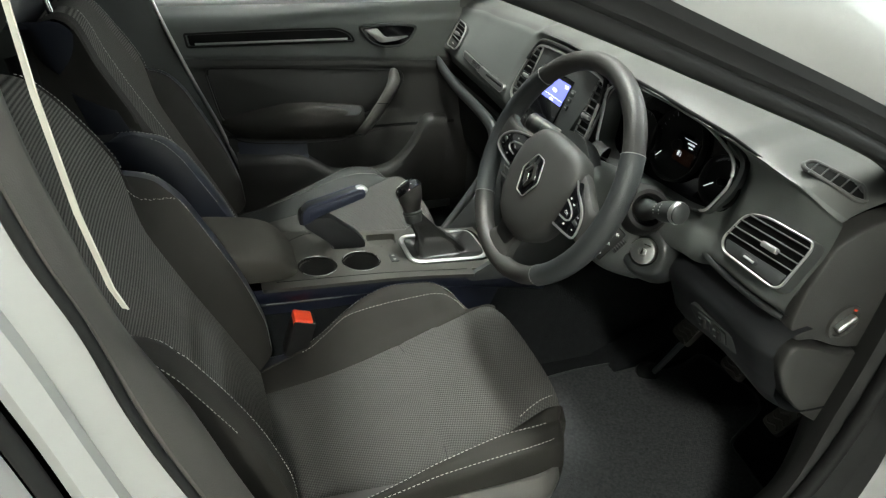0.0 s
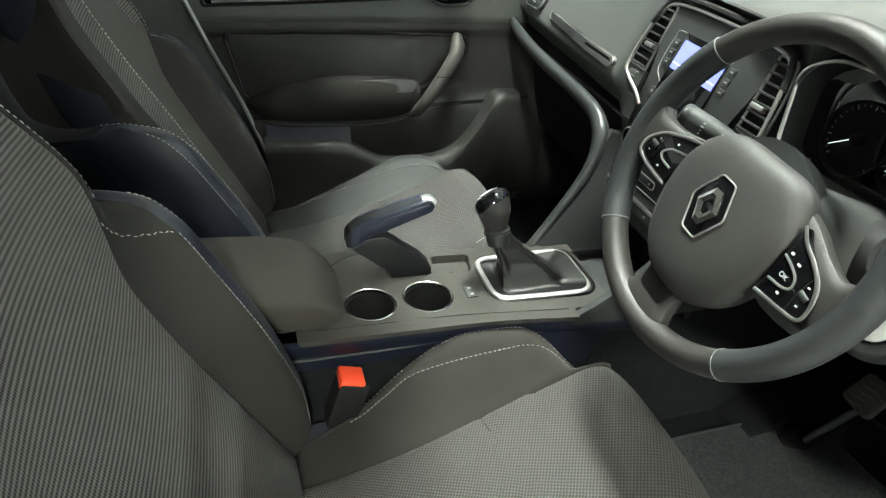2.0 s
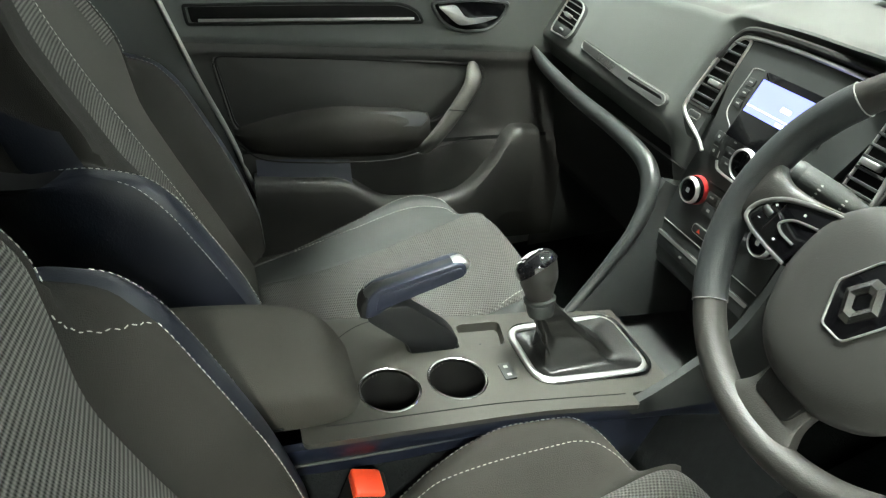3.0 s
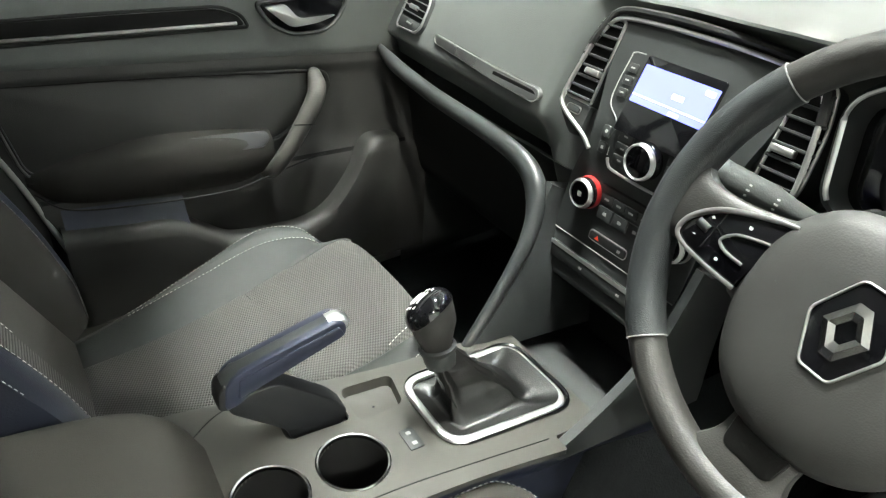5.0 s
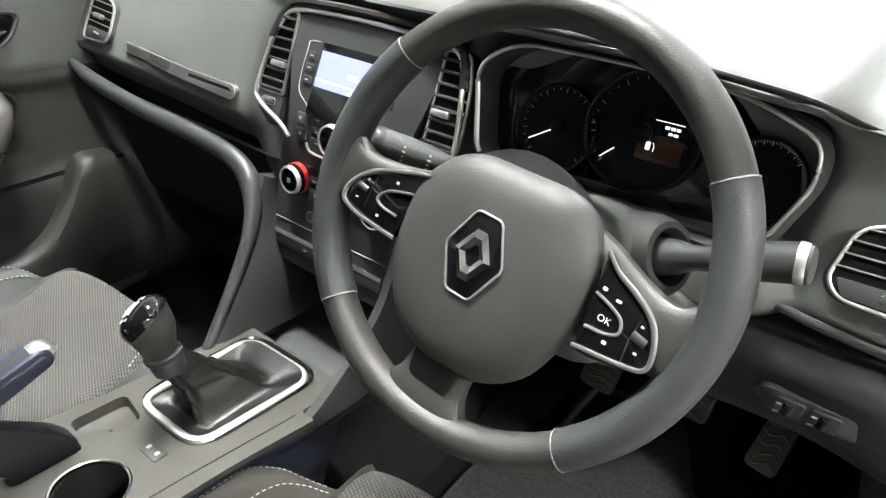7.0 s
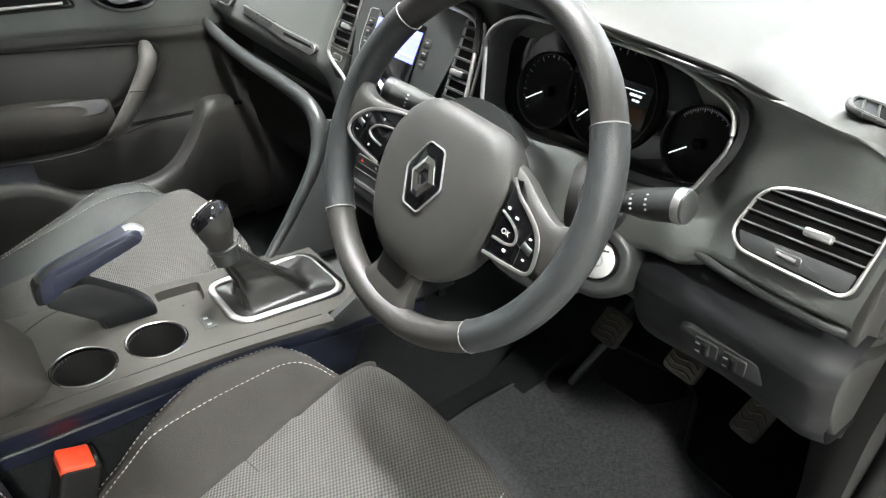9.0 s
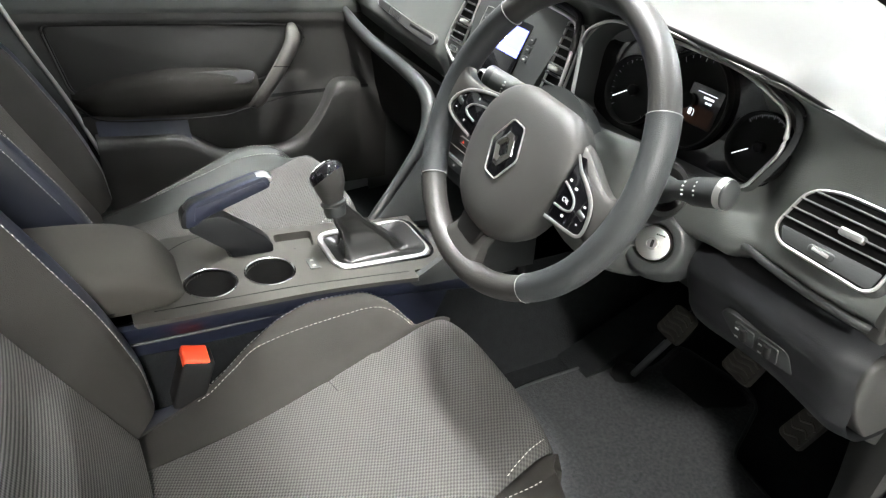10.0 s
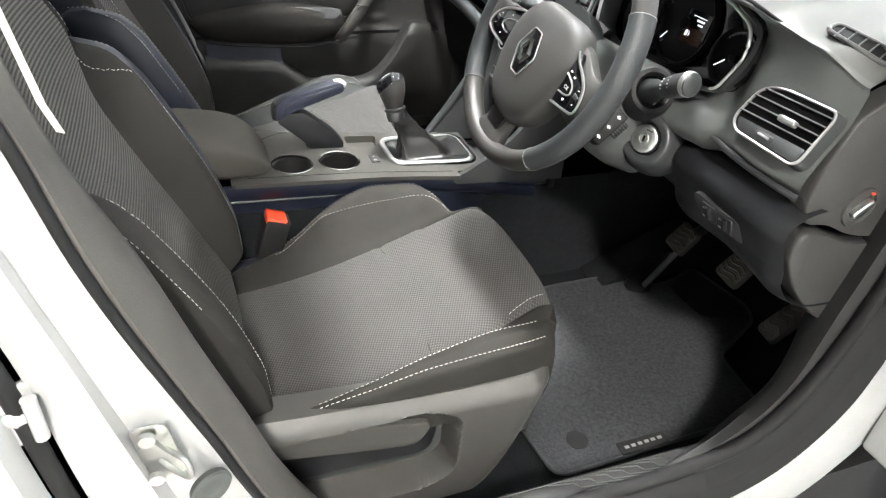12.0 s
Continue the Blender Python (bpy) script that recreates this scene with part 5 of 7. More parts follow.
    # side pocket next to the gear lever
    part("pocket", loft([[Vector((q.x, q.y, top_z(q.y) + z)) for q in [Vector((-0.041 + (p.x + 0.041) * k, -0.150 + (p.y + 0.150) * k)) for p in tray]] for z, k in ((0.0, 1.0), (-0.015, 0.95), (-0.017, 0.5), (-0.017, 0.05))], caps=False), TAUPE, c, "shallow grey tray")
    # rocker switch
    m = Matrix.Translation((0.041, -0.142, top_z(-0.142)))
    sw = part("rocker_switch", plate(rect(0.032, 0.018, 0.002, 3), m @ Matrix.Translation((0, 0, 0.002)), 0.006, 0.0008), HARD, c, "small dark rocker switch")
    for x in (-0.008, 0.008):
        part("symbol", plate(rect(0.005, 0.006, 0.0006, 2, x, 0), m @ Matrix.Translation((0, 0, 0.0024)), 0.0005), GREYMARK, sw)
    # gear surround
    part("gear_surround", frame_ring([Vector((q.x, q.y)) for q in gear], Matrix.Translation((0, 0, top_z(-0.02))) @ Matrix.Rotation(radians(-2.9), 4, "X"), 0.0058, 0.0044, 0.0015), SATIN, c, "broad satin metal surround")
    part("gear_surround_outer", frame_ring([Vector((0.009 + (q.x - 0.011) * 1.10, -0.014 + (q.y + 0.02) * 1.06)) for q in gear], Matrix.Translation((0, 0, top_z(-0.02))) @ Matrix.Rotation(radians(-2.9), 4, "X"), 0.0030, 0.003, 0.0), GLOSS, c, "dark outer surround")
    # storage tray ahead of the gear lever
    part("front_tray", box(-0.105, 0.105, 0.082, 0.24, 0.455, 0.475, 0.006), HARD, c, "dark front tray")
    part("tray_edge", sweep([Vector((-0.10, 0.085, 0.505)), Vector((0.0, 0.090, 0.503)), Vector((0.10, 0.085, 0.505))], 0.004, n=8), NAVY, c)
    part("tray_back", box(-0.112, 0.112, 0.235, 0.25, 0.45, 0.61), RUBBER, c, "dark tray recess")
    # struts from the console up to the stack
    for sgn in (-1, 1):
        if sgn > 0:
            pts = curve([(0.123, 0.002, 0.505), (0.123, 0.05, 0.530), (0.122, 0.11, 0.570), (0.122, 0.150, 0.610), (0.124, 0.172, 0.66), (0.128, 0.185, 0.71)], 30)
        else:
            pts = curve([(-0.080, 0.018, 0.508), (-0.089, 0.064, 0.560), (-0.101, 0.107, 0.608), (-0.112, 0.132, 0.638), (-0.124, 0.155, 0.675), (-0.130, 0.175, 0.71)], 30)
        rows = []
        for p in pts:
            back = Vector((p.x, 0.26, max(0.42, p.z - 0.10)))
            rows.append([p + Vector((sgn * 0.010, 0.006, -0.006)), p + Vector((sgn * 0.006, -0.004, 0.002)), p + Vector((-sgn * 0.006, -0.004, 0.002)), p + Vector((-sgn * 0.012, 0.008, -0.004)), Vector((p.x - sgn * 0.014, 0.25, p.z - 0.02)), Vector((p.x + sgn * 0.012, 0.25, p.z - 0.02))])
        part("strut", loft(rows), HARD, c, "slanting grey side strut")
    return c


console()


def gear_lever():
    g = thing("gear_lever", (0.008, -0.06, 0.52), "manual gear lever with a leather boot and gloss black knob", "gear lever")
    base, top = Vector((0.012, -0.03, 0.525)), Vector((0.005, -0.091, 0.622))
    # boot with folds
    rows = []
    gear = rounded([(-0.043, -0.107), (0.071, -0.106), (0.076, 0.065), (-0.049, 0.063)], [0.028, 0.030, 0.034, 0.030], 10)
    n = len(gear)
    for k in range(29):
        t = k / 28
        c = base.lerp(top, t)
        row = []
        for i, q in enumerate(gear):
            a = 2 * math.pi * i / n
            shrink = lerp(1.0, 0.0, t ** 0.34)
            body = math.sin(math.pi * t)
            fold = 1 + 0.16 * math.sin(a * 3.0 + 0.8 + t * 2.5) * body - 0.06 * body + 0.07 * math.sin(a * 7 + 1 + 5 * t) * body + 0.060 * math.sin(t * 26 + 2.2 * math.sin(2 * a + 0.6)) * min(1.0, 2.5 * t) * (1 - t) ** 0.5
            o = Vector((q.x - base.x, q.y - base.y, 0))
            circ = o.normalized() * 0.0150
            off = (circ.lerp(o, shrink)) * fold
            z = lerp(0.523, top.z, max(0.0, t - 0.06) / 0.94) + 0.006 * math.sin(a * 4 + 1.0) * math.sin(math.pi * min(1, t * 2.2)) * (t < 0.46) - 0.006 * math.sin(math.pi * min(1, t * 5)) * (t < 0.2)
            row.append(Vector((c.x + off.x, c.y + off.y, z)))
        rows.append(row)
    part("boot", grid(rows, closed_v=True), BOOT, g, "folded black leather boot", angle=80)
    axis = Vector((-0.22, -0.12, 0.97)).normalized()
    m = axis_frame(top + Vector((0.004, 0, -0.010)), axis, (0, 1, 0)) @ Matrix.Scale(1.18, 4)
    part("collar", lathe([(0.0150, -0.014), (0.0165, -0.006), (0.0160, 0.002), (0.0145, 0.004)], m, 28), HARD, g, "ring-shaped collar")
    part("lift_ring", lathe([(0.0150, 0.001), (0.0185, 0.003), (0.0190, 0.007), (0.0160, 0.009)], m, 28), HARD, g, "reverse lift ring")
    # egg-shaped knob, cut at a slant by the gloss cap
    tip = m @ Matrix.Translation((0, 0, 0.046)) @ Matrix.Rotation(radians(-24), 4, "Y") @ Matrix.Rotation(radians(20), 4, "X")
    body = [(0.0148, 0.008), (0.0165, 0.014), (0.0205, 0.026), (0.0232, 0.036)]
    rows = [[m @ Vector((r * math.cos(2 * math.pi * j / 32), r * math.sin(2 * math.pi * j / 32), h)) for j in range(32)] for r, h in body]
    rows.append([tip @ Vector((0.0242 * math.cos(2 * math.pi * j / 32), 0.0262 * math.sin(2 * math.pi * j / 32), 0.0)) for j in range(32)])
    rows = [list(r) for r in zip(*[curve([r[j] for r in rows], 14) for j in range(32)])]
    part("knob", grid(rows, closed_v=True), LEATHER, g, "dark soft-touch gear knob")
    capm = part("knob_cap", loft([[tip @ Vector((k * 0.0242 * math.cos(2 * math.pi * j / 32), k * 0.0262 * math.sin(2 * math.pi * j / 32), h)) for j in range(32)] for k, h in ((1.0, -0.002), (1.01, 0.002), (0.97, 0.007), (0.86, 0.0115), (0.66, 0.0148), (0.40, 0.0166), (0.10, 0.0172))]), GLOSS, g, "gloss black cap")
    mt = tip @ Matrix.Translation((0, 0, 0.0172))
    bars = [sweep([mt @ Vector((x, -0.008, -0.0004)), mt @ Vector((x, 0, 0.0004)), mt @ Vector((x, 0.008, -0.0004))], 0.0009, n=5) for x in (-0.0075, 0.0, 0.0075)]
    bars.append(sweep([mt @ Vector((-0.0075, 0, 0.0004)), mt @ Vector((0.0075, 0, 0.0004))], 0.0009, n=5))
    part("shift_pattern", join(*bars), MARK, capm, "white shift pattern lines")
    for x, y in ((-0.0075, 0.0125), (0, 0.0125), (0.0075, 0.0125), (-0.0075, -0.0125), (0, -0.0125), (0.0075, -0.0125)):
        part("gear_mark", plate(rect(0.0026, 0.0038, 0.0004, 2, x, y), mt @ Matrix.Translation((0, 0, -0.0009 - 0.0006 * (x != 0))), 0.001), MARK, capm, "white gear mark")


gear_lever()


def handbrake():
    h = thing("handbrake", (-0.045, -0.22, 0.53), "blue-black handbrake lever with a silver button", "handbrake")
    x = -0.046
    # side outlines (y, z): a straight grip leaning forward and an arm that meets it behind
    m = Matrix(((0, 0, 1, x), (1, 0, 0, 0), (0, 1, 0, 0), (0, 0, 0, 1)))

    def slab(outline, wide, bevel, r):
        return plate(rounded(outline, r, 5), m @ Matrix.Translation((0, 0, wide / 2)), wide, bevel)
    part("arm", slab([(-0.326, 0.590), (-0.300, 0.606), (-0.268, 0.606), (-0.236, 0.580), (-0.204, 0.553), (-0.186, 0.528), (-0.194, 0.508), (-0.258, 0.512), (-0.263, 0.533)], 0.026, 0.004, 0.010), KNEE, h, "dark lower arm")
    part("grip", slab([(-0.328, 0.592), (-0.325, 0.622), (-0.312, 0.636), (-0.198, 0.666), (-0.187, 0.661), (-0.184, 0.645), (-0.296, 0.607), (-0.314, 0.594)], 0.028, 0.006, 0.007), BLUEGRIP, h, "blue-black moulded grip")
    part("grip_top", sweep([Vector((x, y, z)) for y, z in ((-0.322, 0.621), (-0.310, 0.6315), (-0.26, 0.6445), (-0.204, 0.6590))], 0.0125, 0.0055, n=14, power=0.7, up=(0, -0.26, 0.96)), RAIL, h, "satin grey upper strip")
    part("grip_side", slab([(-0.312, 0.604), (-0.308, 0.629), (-0.196, 0.659), (-0.189, 0.646)], 0.0305, 0.001, 0.004), BLUEGRIP, h, "blue-black gloss inlay")
    part("heel", slab([(-0.333, 0.594), (-0.331, 0.618), (-0.322, 0.628), (-0.314, 0.600), (-0.320, 0.590)], 0.026, 0.004, 0.005), RUBBER, h, "black rounded heel")
    part("release_button", sweep(curve([(x, -0.204, 0.6588), (x, -0.193, 0.6605), (x, -0.184, 0.654)], 8), 0.0110, 0.0066, n=14, power=0.7, up=(0, -0.26, 0.96)), SATIN, h, "silver release button")
    part("slot", box(x - 0.026, x + 0.028, -0.268, -0.190, top_z(-0.22) - 0.03, top_z(-0.22) - 0.018), RUBBER, h, "dark slot in the console")


handbrake()


def armrest():
    a = thing("armrest", (0.01, -0.5, 0.54), "dark padded cloth armrest on the console", "armrest")
    rows = []
    for k in range(41):
        y = lerp(-0.70, -0.352, 1 - (1 - k / 40) ** 1.8)
        low = top_z(y) - 0.004
        high = along(((-0.70, 0.640), (-0.52, 0.628), (-0.45, 0.618), (-0.41, 0.606), (-0.385, 0.590), (-0.366, 0.568), (-0.352, 0.546)), y)
        w = along(((-0.70, 0.094), (-0.45, 0.092), (-0.41, 0.089), (-0.385, 0.083), (-0.366, 0.072), (-0.352, 0.052)), y)
        loop = []
        for i in range(40):
            q = 2 * math.pi * i / 40
            e, f = math.cos(q), math.sin(q)
            e, f = math.copysign(abs(e) ** 0.5, e), math.copysign(abs(f) ** (0.55 if f > 0 else 0.3), f)
            loop.append(Vector((0.008 + w * e, y, lerp(low, high, 0.45) + (high - low) * (0.55 if f > 0 else 0.45) * f)))
        rows.append(loop)
    part("pad", loft(rows), LID, a, "soft dark padded lid")
    part("lid_seam", sweep([Vector((0.008 + 0.0935, y, top_z(y) + 0.014)) for y in (-0.68, -0.55, -0.45)], 0.0012, n=5), RUBBER, a)


armrest()


# ---- steering column ----
def column():
    c = thing("steering_column", (0.37, 0.13, 0.80), "dark steering column shroud with the ignition lock", "steering column")
    rows = []
    for z, w, h, dy in ((-0.045, 0.050, 0.048, -0.012), (-0.07, 0.054, 0.058, -0.020), (-0.11, 0.056, 0.070, -0.034), (-0.155, 0.056, 0.082, -0.048), (-0.20, 0.058, 0.088, -0.054), (-0.25, 0.060, 0.088, -0.056)):
        loop = []
        for k in range(32):
            q = 2 * math.pi * k / 32
            e, f = math.cos(q), math.sin(q)
            e, f = math.copysign(abs(e) ** 0.7, e), math.copysign(abs(f) ** 0.7, f)
            loop.append(UNROLLED @ Vector((0.018 + w * e, dy + h * f, z)))
        rows.append(loop)
    smooth = [curve([r[j] for r in rows], 24) for j in range(32)]
    part("shroud", loft([[smooth[j][i] for j in range(32)] for i in range(24)]), PLASTIC, c, "dark moulded shroud")
    part("shroud_joint", sweep([UNROLLED @ Vector((0.018 + 0.089 * math.copysign(abs(math.cos(q)) ** 0.7, math.cos(q)), -0.052, -0.05 - 0.14 * abs(math.cos(q)))) for q in (0.0, 0.2, 0.4)], 0.001, n=5), RUBBER, c)
    # ignition lock on its boss
    n = Vector((0.42, -0.84, 0.34)).normalized()
    m = axis_frame(Vector((0.460, 0.175, 0.739)), n)
    boss = part("lock_boss", lathe([(0.058, -0.060), (0.052, -0.030), (0.044, -0.014), (0.040, -0.006), (0.034, -0.003), (0.027, -0.004), (0.025, -0.008)], m, 40), HARD, c, "round lock boss")
    part("lock_face", lathe([(0.0, 0.0), (0.019, 0.0), (0.0215, -0.0012), (0.0225, -0.004), (0.0225, -0.012)], m, 40), SATIN, boss, "pale metal lock face")
    part("key_slot", plate(rect(0.0035, 0.010, 0.0015, 3), m @ Matrix.Translation((0, 0, 0.0008)), 0.002), RUBBER, boss, "dark key slot")
    part("key_ring_edge", lathe([(0.0065, 0.0002), (0.0070, 0.0012), (0.0082, 0.0002)], m, 24), STEEL, boss)

    def stalk(name, root, tip, label, marks, cap, facing):
        s = thing(name, root, label, "stalk", "column stalks")
        d = (Vector(tip) - Vector(root))
        ln = d.length
        d.normalize()
        mm = axis_frame(root, d)
        k0 = 1.0 if cap[0] > 0 else 0.8
        part("collar", lathe([(0.044 * k0, -0.050 * k0 ** 3), (0.042 * k0, -0.020), (0.037, -0.004), (0.033, 0.002), (0.027, 0.003), (0.023, -0.002), (0.022, -0.010)], mm, 36), RUBBER, s, "round dark collar")
        tilt = Matrix.Translation((0, 0, ln * 0.93)) @ Vector((0, 0, 1)).rotation_difference(mm.to_3x3().transposed() @ Vector(cap)).to_matrix().to_4x4()
        loops = [[mm @ Vector((r * math.cos(2 * math.pi * j / 28), r * math.sin(2 * math.pi * j / 28), h)) for j in range(28)] for r, h in ((0.0185, -0.012), (0.0160, 0.010), (0.0120, 0.024), (0.0110, 0.036), (0.0128, ln * 0.42), (0.0158, ln * 0.55), (0.0165, ln * 0.70))]
        end = [mm @ tilt @ Vector((0.0162 * math.cos(2 * math.pi * j / 28), 0.0168 * math.sin(2 * math.pi * j / 28), 0)) for j in range(28)]
        part("arm", grid(loops + [end], closed_v=True), HARD if cap[0] > 0 else PLASTIC, s, "dark tapered arm")
        part("tip", loft([[mm @ tilt @ Vector((k * 0.0163 * math.cos(2 * math.pi * j / 28), k * 0.0169 * math.sin(2 * math.pi * j / 28), h)) for j in range(28)] for k, h in ((1.0, -0.002), (1.012, -0.001), (1.012, 0.003), (0.97, 0.0055))]), SATIN if cap[0] > 0 else HARD, s, "smooth end band")
        part("end_button", loft([[mm @ tilt @ Vector((k * 0.0163 * math.cos(2 * math.pi * j / 28), k * 0.0169 * math.sin(2 * math.pi * j / 28), h)) for j in range(28)] for k, h in ((0.96, 0.005), (0.92, 0.008), (0.7, 0.0105), (0.1, 0.0115))]), HARD, s, "dark rounded end")
        side = mm.to_3x3().transposed() @ Vector(facing)
        a = math.atan2(side.y, side.x)
        for t in marks:
            r = 0.0162
            for j in (-0.6, -0.3, 0.0, 0.3):
                p = mm @ Vector((r * math.cos(a + j), r * math.sin(a + j), ln * t))
                o = (p - mm @ Vector((0, 0, ln * t))).normalized()
                part("symbol", plate(rect(0.0026 if j else 0.0036, 0.0018, 0.0004, 2), basis(p + o * 0.0006, d, d.cross(o) * -1), 0.0012), MARK, s, "white symbol bar")
        return s
    stalk("wiper_stalk", (0.461, 0.168, 0.818), (0.574, 0.134, 0.874), "dark wiper stalk with white symbols and a silver tip", (0.52, 0.70), (0.98, 0.05, 0.15), (0.48, -0.77, 0.42))
    stalk("light_stalk", (0.272, 0.160, 0.832), (0.168, 0.087, 0.872), "dark light stalk with white symbols", (0.55, 0.75), (-0.78, -0.55, 0.30), (0.58, -0.72, 0.38))
    # audio satellite behind the rim
    a = thing("audio_remote", (0.447, 0.105, 0.745), "black audio remote with three white arrow marks", "switch")
    m = basis((0.462, 0.104, 0.766), (0.0, 0.72, 0.69), (-0.55, -0.50, 0.52))
    if (m.to_3x3() @ Vector((0, 0, 1))).x < 0:
        m = m @ Matrix.Rotation(math.pi, 4, "X")
    part("body", plate(rect(0.060, 0.022, 0.004, 4), m, 0.050, 0.003), BLACK, a, "black tapered body")
    for x in (-0.020, 0.0, 0.020):
        arrow = [(x - 0.0034, -0.001), (x, 0.0034), (x + 0.0034, -0.001), (x + 0.0013, -0.001), (x + 0.0013, -0.004), (x - 0.0013, -0.004), (x - 0.0013, -0.001)]
        part("arrow", plate([Vector(q) for q in arrow], m @ Matrix.Translation((0, 0, 0.0006)), 0.0008), MARK, a, "white arrow mark")
    down = -1 if (m.to_3x3() @ Vector((0, 1, 0))).z > 0 else 1
    part("scroll_wheel", sweep([m @ Vector((-0.004, 0.0125 * down, -0.010)), m @ Vector((0.022, 0.0125 * down, -0.010))], 0.0085, n=16), RUBBER, a, "ribbed scroll wheel")
    for i in range(6):
        part("rib", sweep([m @ Vector((-0.002 + 0.0044 * i, 0.0125 * down + 0.0086 * math.cos(q), -0.010 + 0.0086 * math.sin(q))) for q in (-1.2, -0.6, 0, 0.6, 1.2, 1.8, 2.4, 3.0)], 0.0007, n=5), PLASTIC, a)


UNROLLED = basis((0.365, 0.023, 0.871), (1, 0, 0), (0, 0.363, 0.932))
column()


# ---- lower dash on the driver's side ----
def knee():
    k = thing("knee_panel", (0.55, 0.24, 0.68), "dark rounded knee panel under the driver's dash", "dash panel")
    prof = curve([(0, 0.262, 0.757), (0, 0.236, 0.752), (0, 0.213, 0.738), (0, 0.207, 0.720), (0, 0.214, 0.700), (0, 0.226, 0.672), (0, 0.244, 0.640), (0, 0.275, 0.612), (0, 0.33, 0.598), (0, 0.45, 0.60), (0, 0.62, 0.62)], 44)
    rows = []
    for i in range(37):
        x = lerp(0.455, 0.722, i / 36)
        tuck = along(((0.455, 0.045), (0.495, 0.004), (0.52, 0.0), (0.69, 0.0), (0.722, 0.010)), x)
        low = along(((0.455, -0.01), (0.60, 0.0), (0.705, -0.022)), x)
        rows.append([Vector((x, p.y + tuck + 0.10 * max(0, x - 0.62), p.z + low * (1 if p.z < 0.66 else 0.4))) for p in prof])
    part("shell", grid(rows), KNEE, k, "blue-black grained shell")
    part("left_shell", grid([[Vector((x, p.y + 0.05, p.z - 0.01)) for p in prof] for x in (0.14, 0.3, 0.46)]), PLASTIC, k, "dark shell under the column")
    # trim lip under the vents
    lip = curve([(0.50, 0.228, 0.792), (0.56, 0.216, 0.782), (0.62, 0.216, 0.775), (0.68, 0.226, 0.768), (0.706, 0.236, 0.765)], 30)
    part("trim_lip", sweep(lip, 0.004, 0.005, n=10), HARD, k, "dark trim lip")
    # switch plate
    m = basis((0.609, 0.2215, 0.680), (1, 0.12, -0.04), (0, -0.40, 0.92))
    sp = part("switch_plate", plate(rounded([(-0.052, 0.012), (-0.040, 0.022), (0.040, 0.018), (0.050, -0.020), (-0.030, -0.022)], 0.008, 4), m @ Matrix.Translation((0, 0, 0.002)), 0.02, 0.0012), HARD, k, "dark switch plate")
    for x in (-0.016, 0.016):
        sw = part("switch", plate(rect(0.026, 0.030, 0.003, 3, x, -0.001), m @ Matrix.Translation((0, 0, 0.0045)), 0.004, 0.001), HARD, sp, "small dark switch")
        part("wheel", sweep([m @ Vector((x, -0.010, 0.0025)), m @ Vector((x, 0.011, 0.0025))], 0.0055, n=12, up=(1, 0, 0)), RUBBER, sw, "ribbed thumb wheel")
        for y in (-0.012, 0.004):
            part("symbol", plate(rect(0.005, 0.003, 0.0005, 2, x - 0.009, y), m @ Matrix.Translation((0, 0, 0.0050)), 0.0006), MARK, sw, "white symbol bar")
    # end panel beside the door
    e = thing("dash_end_panel", (0.712, 0.4, 0.72), "dark dash end panel with a round key switch", "dash panel")
    m = Matrix(((0, 0, 1, 0.714), (1, 0, 0, 0), (0, 1, 0, 0), (0, 0, 0, 1)))
    up = rounded([(0.275, 0.872), (0.330, 0.905), (0.60, 0.935), (0.60, 0.660), (0.360, 0.690), (0.300, 0.720), (0.262, 0.722), (0.248, 0.755), (0.252, 0.80)], [0.02, 0.05, 0.02, 0.02, 0.03, 0.03, 0.02, 0.02, 0.03], 5)
    part("upper_panel", plate(up, m, 0.03, 0.008), DOORSKIN, e, "dark upper end panel")
    lo = rounded([(0.262, 0.715), (0.300, 0.708), (0.350, 0.684), (0.60, 0.655), (0.60, 0.50), (0.44, 0.505), (0.36, 0.545), (0.29, 0.610), (0.252, 0.675)], [0.02, 0.03, 0.03, 0.01, 0.02, 0.05, 0.04, 0.04, 0.02], 5)
    part("lower_panel", plate(lo, m @ Matrix.Translation((0, 0, 0.004)), 0.03, 0.010), DOORSKIN, e, "dark rounded lower end panel")
    mk = m @ Matrix.Translation((0.347, 0.742, 0.0))
    boss = part("switch_recess", lathe([(0.031, -0.002), (0.029, 0.004), (0.025, 0.004), (0.021, -0.006), (0.0, -0.006)], mk, 32), DOORSKIN, e, "round switch recess")
    part("key_switch", obox(mk @ Matrix.Rotation(radians(35), 4, "Z") @ Matrix.Translation((0, 0, 0.002)), 0.034, 0.010, 0.016, 0.003), STEEL, boss, "pale metal switch bar")
    part("red_dot", lathe([(0.0035, 0.0), (0.003, 0.002), (0, 0.002)], mk @ Matrix.Translation((0.012, 0.021, 0.002)), 14), RED, boss, "red dot")


knee()


# ---- footwell ----
def matz(y):
    return 0.222 + 0.06 * max(0.0, y - 0.1)


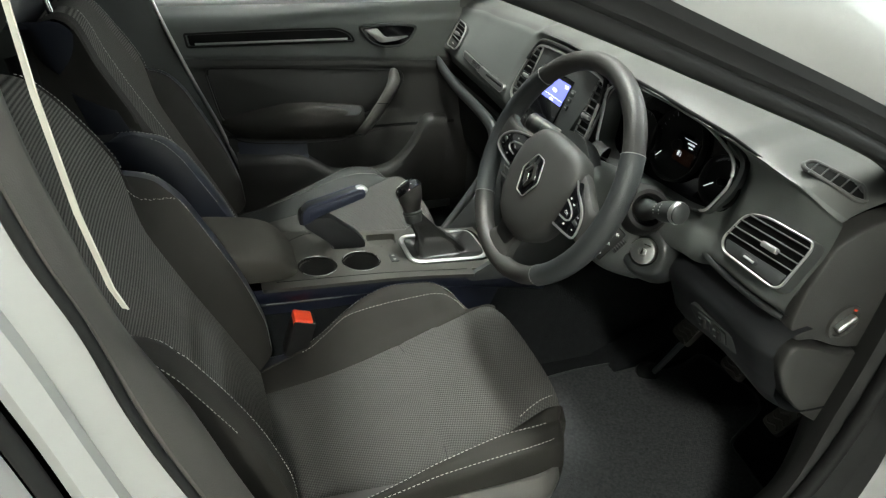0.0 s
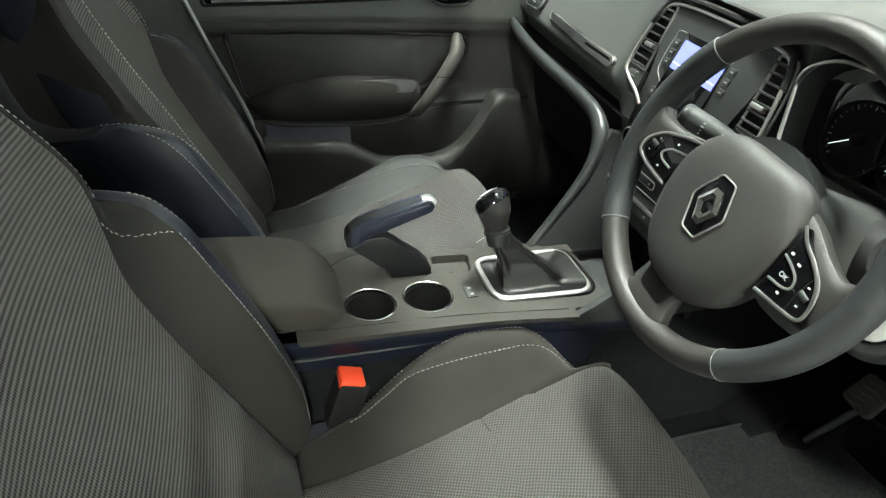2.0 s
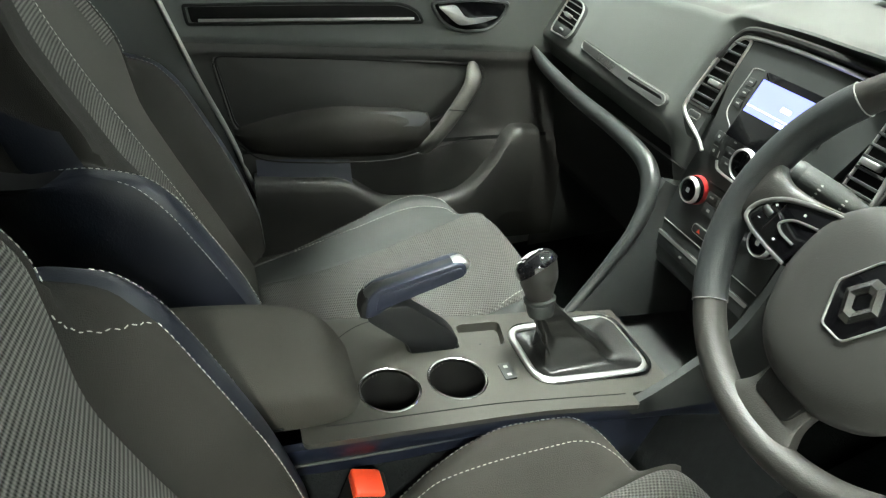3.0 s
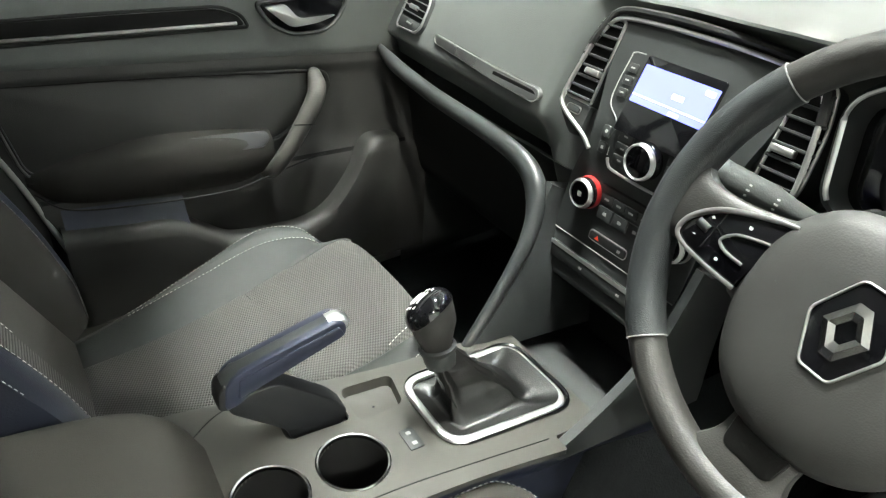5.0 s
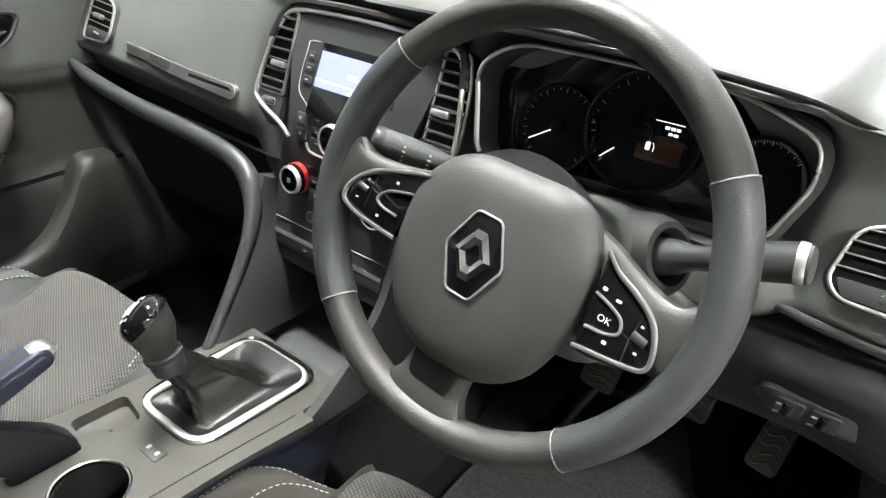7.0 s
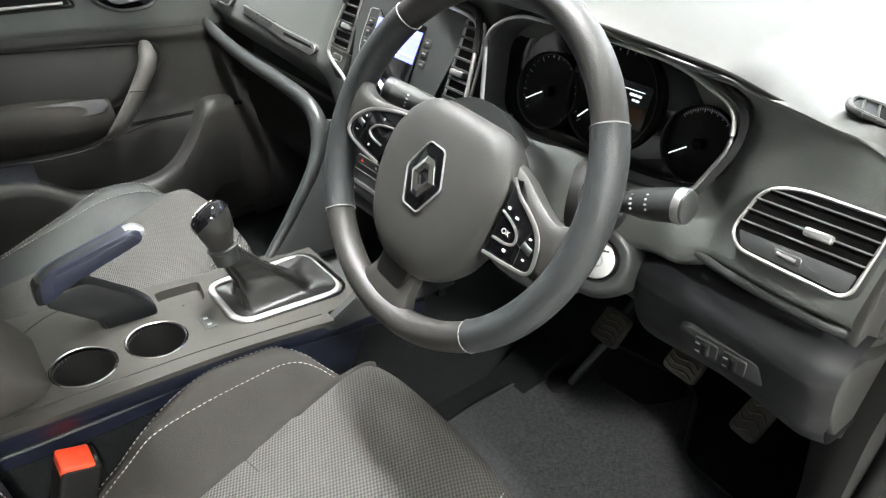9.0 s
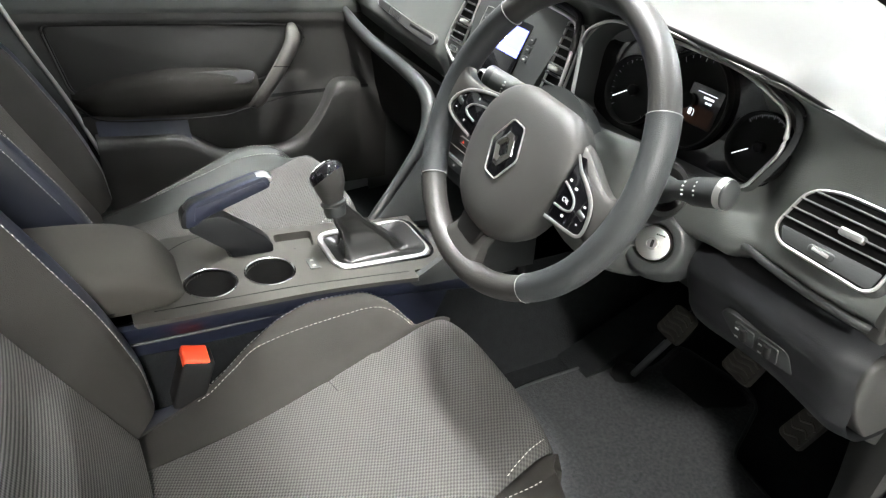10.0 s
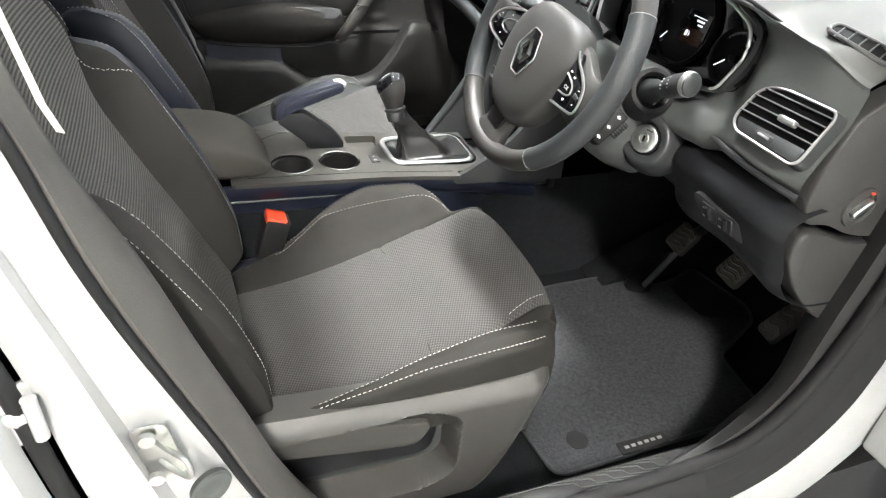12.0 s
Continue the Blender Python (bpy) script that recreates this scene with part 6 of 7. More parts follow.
def footwell():
    rows = []
    for y, z in ((-1.5, 0.205), (-0.5, 0.205), (0.0, 0.208), (0.2, 0.219), (0.45, 0.236), (0.60, 0.246), (0.68, 0.275), (0.76, 0.37), (0.82, 0.52), (0.84, 0.72), (0.84, 1.0)):
        rows.append([Vector((x, y, z)) for x in (-0.74, -0.5, -0.2, 0.0, 0.2, 0.5, 0.74)])
    solo("carpet", grid(rows), CARPET, "black car carpet over floor and bulkhead", "carpet", kind="structure")
    # tunnel wall that flares into the footwell
    for sgn in (-1, 1):
        wall = [[Vector((sgn * x, y, z)) for x, z in ((0.099, top_z(min(y, 0.1)) - 0.05), (0.106, 0.40), (0.116, 0.30), (0.150, 0.235), (0.19, matz(y) - 0.002))] for y in (-0.60, -0.3, 0.0, 0.3, 0.6, 0.8)]
        solo("tunnel_wall", grid(wall), CARPET, "black carpeted side of the centre tunnel", "carpet", kind="structure")
    o = rounded([(0.560, 0.000), (0.662, 0.012), (0.660, 0.20), (0.662, 0.36), (0.632, 0.450), (0.509, 0.464), (0.445, 0.600), (0.400, 0.620), (0.242, 0.590), (0.273, 0.505), (0.266, 0.430), (0.226, 0.412), (0.205, 0.366), (0.196, 0.243), (0.215, 0.000)], [0.03, 0.03, 0.1, 0.05, 0.012, 0.02, 0.02, 0.02, 0.03, 0.04, 0.02, 0.02, 0.03, 0.05, 0.02], 5)
    m = thing("floor_mat", (0.45, 0.2, 0.225), "charcoal tufted floor mat with bound edges on the footwell floor", "floor mat")
    bm = bmesh.new()
    vs = [bm.verts.new((q.x, q.y, matz(q.y) + 0.008)) for q in o]
    es = [bm.edges.new((a, b)) for a, b in zip(vs, vs[1:] + vs[:1])]
    bmesh.ops.triangle_fill(bm, use_beauty=True, edges=es)
    ext = bmesh.ops.extrude_face_region(bm, geom=bm.faces[:])
    bmesh.ops.translate(bm, verts=[v for v in ext["geom"] if isinstance(v, bmesh.types.BMVert)], vec=(0, 0, -0.010))
    part("tufted_surface", bm, MATTING, m, "charcoal tufted pile", angle=30)
    part("binding", sweep([Vector((q.x, q.y, matz(q.y) + 0.006)) for q in o], 0.0042, 0.0040, closed=True, n=8), GRIP, m, "dark bound edge")
    part("heel_pad", plate(rounded([(0.29, 0.49), (0.40, 0.50), (0.44, 0.585), (0.40, 0.605), (0.26, 0.582)], 0.02, 4), Matrix(((1, 0, 0, 0), (0, 1, 0, 0), (0, 0.06, 1, 0.2255), (0, 0, 0, 1))), 0.003), RUBBER, m, "black heel pad")
    part("fastener", lathe([(0.021, 0.0), (0.020, 0.003), (0.012, 0.0045), (0.0, 0.0045)], Matrix.Translation((0.605, 0.082, 0.2295)), 28), RUBBER, m, "round black mat fastener")
    lb = part("woven_label", obox(basis((0.650, 0.188, 0.2395), (0.02, 1, 0.06), (-1, 0.02, 0.0)), 0.094, 0.026, 0.003, 0.0008), RUBBER, m, "black woven label")
    for i in range(6):
        part("letter_bar", obox(basis((0.650, 0.155 + 0.0132 * i, 0.2396 + 0.0008 * i), (0.02, 1, 0.06), (-1, 0.02, 0.0)), 0.0078, 0.0056, 0.0012), GREYMARK, lb, "grey bar of unread writing")
    # pedals
    def pedal(name, at, w, h, tilt, yaw, mat, label):
        p = thing(name, at, label, "pedal", "pedals")
        mm = Matrix.Translation(at) @ Matrix.Rotation(radians(yaw), 4, "Z") @ Matrix.Rotation(radians(90 - tilt), 4, "X")
        part("pad", plate(rounded([(-w / 2, -h / 2), (w / 2, -h / 2), (w / 2 * 0.92, h / 2), (-w / 2 * 0.92, h / 2)], 0.012, 4), mm, 0.014, 0.003), mat, p, "ribbed pad")
        for j in range(5):
            y = lerp(-h * 0.36, h * 0.36, j / 4)
            ridge = curve([mm @ Vector((w * x, y + h * 0.05 * math.sin(x * 9), 0.001)) for x in (-0.42, -0.2, 0, 0.2, 0.42)], 12)
            part("rib", sweep(ridge, 0.0022, n=6), TREAD, p)
        part("arm", sweep(curve([mm @ Vector((0, 0, -0.012)), Vector(at) + Vector((0, 0.07, 0.03)), Vector(at) + Vector((0.0, 0.13, 0.16)), Vector(at) + Vector((0, 0.16, 0.30))], 14), 0.008, 0.014, n=8), HARD, p, "black steel arm")
        return p
    pedal("clutch_pedal", (0.327, 0.445, 0.425), 0.058, 0.062, 38, -6, WORN, "ribbed rubber clutch pedal")
    pedal("brake_pedal", (0.467, 0.459, 0.441), 0.062, 0.058, 38, -6, WORN, "ribbed rubber brake pedal")
    pedal("accelerator_pedal", (0.585, 0.488, 0.402), 0.046, 0.088, 42, -10, WORN, "worn metal-look accelerator pedal")
    sh = thing("steering_shaft", (0.28, 0.43, 0.26), "thin black steering shaft above the carpet", "shaft")
    part("rod", sweep([Vector((0.330, 0.450, 0.400)), Vector((0.272, 0.428, 0.245))], 0.007, n=12), DIMTRIM, sh)
    part("gaiter", lathe([(0.036, 0.0), (0.034, 0.012), (0.022, 0.018), (0.014, 0.032), (0.0, 0.032)], Matrix.Translation((0.262, 0.432, matz(0.43) - 0.004)) @ Matrix.Rotation(radians(20), 4, "Y"), 24), RUBBER, sh, "rubber floor gaiter")
    rest = thing("foot_rest", (0.20, 0.45, 0.25), "dark carpeted foot rest", "foot rest")
    part("ramp", loft([[Vector((x, 0.34, matz(0.34) + 0.004)), Vector((x, 0.62, 0.36)), Vector((x, 0.66, 0.34)), Vector((x, 0.62, 0.24))] for x in (0.150, 0.235)]), CARPET, rest)


footwell()


def buckle(x, y, z):
    b = thing("seat_belt_buckle", (x, y, z - 0.05), "black seat belt buckle with a red release button", "seat belt", "seat belt buckles")
    m = Matrix.Translation((x, y, z)) @ Matrix.Rotation(radians(-18), 4, "X")
    part("body", obox(m @ Matrix.Translation((0, 0, -0.040)), 0.042, 0.046, 0.090, 0.005), RUBBER, b, "black plastic body")
    part("release_button", obox(m @ Matrix.Translation((0, -0.004, 0.001)), 0.039, 0.038, 0.016, 0.003), RED, b, "red press button")
    part("stalk", sweep([m @ Vector((0, 0, -0.07)), Vector((x, y + 0.02, z - 0.17)), Vector((x, y + 0.03, 0.24))], 0.012, 0.005, n=8, up=(0, 1, 0)), RUBBER, b)


buckle(0.136, -0.356, 0.470)


# ---- passenger door ----
def passenger_door():
    d = thing("passenger_door", (-0.72, -0.2, 0.3), "dark trimmed passenger door, closed", "car door")

    def bump(v, a, b, soft):
        return 1 / (1 + math.exp(-(v - a) / soft)) * (1 - 1 / (1 + math.exp(-(v - b) / soft)))

    def crease(y):
        return 0.787 - 0.035 * (y + 0.54) / 0.72

    def depth(y, z):
        x = -0.700
        x += 0.012 * bump(z, crease(y), 0.90, 0.004)
        x -= 0.060 * max(0.0, (z - 0.868) / 0.067) ** 1.6
        x += 0.010 * bump(z, crease(y) - 0.030, crease(y) - 0.004, 0.004)
        inset = bump(y, -0.485 + (0.76 - z) * 0.18, 0.075, 0.006) * bump(z, 0.60, crease(y) - 0.034, 0.004)
        x -= 0.008 * inset
        x += 0.020 * bump(z, 0.10, 0.555, 0.010)
        return x
    def skin(low, high, n):
        rows = []
        for i in range(n + 1):
            row = []
            for j in range(71):
                y = -0.6
                for _ in range(4):
                    z = lerp(low(y), high(y), i / n)
                    rear = -0.585 + (0.90 - z) * 0.36 if z < 0.9 else -0.585
                    y = lerp(rear, 0.30, j / 70)
                row.append(Vector((depth(y, z), y, z)))
            rows.append(row)
        return grid(rows)
    part("trim_panel", skin(lambda y: 0.28, lambda y: crease(y) - 0.001, 80), DOORSKIN, d, "dark moulded door trim", angle=60)
    part("upper_pad", skin(lambda y: crease(y) - 0.001, lambda y: 0.935, 40), FASCIA, d, "soft grey upper door pad", angle=60)
    part("door_shell", box(-0.86, -0.735, -0.62, 0.45, 0.20, 0.93, 0.01), PAINT, d, "painted outer door skin")
    # top roll
    roll = curve([(-0.765, -0.59, 0.925), (-0.763, -0.3, 0.924), (-0.762, 0.0, 0.922), (-0.760, 0.25, 0.918)], 20)
    part("window_seal", sweep(roll, 0.018, 0.012, n=12), RUBBER, d, "black window seal")
    F = Matrix(((0, 0, 1, -0.688), (1, 0, 0, 0), (0, 1, 0, 0), (0, 0, 0, 1)))
    # decor strip
    o = rounded([(-0.522, 0.850), (-0.518, 0.822), (-0.075, 0.822), (-0.085, 0.838), (-0.118, 0.852), (-0.30, 0.853)], [0.004, 0.006, 0.006, 0.02, 0.03, 0.1], 5)
    st = part("decor_strip", plate(o, F @ Matrix.Translation((0, 0, 0.001)), 0.01, 0.002), BLACK, d, "dark decor strip")
    part("silver_line", sweep([F @ Vector((y, 0.8265, 0.0035)) for y in [lerp(-0.505, -0.09, i / 12) for i in range(13)]], 0.0038, 0.003, n=8), SILVER, st, "silver lower line")
    part("strip_edge", frame_ring([Vector((-0.295 + (q.x + 0.295) * 1.03, 0.838 + (q.y - 0.838) * 1.25)) for q in o], F, 0.003, 0.002), RUBBER, st, "dark shadow gap")
    # release handle
    o = rounded([(-0.056, 0.858), (0.050, 0.864), (0.120, 0.856), (0.100, 0.820), (0.070, 0.800), (0.010, 0.798), (-0.030, 0.818)], [0.014, 0.05, 0.015, 0.03, 0.02, 0.03, 0.02], 6)
    hd = part("release_recess", plate([Vector((0.03 + (q.x - 0.03) * 0.93, 0.832 + (q.y - 0.832) * 0.88)) for q in o], F @ Matrix.Translation((0, 0, 0.0015)), 0.006), GLOSS, d, "dark handle recess")
    part("recess_rim", frame_ring(o, F, 0.0042, 0.0050, 0.001), HARD, d, "dark grey rim")
    lever = rounded([(-0.040, 0.850), (-0.002, 0.853), (0.022, 0.826), (0.092, 0.829), (0.060, 0.818), (0.006, 0.812)], [0.006, 0.006, 0.012, 0.002, 0.012, 0.014], 5)
    part("release_lever", plate(lever, F @ Matrix.Translation((0, 0, 0.010)), 0.008, 0.002), SATIN, hd, "chrome release lever")
    # insert seam
    o = rounded([(-0.487, 0.757), (-0.2, 0.744), (0.072, 0.722), (0.078, 0.68), (-0.03, 0.60), (-0.455, 0.60)], [0.02, 0.2, 0.02, 0.03, 0.03, 0.03], 5)
    ins = part("insert", plate(o, Matrix(((0, 0, 1, -0.697), (1, 0, 0, 0), (0, 1, 0, 0), (0, 0, 0, 1))), 0.006, 0.004), DOORSKIN, d, "dark padded insert")
    part("insert_gap", sweep([Matrix.Translation((-0.6965, 0, 0)) @ Vector((0, q.x, q.y)) for q in o], 0.0022, closed=True, n=6), RUBBER, ins)
    oc = sum((Vector(q) for q in o), Vector((0, 0))) / len(o)
    part("insert_edge", sweep([Vector((-0.6955, oc.x + (q.x - oc.x) * 1.018, oc.y + (q.y - oc.y) * 1.05)) for q in o], 0.0028, closed=True, n=8), DOORSKIN, ins, "raised edge round the insert")
    # armrest
    rows = []
    for k in range(41):
        t = k / 40
        y = lerp(-0.462, -0.048, t)
        top = along(((0, 0.602), (0.25, 0.628), (0.5, 0.640), (0.8, 0.632), (1, 0.618)), t)
        bot = along(((0, 0.588), (0.08, 0.560), (0.3, 0.546), (0.8, 0.538), (1, 0.555)), t)
        out = along(((0, 0.010), (0.15, 0.048), (0.6, 0.060), (0.92, 0.052), (1, 0.035)), t)
        rows.append([Vector((-0.700 + q.y, y, q.z)) for q in curve([(0, -0.005, top + 0.004), (0, out * 0.35, top + 0.002), (0, out * 0.80, top - 0.008), (0, out, lerp(top, bot, 0.40)), (0, out * 0.92, lerp(top, bot, 0.75)), (0, out * 0.60, bot), (0, -0.005, bot - 0.004)], 20)])
    ar = part("armrest", grid(rows), CLOTH, d, "dark padded armrest")
    part("armrest_line", sweep(curve([(-0.686, -0.455, 0.575), (-0.654, -0.41, 0.552), (-0.644, -0.30, 0.541), (-0.642, -0.15, 0.536), (-0.652, -0.075, 0.545), (-0.68, 0.02, 0.552), (-0.69, 0.07, 0.556)], 40), 0.0016, n=6), RUBBER, ar, "dark seam under the armrest")
    m = basis((-0.660, -0.156, 0.6225), (0.02, 1, -0.05), (-0.62, 0.0, 0.78))
    swp = part("switch_plate", plate(rounded([(-0.102, -0.012), (-0.096, 0.013), (0.0, 0.019), (0.094, 0.017), (0.100, 0.004), (0.086, -0.013), (0.0, -0.017)], [0.006, 0.008, 0.05, 0.008, 0.008, 0.01, 0.05], 4), m @ Matrix.Translation((0, 0, 0.0015)), 0.008, 0.001), KNEE, ar, "smooth dark switch plate")
    sw = part("window_switch", obox(m @ Matrix.Translation((-0.016, 0.0, 0.0025)), 0.024, 0.012, 0.006, 0.002), BLACK, swp, "window switch")
    part("switch_mark", obox(m @ Matrix.Translation((-0.016, 0.002, 0.0058)), 0.007, 0.003, 0.001), GREYMARK, sw, "pale switch mark")
    # pull handle
    pull = curve([(-0.698, 0.052, 0.716), (-0.672, 0.046, 0.712), (-0.655, 0.036, 0.690), (-0.648, 0.010, 0.650), (-0.645, -0.018, 0.610), (-0.648, -0.046, 0.572), (-0.665, -0.060, 0.548), (-0.69, -0.066, 0.540)], 40)
    ph = part("pull_handle", sweep(pull, 0.017, 0.012, n=14, up=(1, 0, 0), taper=lambda t: 1.15 - 0.30 * t), TRIM, d, "grey diagonal pull handle")
    part("pull_joint", sweep([pull[18] + Vector((0.010, -0.020, 0.006)), pull[18] + Vector((0.013, 0.002, 0.004)), pull[18] + Vector((0.008, 0.022, 0.0))], 0.0012, n=5), RUBBER, ph)
    # pocket and loudspeaker bulge
    o = curve([(0, -0.432, 0.512), (0, -0.34, 0.503), (0, -0.245, 0.494), (0, -0.195, 0.464), (0, -0.15, 0.436), (0, -0.08, 0.428), (0, 0.0, 0.430), (0, 0.055, 0.455), (0, 0.105, 0.515), (0, 0.135, 0.570), (0, 0.160, 0.588), (0, 0.21, 0.585)], 60)
    rows = [[Vector((x, p.y, p.z + dz)) for p in o] for x, dz in ((-0.690, -0.002), (-0.660, 0.0), (-0.648, -0.004), (-0.640, -0.014), (-0.638, -0.030), (-0.642, -0.10), (-0.655, -0.22))]
    part("door_pocket", grid(rows), DOORSKIN, d, "dark moulded door pocket")
    part("pocket_inner", grid([[Vector((-0.688, y, z)) for y in (-0.45, 0.0, 0.25)] for z in (0.40, 0.56)]), RUBBER, d)
    part("blue_panel", grid([[Vector((lerp(-0.682, -0.646, u), lerp(-0.425, -0.225, v), lerp(0.540, 0.490, u) - 0.012 * v)) for u in (0, 0.5, 1)] for v in (0, 0.25, 0.5, 0.75, 1)]), BLUEGRIP, d, "blue-grey pocket top")
    # bright rear edge of the door aperture
    part("aperture_edge", sweep(curve([(-0.688, -0.600, 0.960), (-0.684, -0.575, 0.880), (-0.688, -0.52, 0.72), (-0.694, -0.47, 0.59), (-0.672, -0.425, 0.455), (-0.672, -0.38, 0.34)], 30), 0.0050, 0.004, n=8, up=(1, 0, 0)), SILVER, d, "pale painted door edge")


passenger_door()


# ---- body shell ----
def shell():
    solo("underbody", box(-0.80, 0.78, -1.7, 1.6, 0.0, 0.195), RUBBER, "plain dark underside of the car", "car body", kind="structure")
    # driver's door aperture: bands from the inside out
    c0 = curve([(0.640, -0.64, 1.27), (0.672, -0.625, 1.12), (0.692, -0.600, 1.00), (0.70, -0.576, 0.908), (0.70, -0.535, 0.80), (0.70, -0.500, 0.686), (0.70, -0.467, 0.586), (0.70, -0.431, 0.475), (0.69, -0.375, 0.345)], 50)
    c1 = curve([(0.690, -0.665, 1.28), (0.718, -0.645, 1.14), (0.742, -0.618, 1.03), (0.752, -0.592, 0.95), (0.755, -0.571, 0.85), (0.757, -0.545, 0.76), (0.757, -0.498, 0.62), (0.757, -0.453, 0.485), (0.757, -0.39, 0.36)], 50)
    c2 = curve([(0.735, -0.735, 1.29), (0.760, -0.712, 1.16), (0.785, -0.690, 1.05), (0.797, -0.660, 0.95), (0.802, -0.638, 0.86), (0.805, -0.622, 0.77), (0.806, -0.610, 0.64), (0.806, -0.590, 0.50), (0.806, -0.555, 0.36)], 50)
    mid = [a.lerp(b, 0.5) + Vector((0.009, 0.003, 0)) for a, b in zip(c0, c1)]
    back = [p + Vector((-0.05, -0.05, 0)) for p in c0]
    solo("pillar_trim", grid([back, c0, [a.lerp(b, 0.12) + Vector((0.010, 0.004, 0)) for a, b in zip(c0, c1)], mid, [a.lerp(b, 0.9) + Vector((0.006, 0.002, 0)) for a, b in zip(c0, c1)], c1]), TRIM, "dark grey plastic trim on the door pillar", "trim", kind="structure")
    solo("pillar_seal", sweep([p + Vector((0.004, -0.004, 0)) for p in c1], 0.0055, 0.005, n=10), RUBBER, "black rubber door seal on the pillar", "seal", kind="structure")
    step = [a.lerp(b, 0.10) + Vector((0.004, -0.006, 0)) for a, b in zip(c1, c2)]
    fold = [a.lerp(b, 0.45) + Vector((-0.006, -0.012, 0)) for a, b in zip(c1, c2)]
    fold2 = [a.lerp(b, 0.58) + Vector((0.012, 0.000, 0)) for a, b in zip(c1, c2)]
    solo("pillar_panel", grid([c1, step, fold, fold2, [a.lerp(b, 0.85) + Vector((0.010, 0, 0)) for a, b in zip(c1, c2)], c2]), PAINT, "white painted door pillar", "car body", kind="structure")
    solo("rear_door_seal", sweep([p + Vector((0.004, -0.012, 0)) for p in c2], 0.008, 0.008, n=12), RUBBER, "black rubber seal of the rear door", "seal", kind="structure")
    solo("rear_door_skin", grid([[p + Vector((0.008, -0.021, 0)) for p in c2], [p + Vector((0.026, -0.030, 0)) for p in c2], [p + Vector((0.040, -0.07, 0)) for p in c2], [p + Vector((0.044, -0.40, 0)) for p in c2], [p + Vector((0.02, -0.95, 0)) for p in c2]]), PAINT, "white painted rear door, closed", "car body", kind="structure")
    # sill
    ys = [lerp(-0.60, 0.36, i / 24) for i in range(25)]
    def lift(y):
        return 0.05 * max(0, (y - 0.22) / 0.14) ** 2 + 0.03 * max(0, (-0.36 - y) / 0.1)
    solo("sill_trim", grid([[Vector((x, y, z + lift(y) * (1 if x > 0.705 else 0.3))) for y in ys] for x, z in ((0.700, 0.205), (0.704, 0.265), (0.710, 0.290), (0.720, 0.306), (0.726, 0.3095), (0.740, 0.311), (0.754, 0.311), (0.760, 0.300))]), SILL, "dark plastic sill trim", "trim", kind="structure")
    scuff = thing("scuff_plate", (0.72, 0.0, 0.32), "dark ribbed scuff plate on the sill", "scuff plate")
    for i in range(7):
        a = Vector((0.724, -0.05 + 0.028 * i, 0.3105))
        part("rib", sweep([a, a + Vector((0.008, 0.040, 0.0008)), a + Vector((0.018, 0.048, 0.0010)), a + Vector((0.024, 0.090, 0.0008))], 0.0011, 0.0010, n=6), PLASTIC, scuff)
    part("edge_line", sweep(curve([(0.721, -0.36, 0.308), (0.721, 0.0, 0.308), (0.722, 0.17, 0.3085), (0.730, 0.195, 0.311), (0.748, 0.205, 0.3125)], 30), 0.0011, n=6), HARD, scuff)
    # aperture seal: along the sill, up the front, along the windscreen pillar
    seal = curve([(0.762, -0.42, 0.365), (0.766, -0.30, 0.330), (0.768, -0.1, 0.322), (0.768, 0.12, 0.324), (0.768, 0.25, 0.345), (0.768, 0.325, 0.410), (0.768, 0.372, 0.52), (0.768, 0.400, 0.66), (0.766, 0.415, 0.80), (0.757, 0.405, 0.90), (0.742, 0.335, 0.975), (0.735, 0.22, 1.036), (0.725, 0.0, 1.122), (0.712, -0.2, 1.196), (0.692, -0.40, 1.256), (0.675, -0.64, 1.29)], 110)
    solo("door_seal", sweep(seal, 0.012, 0.011, n=12), RUBBER, "black rubber seal round the door opening", "seal", kind="structure")
    kick0 = [p for p in seal if p.y > 0.0 and p.z < 0.95]
    grow = [along(((0.0, 0.08), (0.10, 0.30), (0.28, 1.0)), p.y) for p in kick0]
    wide = [along(((0.40, 0.60), (0.58, 1.0)), p.z) for p in kick0]
    grow = [g * w for g, w in zip(grow, wide)]
    solo("kick_trim", grid([[p + Vector((-0.095 * g, 0.02 * g, -0.02 * (1 - g))) for p, g in zip(kick0, grow)], [p + Vector((-0.06 * g, -0.004, 0.012 * g - 0.004 * (1 - g))) for p, g in zip(kick0, grow)], [p + Vector((-0.025 * g, -0.012 * g, 0.010 * g)) for p, g in zip(kick0, grow)], [p + Vector((-0.008, 0.0, 0.0)) for p in kick0]]), SILL, "dark plastic kick panel and hinge pillar trim", "trim", kind="structure")
    low = [p for p in seal if p.z < 0.93]
    def out(p):
        if p.z >= 0.5:
            return Vector((0, 1, 0))
        return Vector((0, 0, -1)).lerp(Vector((0, 0.9, -0.35)), along(((0.18, 0.0), (0.36, 1.0)), p.y)).normalized()
    def skirt(line, lip=()):
        first = lip or [[p + Vector((0.004, 0, 0)) for p in line], [p + Vector((0.022, 0, 0)) + out(p) * 0.010 for p in line], [p + Vector((0.034, 0, 0)) + out(p) * 0.030 for p in line]]
        return grid(first + [ [p + Vector((0.040, 0, 0)) + out(p) * 0.085 for p in line], [p + Vector((0.030, 0, 0)) + out(p) * 0.22 for p in line]])
    cut = max(i for i, p in enumerate(low) if p.y < 0.20)
    solo("sill_skirt", skirt(low[:cut + 1]), RUBBER, "black plastic outer sill", "car body", kind="structure")
    front = low[cut:]
    edge = [p + Vector((0.034, 0, 0)) + out(p) * along(((0.33, 0.070), (0.45, 0.066), (0.62, 0.026)), p.z) for p in front]
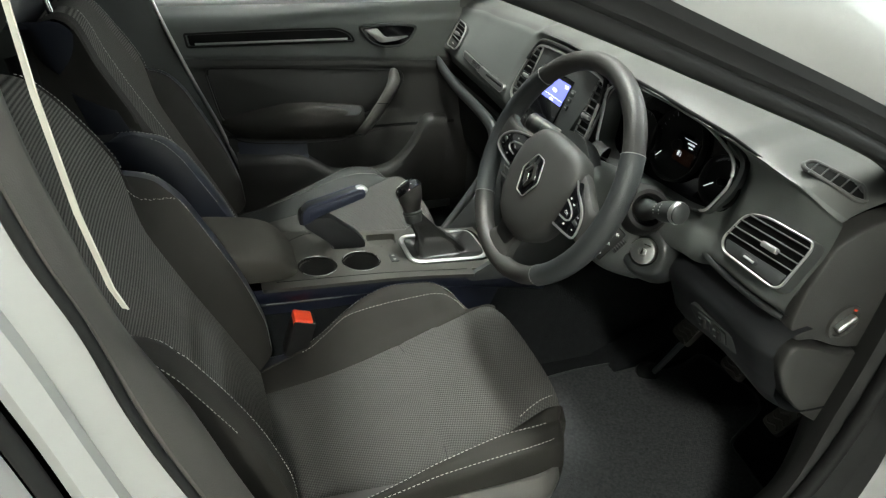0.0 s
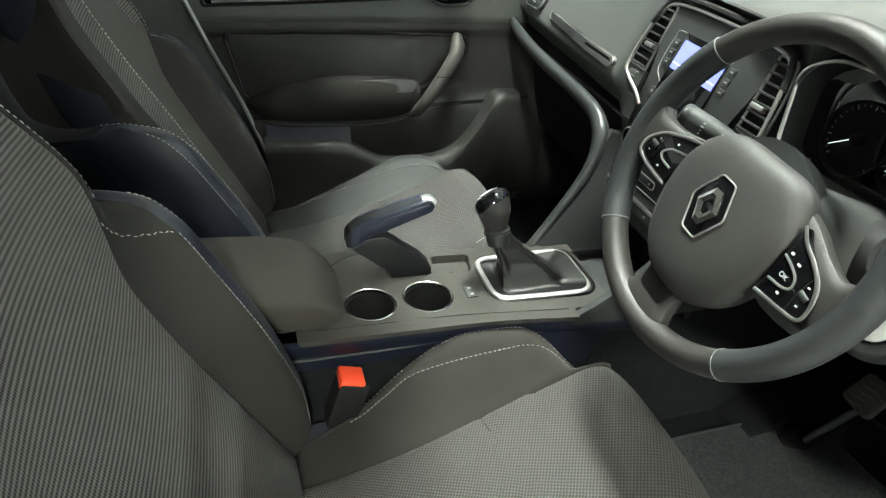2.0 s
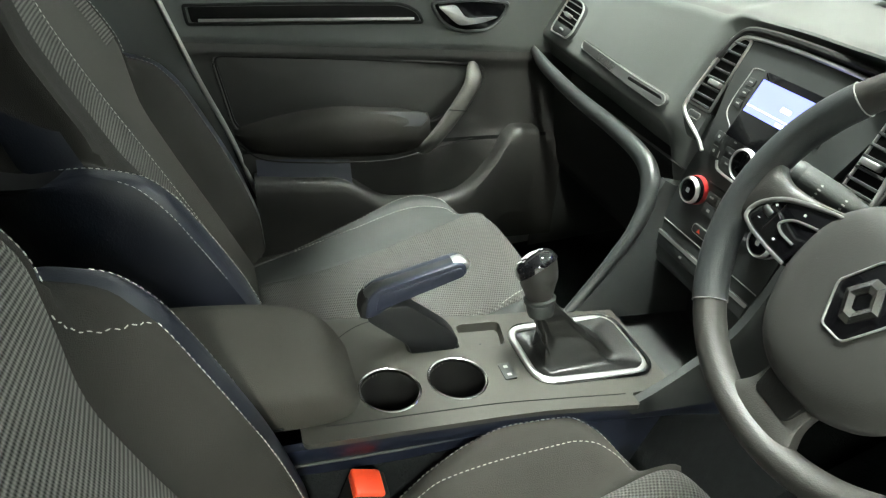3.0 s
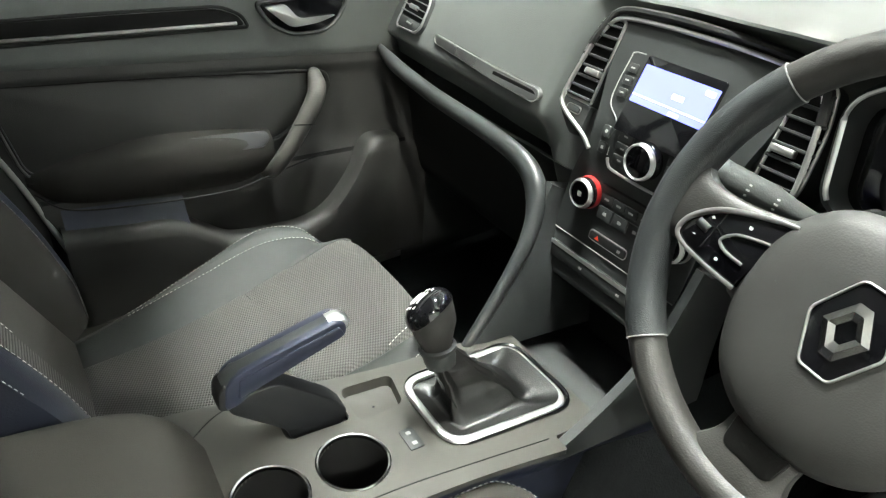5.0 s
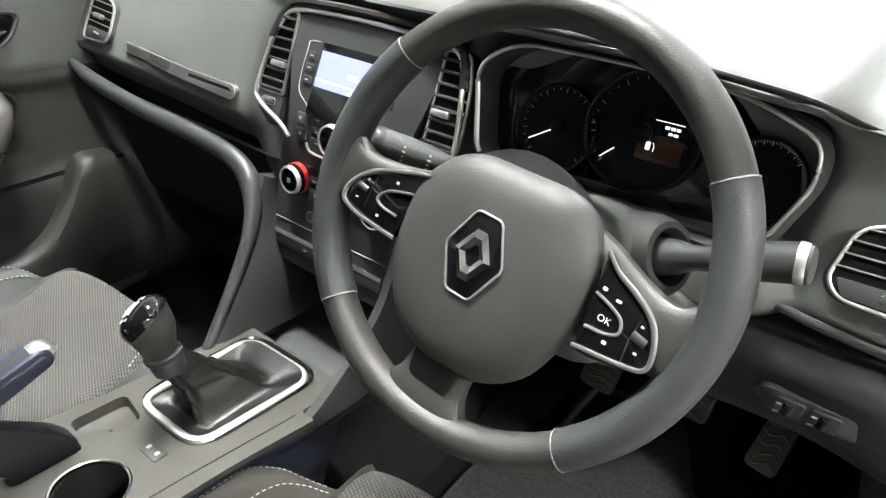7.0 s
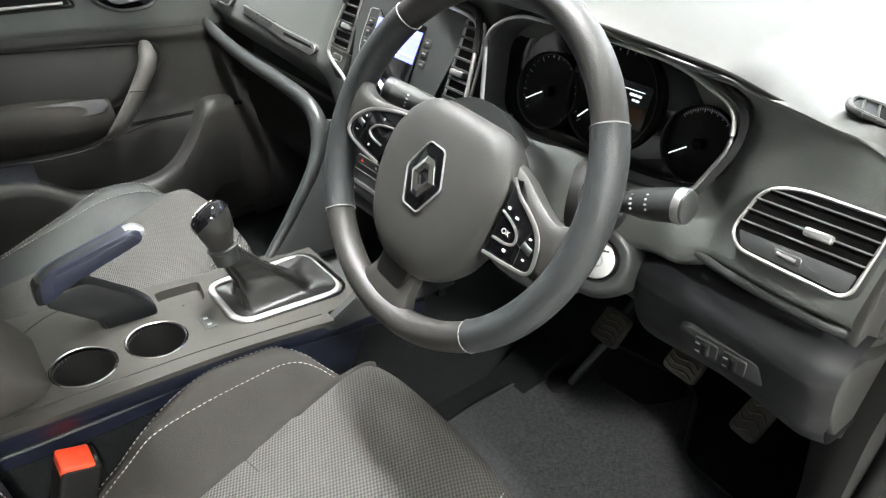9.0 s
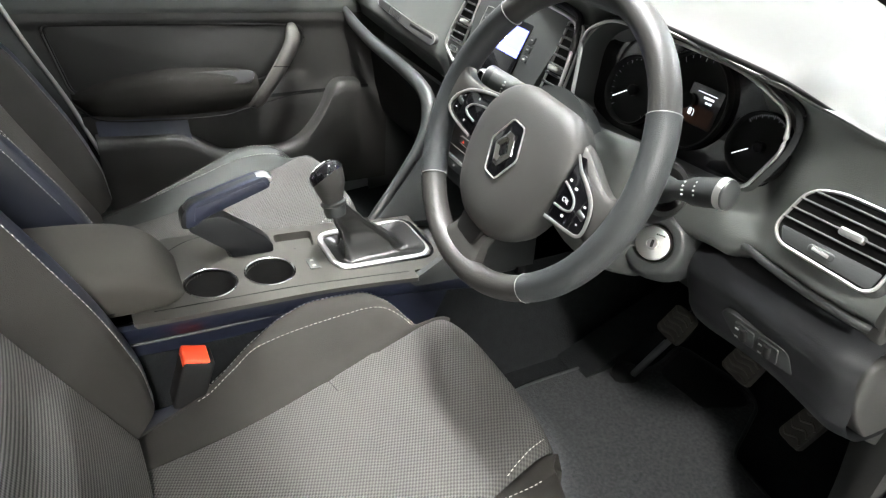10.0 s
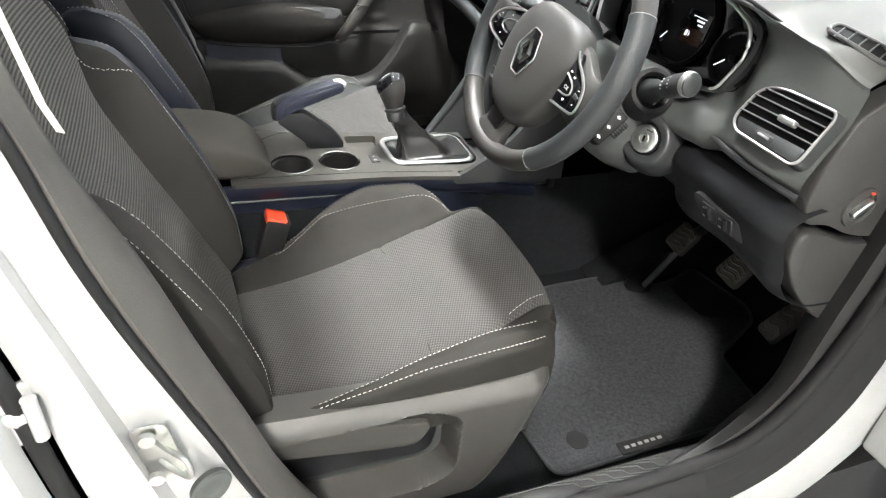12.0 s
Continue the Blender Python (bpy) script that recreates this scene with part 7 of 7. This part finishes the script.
    solo("hinge_cover", grid([[p + Vector((0.004, 0, 0)) for p in front], [p + Vector((0.018, 0, 0)) + out(p) * 0.012 for p in front], [p.lerp(e, 0.55) + Vector((0.006, 0, 0)) for p, e in zip(front, edge)], [p.lerp(e, 0.62) + Vector((0.001, 0, 0)) for p, e in zip(front, edge)], [p + Vector((0.002, 0, 0)) for p in edge]]), RUBBER, "black plastic cover at the foot of the hinge pillar", "trim", kind="structure")
    solo("hinge_pillar", skirt(front, [edge]), PAINT, "white painted hinge pillar", "car body", kind="structure")
    # windscreen pillar
    pil = [p for p in seal if p.z > 0.93 and p.y > -0.62]
    solo("windscreen_pillar_trim", grid([[p + Vector((-0.10, 0.085, -0.010)) for p in pil], [p + Vector((-0.075, 0.035, -0.004)) for p in pil], [p + Vector((-0.04, 0.004, -0.010)) for p in pil], [p + Vector((-0.012, 0.0, 0.0)) for p in pil]]), RUBBER, "dark plastic windscreen pillar trim", "trim", kind="structure")
    solo("windscreen_pillar_seal", grid([[p + Vector((0.004, 0.002, 0.006)) for p in pil], [p + Vector((0.010, 0.010, 0.012)) for p in pil], [p + Vector((0.009, 0.016, 0.018)) for p in pil], [p + Vector((0.014, 0.021, 0.026)) for p in pil], [p + Vector((0.012, 0.028, 0.035)) for p in pil]]), RUBBER, "black seal channel of the windscreen pillar", "seal", kind="structure")
    solo("windscreen_pillar", grid([[p + Vector((0.012, 0.028, 0.035)) for p in pil], [p + Vector((0.020, 0.036, 0.050)) for p in pil], [p + Vector((0.020, 0.060, 0.095)) for p in pil], [p + Vector((-0.01, 0.095, 0.135)) for p in pil], [p + Vector((-0.075, 0.120, 0.100)) for p in pil]]), PAINT, "white painted outer windscreen pillar", "car body", kind="structure")
    # roof, left side, rear and bonnet close the car
    roof = [[Vector((x, y, 1.375 - 0.05 * (x / 0.6) ** 2 - 0.10 * max(0, y + 0.5) ** 2 * 1.5 - 0.03 * max(0, -y - 1.0))) for x in [lerp(-0.64, 0.64, i / 12) for i in range(13)]] for y in [lerp(-1.75, -0.14, j / 14) for j in range(15)]]
    solo("roof_lining", grid([[p + Vector((0, 0, -0.04)) for p in r] for r in roof]), HEADLINER, "light grey roof lining", "car body", kind="structure")
    solo("roof", grid(roof), PAINT, "white painted roof", "car body", kind="structure")
    for sgn in (-1, 1):
        solo("roof_side", grid([[Vector((sgn * 0.64, y, 1.325)) for y in (-1.75, -1.0, -0.35)], [Vector((sgn * 0.70, y, 1.27)) for y in (-1.75, -1.0, -0.35)]]), PAINT, "white painted roof edge", "car body", kind="structure")
    left = [Vector((-p.x, p.y, p.z)) for p in pil]
    solo("windscreen_pillar_trim", grid([[p + Vector((0.10, 0.085, -0.010)) for p in left], [p + Vector((0.04, 0.004, -0.010)) for p in left], [p + Vector((0.0, 0.0, 0.01)) for p in left], [p + Vector((0.02, 0.06, 0.06)) for p in left]]), RUBBER, "dark plastic windscreen pillar trim", "trim", kind="structure")
    solo("left_pillar_trim", grid([[Vector((-0.705, -0.60 + (0.95 - z) * 0.36, z)) for z in (1.0, 0.8, 0.6, 0.4, 0.24)], [Vector((-0.690, -0.66 + (0.95 - z) * 0.30, z)) for z in (1.0, 0.8, 0.6, 0.4, 0.24)], [Vector((-0.69, -0.80, z)) for z in (1.0, 0.8, 0.6, 0.4, 0.24)]]), PLASTIC, "dark plastic trim on the passenger door pillar", "trim", kind="structure")
    solo("left_pillar_upper", grid([[Vector((x, y, z)) for x, z in ((-0.70, 1.0), (-0.66, 1.28))] for y in (-0.64, -0.74)]), PLASTIC, "dark plastic upper door pillar", "trim", kind="structure")
    solo("left_side", box(-0.86, -0.74, -1.75, -0.63, 0.2, 0.95, 0.01), PAINT, "white painted rear side of the car", "car body", kind="structure")
    solo("rear_trim_left", grid([[Vector((-0.735, y, z)) for y in (-1.7, -0.78)] for z in (0.2, 0.96)]), PLASTIC, "dark rear side trim", "trim", kind="structure")
    solo("rear_trim_right", grid([[Vector((0.735, y, z)) for y in (-1.7, -0.72)] for z in (0.2, 1.30)]), PLASTIC, "dark rear side trim", "trim", kind="structure")
    solo("left_kick_panel", grid([[Vector((-0.715, y, z)) for y in (0.26, 0.86)] for z in (0.19, 1.0)]), PLASTIC, "dark kick panel in the passenger footwell", "trim", kind="structure")
    solo("right_kick_panel", grid([[Vector((0.705, y, z)) for y in (0.44, 0.86)] for z in (0.19, 0.97)]), PLASTIC, "dark kick panel in the driver's footwell", "trim", kind="structure")
    solo("rear_wall", box(-0.80, 0.80, -1.78, -1.70, 0.2, 1.34), PLASTIC, "dark rear wall of the cabin", "car body", kind="structure")
    solo("bonnet", grid([[Vector((x, y, 0.99 - 0.10 * ((y - 0.9) / 0.75) ** 2 - 0.03 * (x / 0.8) ** 2)) for x in [lerp(-0.82, 0.82, i / 8) for i in range(9)]] for y in [lerp(0.86, 1.7, j / 8) for j in range(9)]]), PAINT, "white painted bonnet", "car body", kind="structure")
    solo("nose", box(-0.82, 0.82, 1.62, 1.70, 0.15, 0.86, 0.02), PAINT, "white painted nose of the car", "car body", kind="structure")
    for sgn in (-1, 1):
        solo("front_wing", box(*sorted((sgn * 0.80, sgn * 0.86)), 0.50, 1.68, 0.30, 0.92, 0.01), PAINT, "white painted front wing", "car body", kind="structure")


shell()


def fittings():
    s = thing("door_striker", (0.79, -0.535, 0.645), "bare zinc door striker loop on the pillar", "door striker")
    m = basis((0.790, -0.546, 0.645), (0.15, 1, 0.15), (0, -0.15, 1))
    part("plate", plate(rect(0.034, 0.070, 0.008, 4), m if (m.to_3x3() @ Vector((0, 0, 1))).x > 0 else m @ Matrix.Rotation(math.pi, 4, "Y"), 0.003, 0.001), STEEL, s, "zinc plate")
    loop = curve([(0.790, -0.546, 0.660), (0.808, -0.533, 0.663), (0.820, -0.522, 0.663), (0.823, -0.519, 0.651), (0.820, -0.521, 0.638), (0.808, -0.532, 0.635), (0.790, -0.546, 0.634)], 40)
    part("loop", sweep(loop, 0.0028, n=10), STEEL, s, "bent steel loop")
    for z in (0.672, 0.618):
        part("screw", lathe([(0.008, 0.0), (0.007, 0.005), (0, 0.005)], Matrix.Translation((0.795, -0.552, z)) @ Matrix.Rotation(radians(90), 4, "Y"), 16), STEEL, s)
    g = thing("rubber_grommet", (0.792, -0.512, 0.575), "round dark rubber grommet in the pillar", "grommet")
    mg = Matrix.Translation((0.789, -0.508, 0.577)) @ Matrix.Rotation(radians(25), 4, "Z") @ Matrix.Rotation(radians(90), 4, "Y")
    part("disc", lathe([(0.021, -0.004), (0.0215, 0.002), (0.019, 0.004), (0.012, 0.003), (0.009, 0.004), (0, 0.004)], mg, 30), PLASTIC, g)
    h = thing("rear_hinge", (0.812, -0.632, 0.745), "white painted rear door hinge on the pillar", "hinge")
    part("leaf", obox(Matrix.Translation((0.806, -0.632, 0.742)) @ Matrix.Rotation(radians(20), 4, "Z"), 0.008, 0.030, 0.062, 0.003), PAINT, h, "white painted leaf")
    part("pin", sweep([Vector((0.816, -0.620, 0.722)), Vector((0.816, -0.620, 0.765))], 0.006, n=12), PAINT, h, "white painted pin")
    part("bolt", lathe([(0.009, 0.0), (0.009, 0.005), (0.006, 0.007), (0, 0.007)], Matrix.Translation((0.811, -0.634, 0.745)) @ Matrix.Rotation(radians(90), 4, "Y"), 6), PAINT, h)
    b = thing("seat_belt", (0.70, -0.59, 0.9), "pale grey seat belt webbing hanging beside the pillar", "seat belt")
    rows = []
    for y, z, x in ((-0.570, 0.926, 0.700), (-0.578, 0.95, 0.699), (-0.592, 1.02, 0.686), (-0.604, 1.12, 0.668), (-0.612, 1.22, 0.645)):
        rows.append([Vector((x - 0.004, y - 0.0034, z)), Vector((x - 0.003, y - 0.001, z)), Vector((x - 0.001, y + 0.0020, z)), Vector((x, y + 0.0010, z)), Vector((x - 0.003, y - 0.0024, z)), Vector((x - 0.004, y - 0.0046, z))])
    part("webbing", loft(rows), BELT, b)
    # open front door, seen edge on
    d = thing("driver_door", (0.90, 0.60, 0.3), "white driver's door standing wide open", "car door")
    m = Matrix.Translation((0.885, 0.56, 0.0)) @ Matrix.Rotation(radians(22), 4, "Z")
    part("skin", obox(m @ Matrix.Translation((0.50, 0.05, 0.60)), 1.0, 0.05, 0.70, 0.02), PAINT, d, "white outer skin")
    part("trim", obox(m @ Matrix.Translation((0.52, 0.0, 0.60)), 0.92, 0.05, 0.62, 0.015), PLASTIC, d, "dark inner trim")
    part("seal", sweep([m @ Vector(q) for q in ((0.03, 0.02, 0.93), (0.02, 0.02, 0.60), (0.03, 0.02, 0.30), (0.3, 0.02, 0.27), (0.9, 0.02, 0.27))], 0.014, n=10), RUBBER, d, "black rubber seal")
    part("check_strap", obox(Matrix.Translation((0.845, 0.53, 0.60)), 0.09, 0.012, 0.03, 0.004), RUBBER, d, "black check strap")
    part("hinge", obox(Matrix.Translation((0.85, 0.535, 0.42)), 0.09, 0.03, 0.06, 0.006), RUBBER, d, "dark hinge")
    # windscreen
    g = grid([[Vector((x, lerp(0.84, -0.13, t), lerp(1.005, 1.325, t) + 0.05 * math.sin(math.pi * t) - 0.04 * (x / 0.66) ** 2 * t)) for x in [lerp(-0.66, 0.66, i / 10) for i in range(11)]] for t in [j / 10 for j in range(11)]])
    ob = solo("windscreen", g, PANE, "clear curved windscreen", "window", kind="structure")
    ob.visible_shadow = False


fittings()
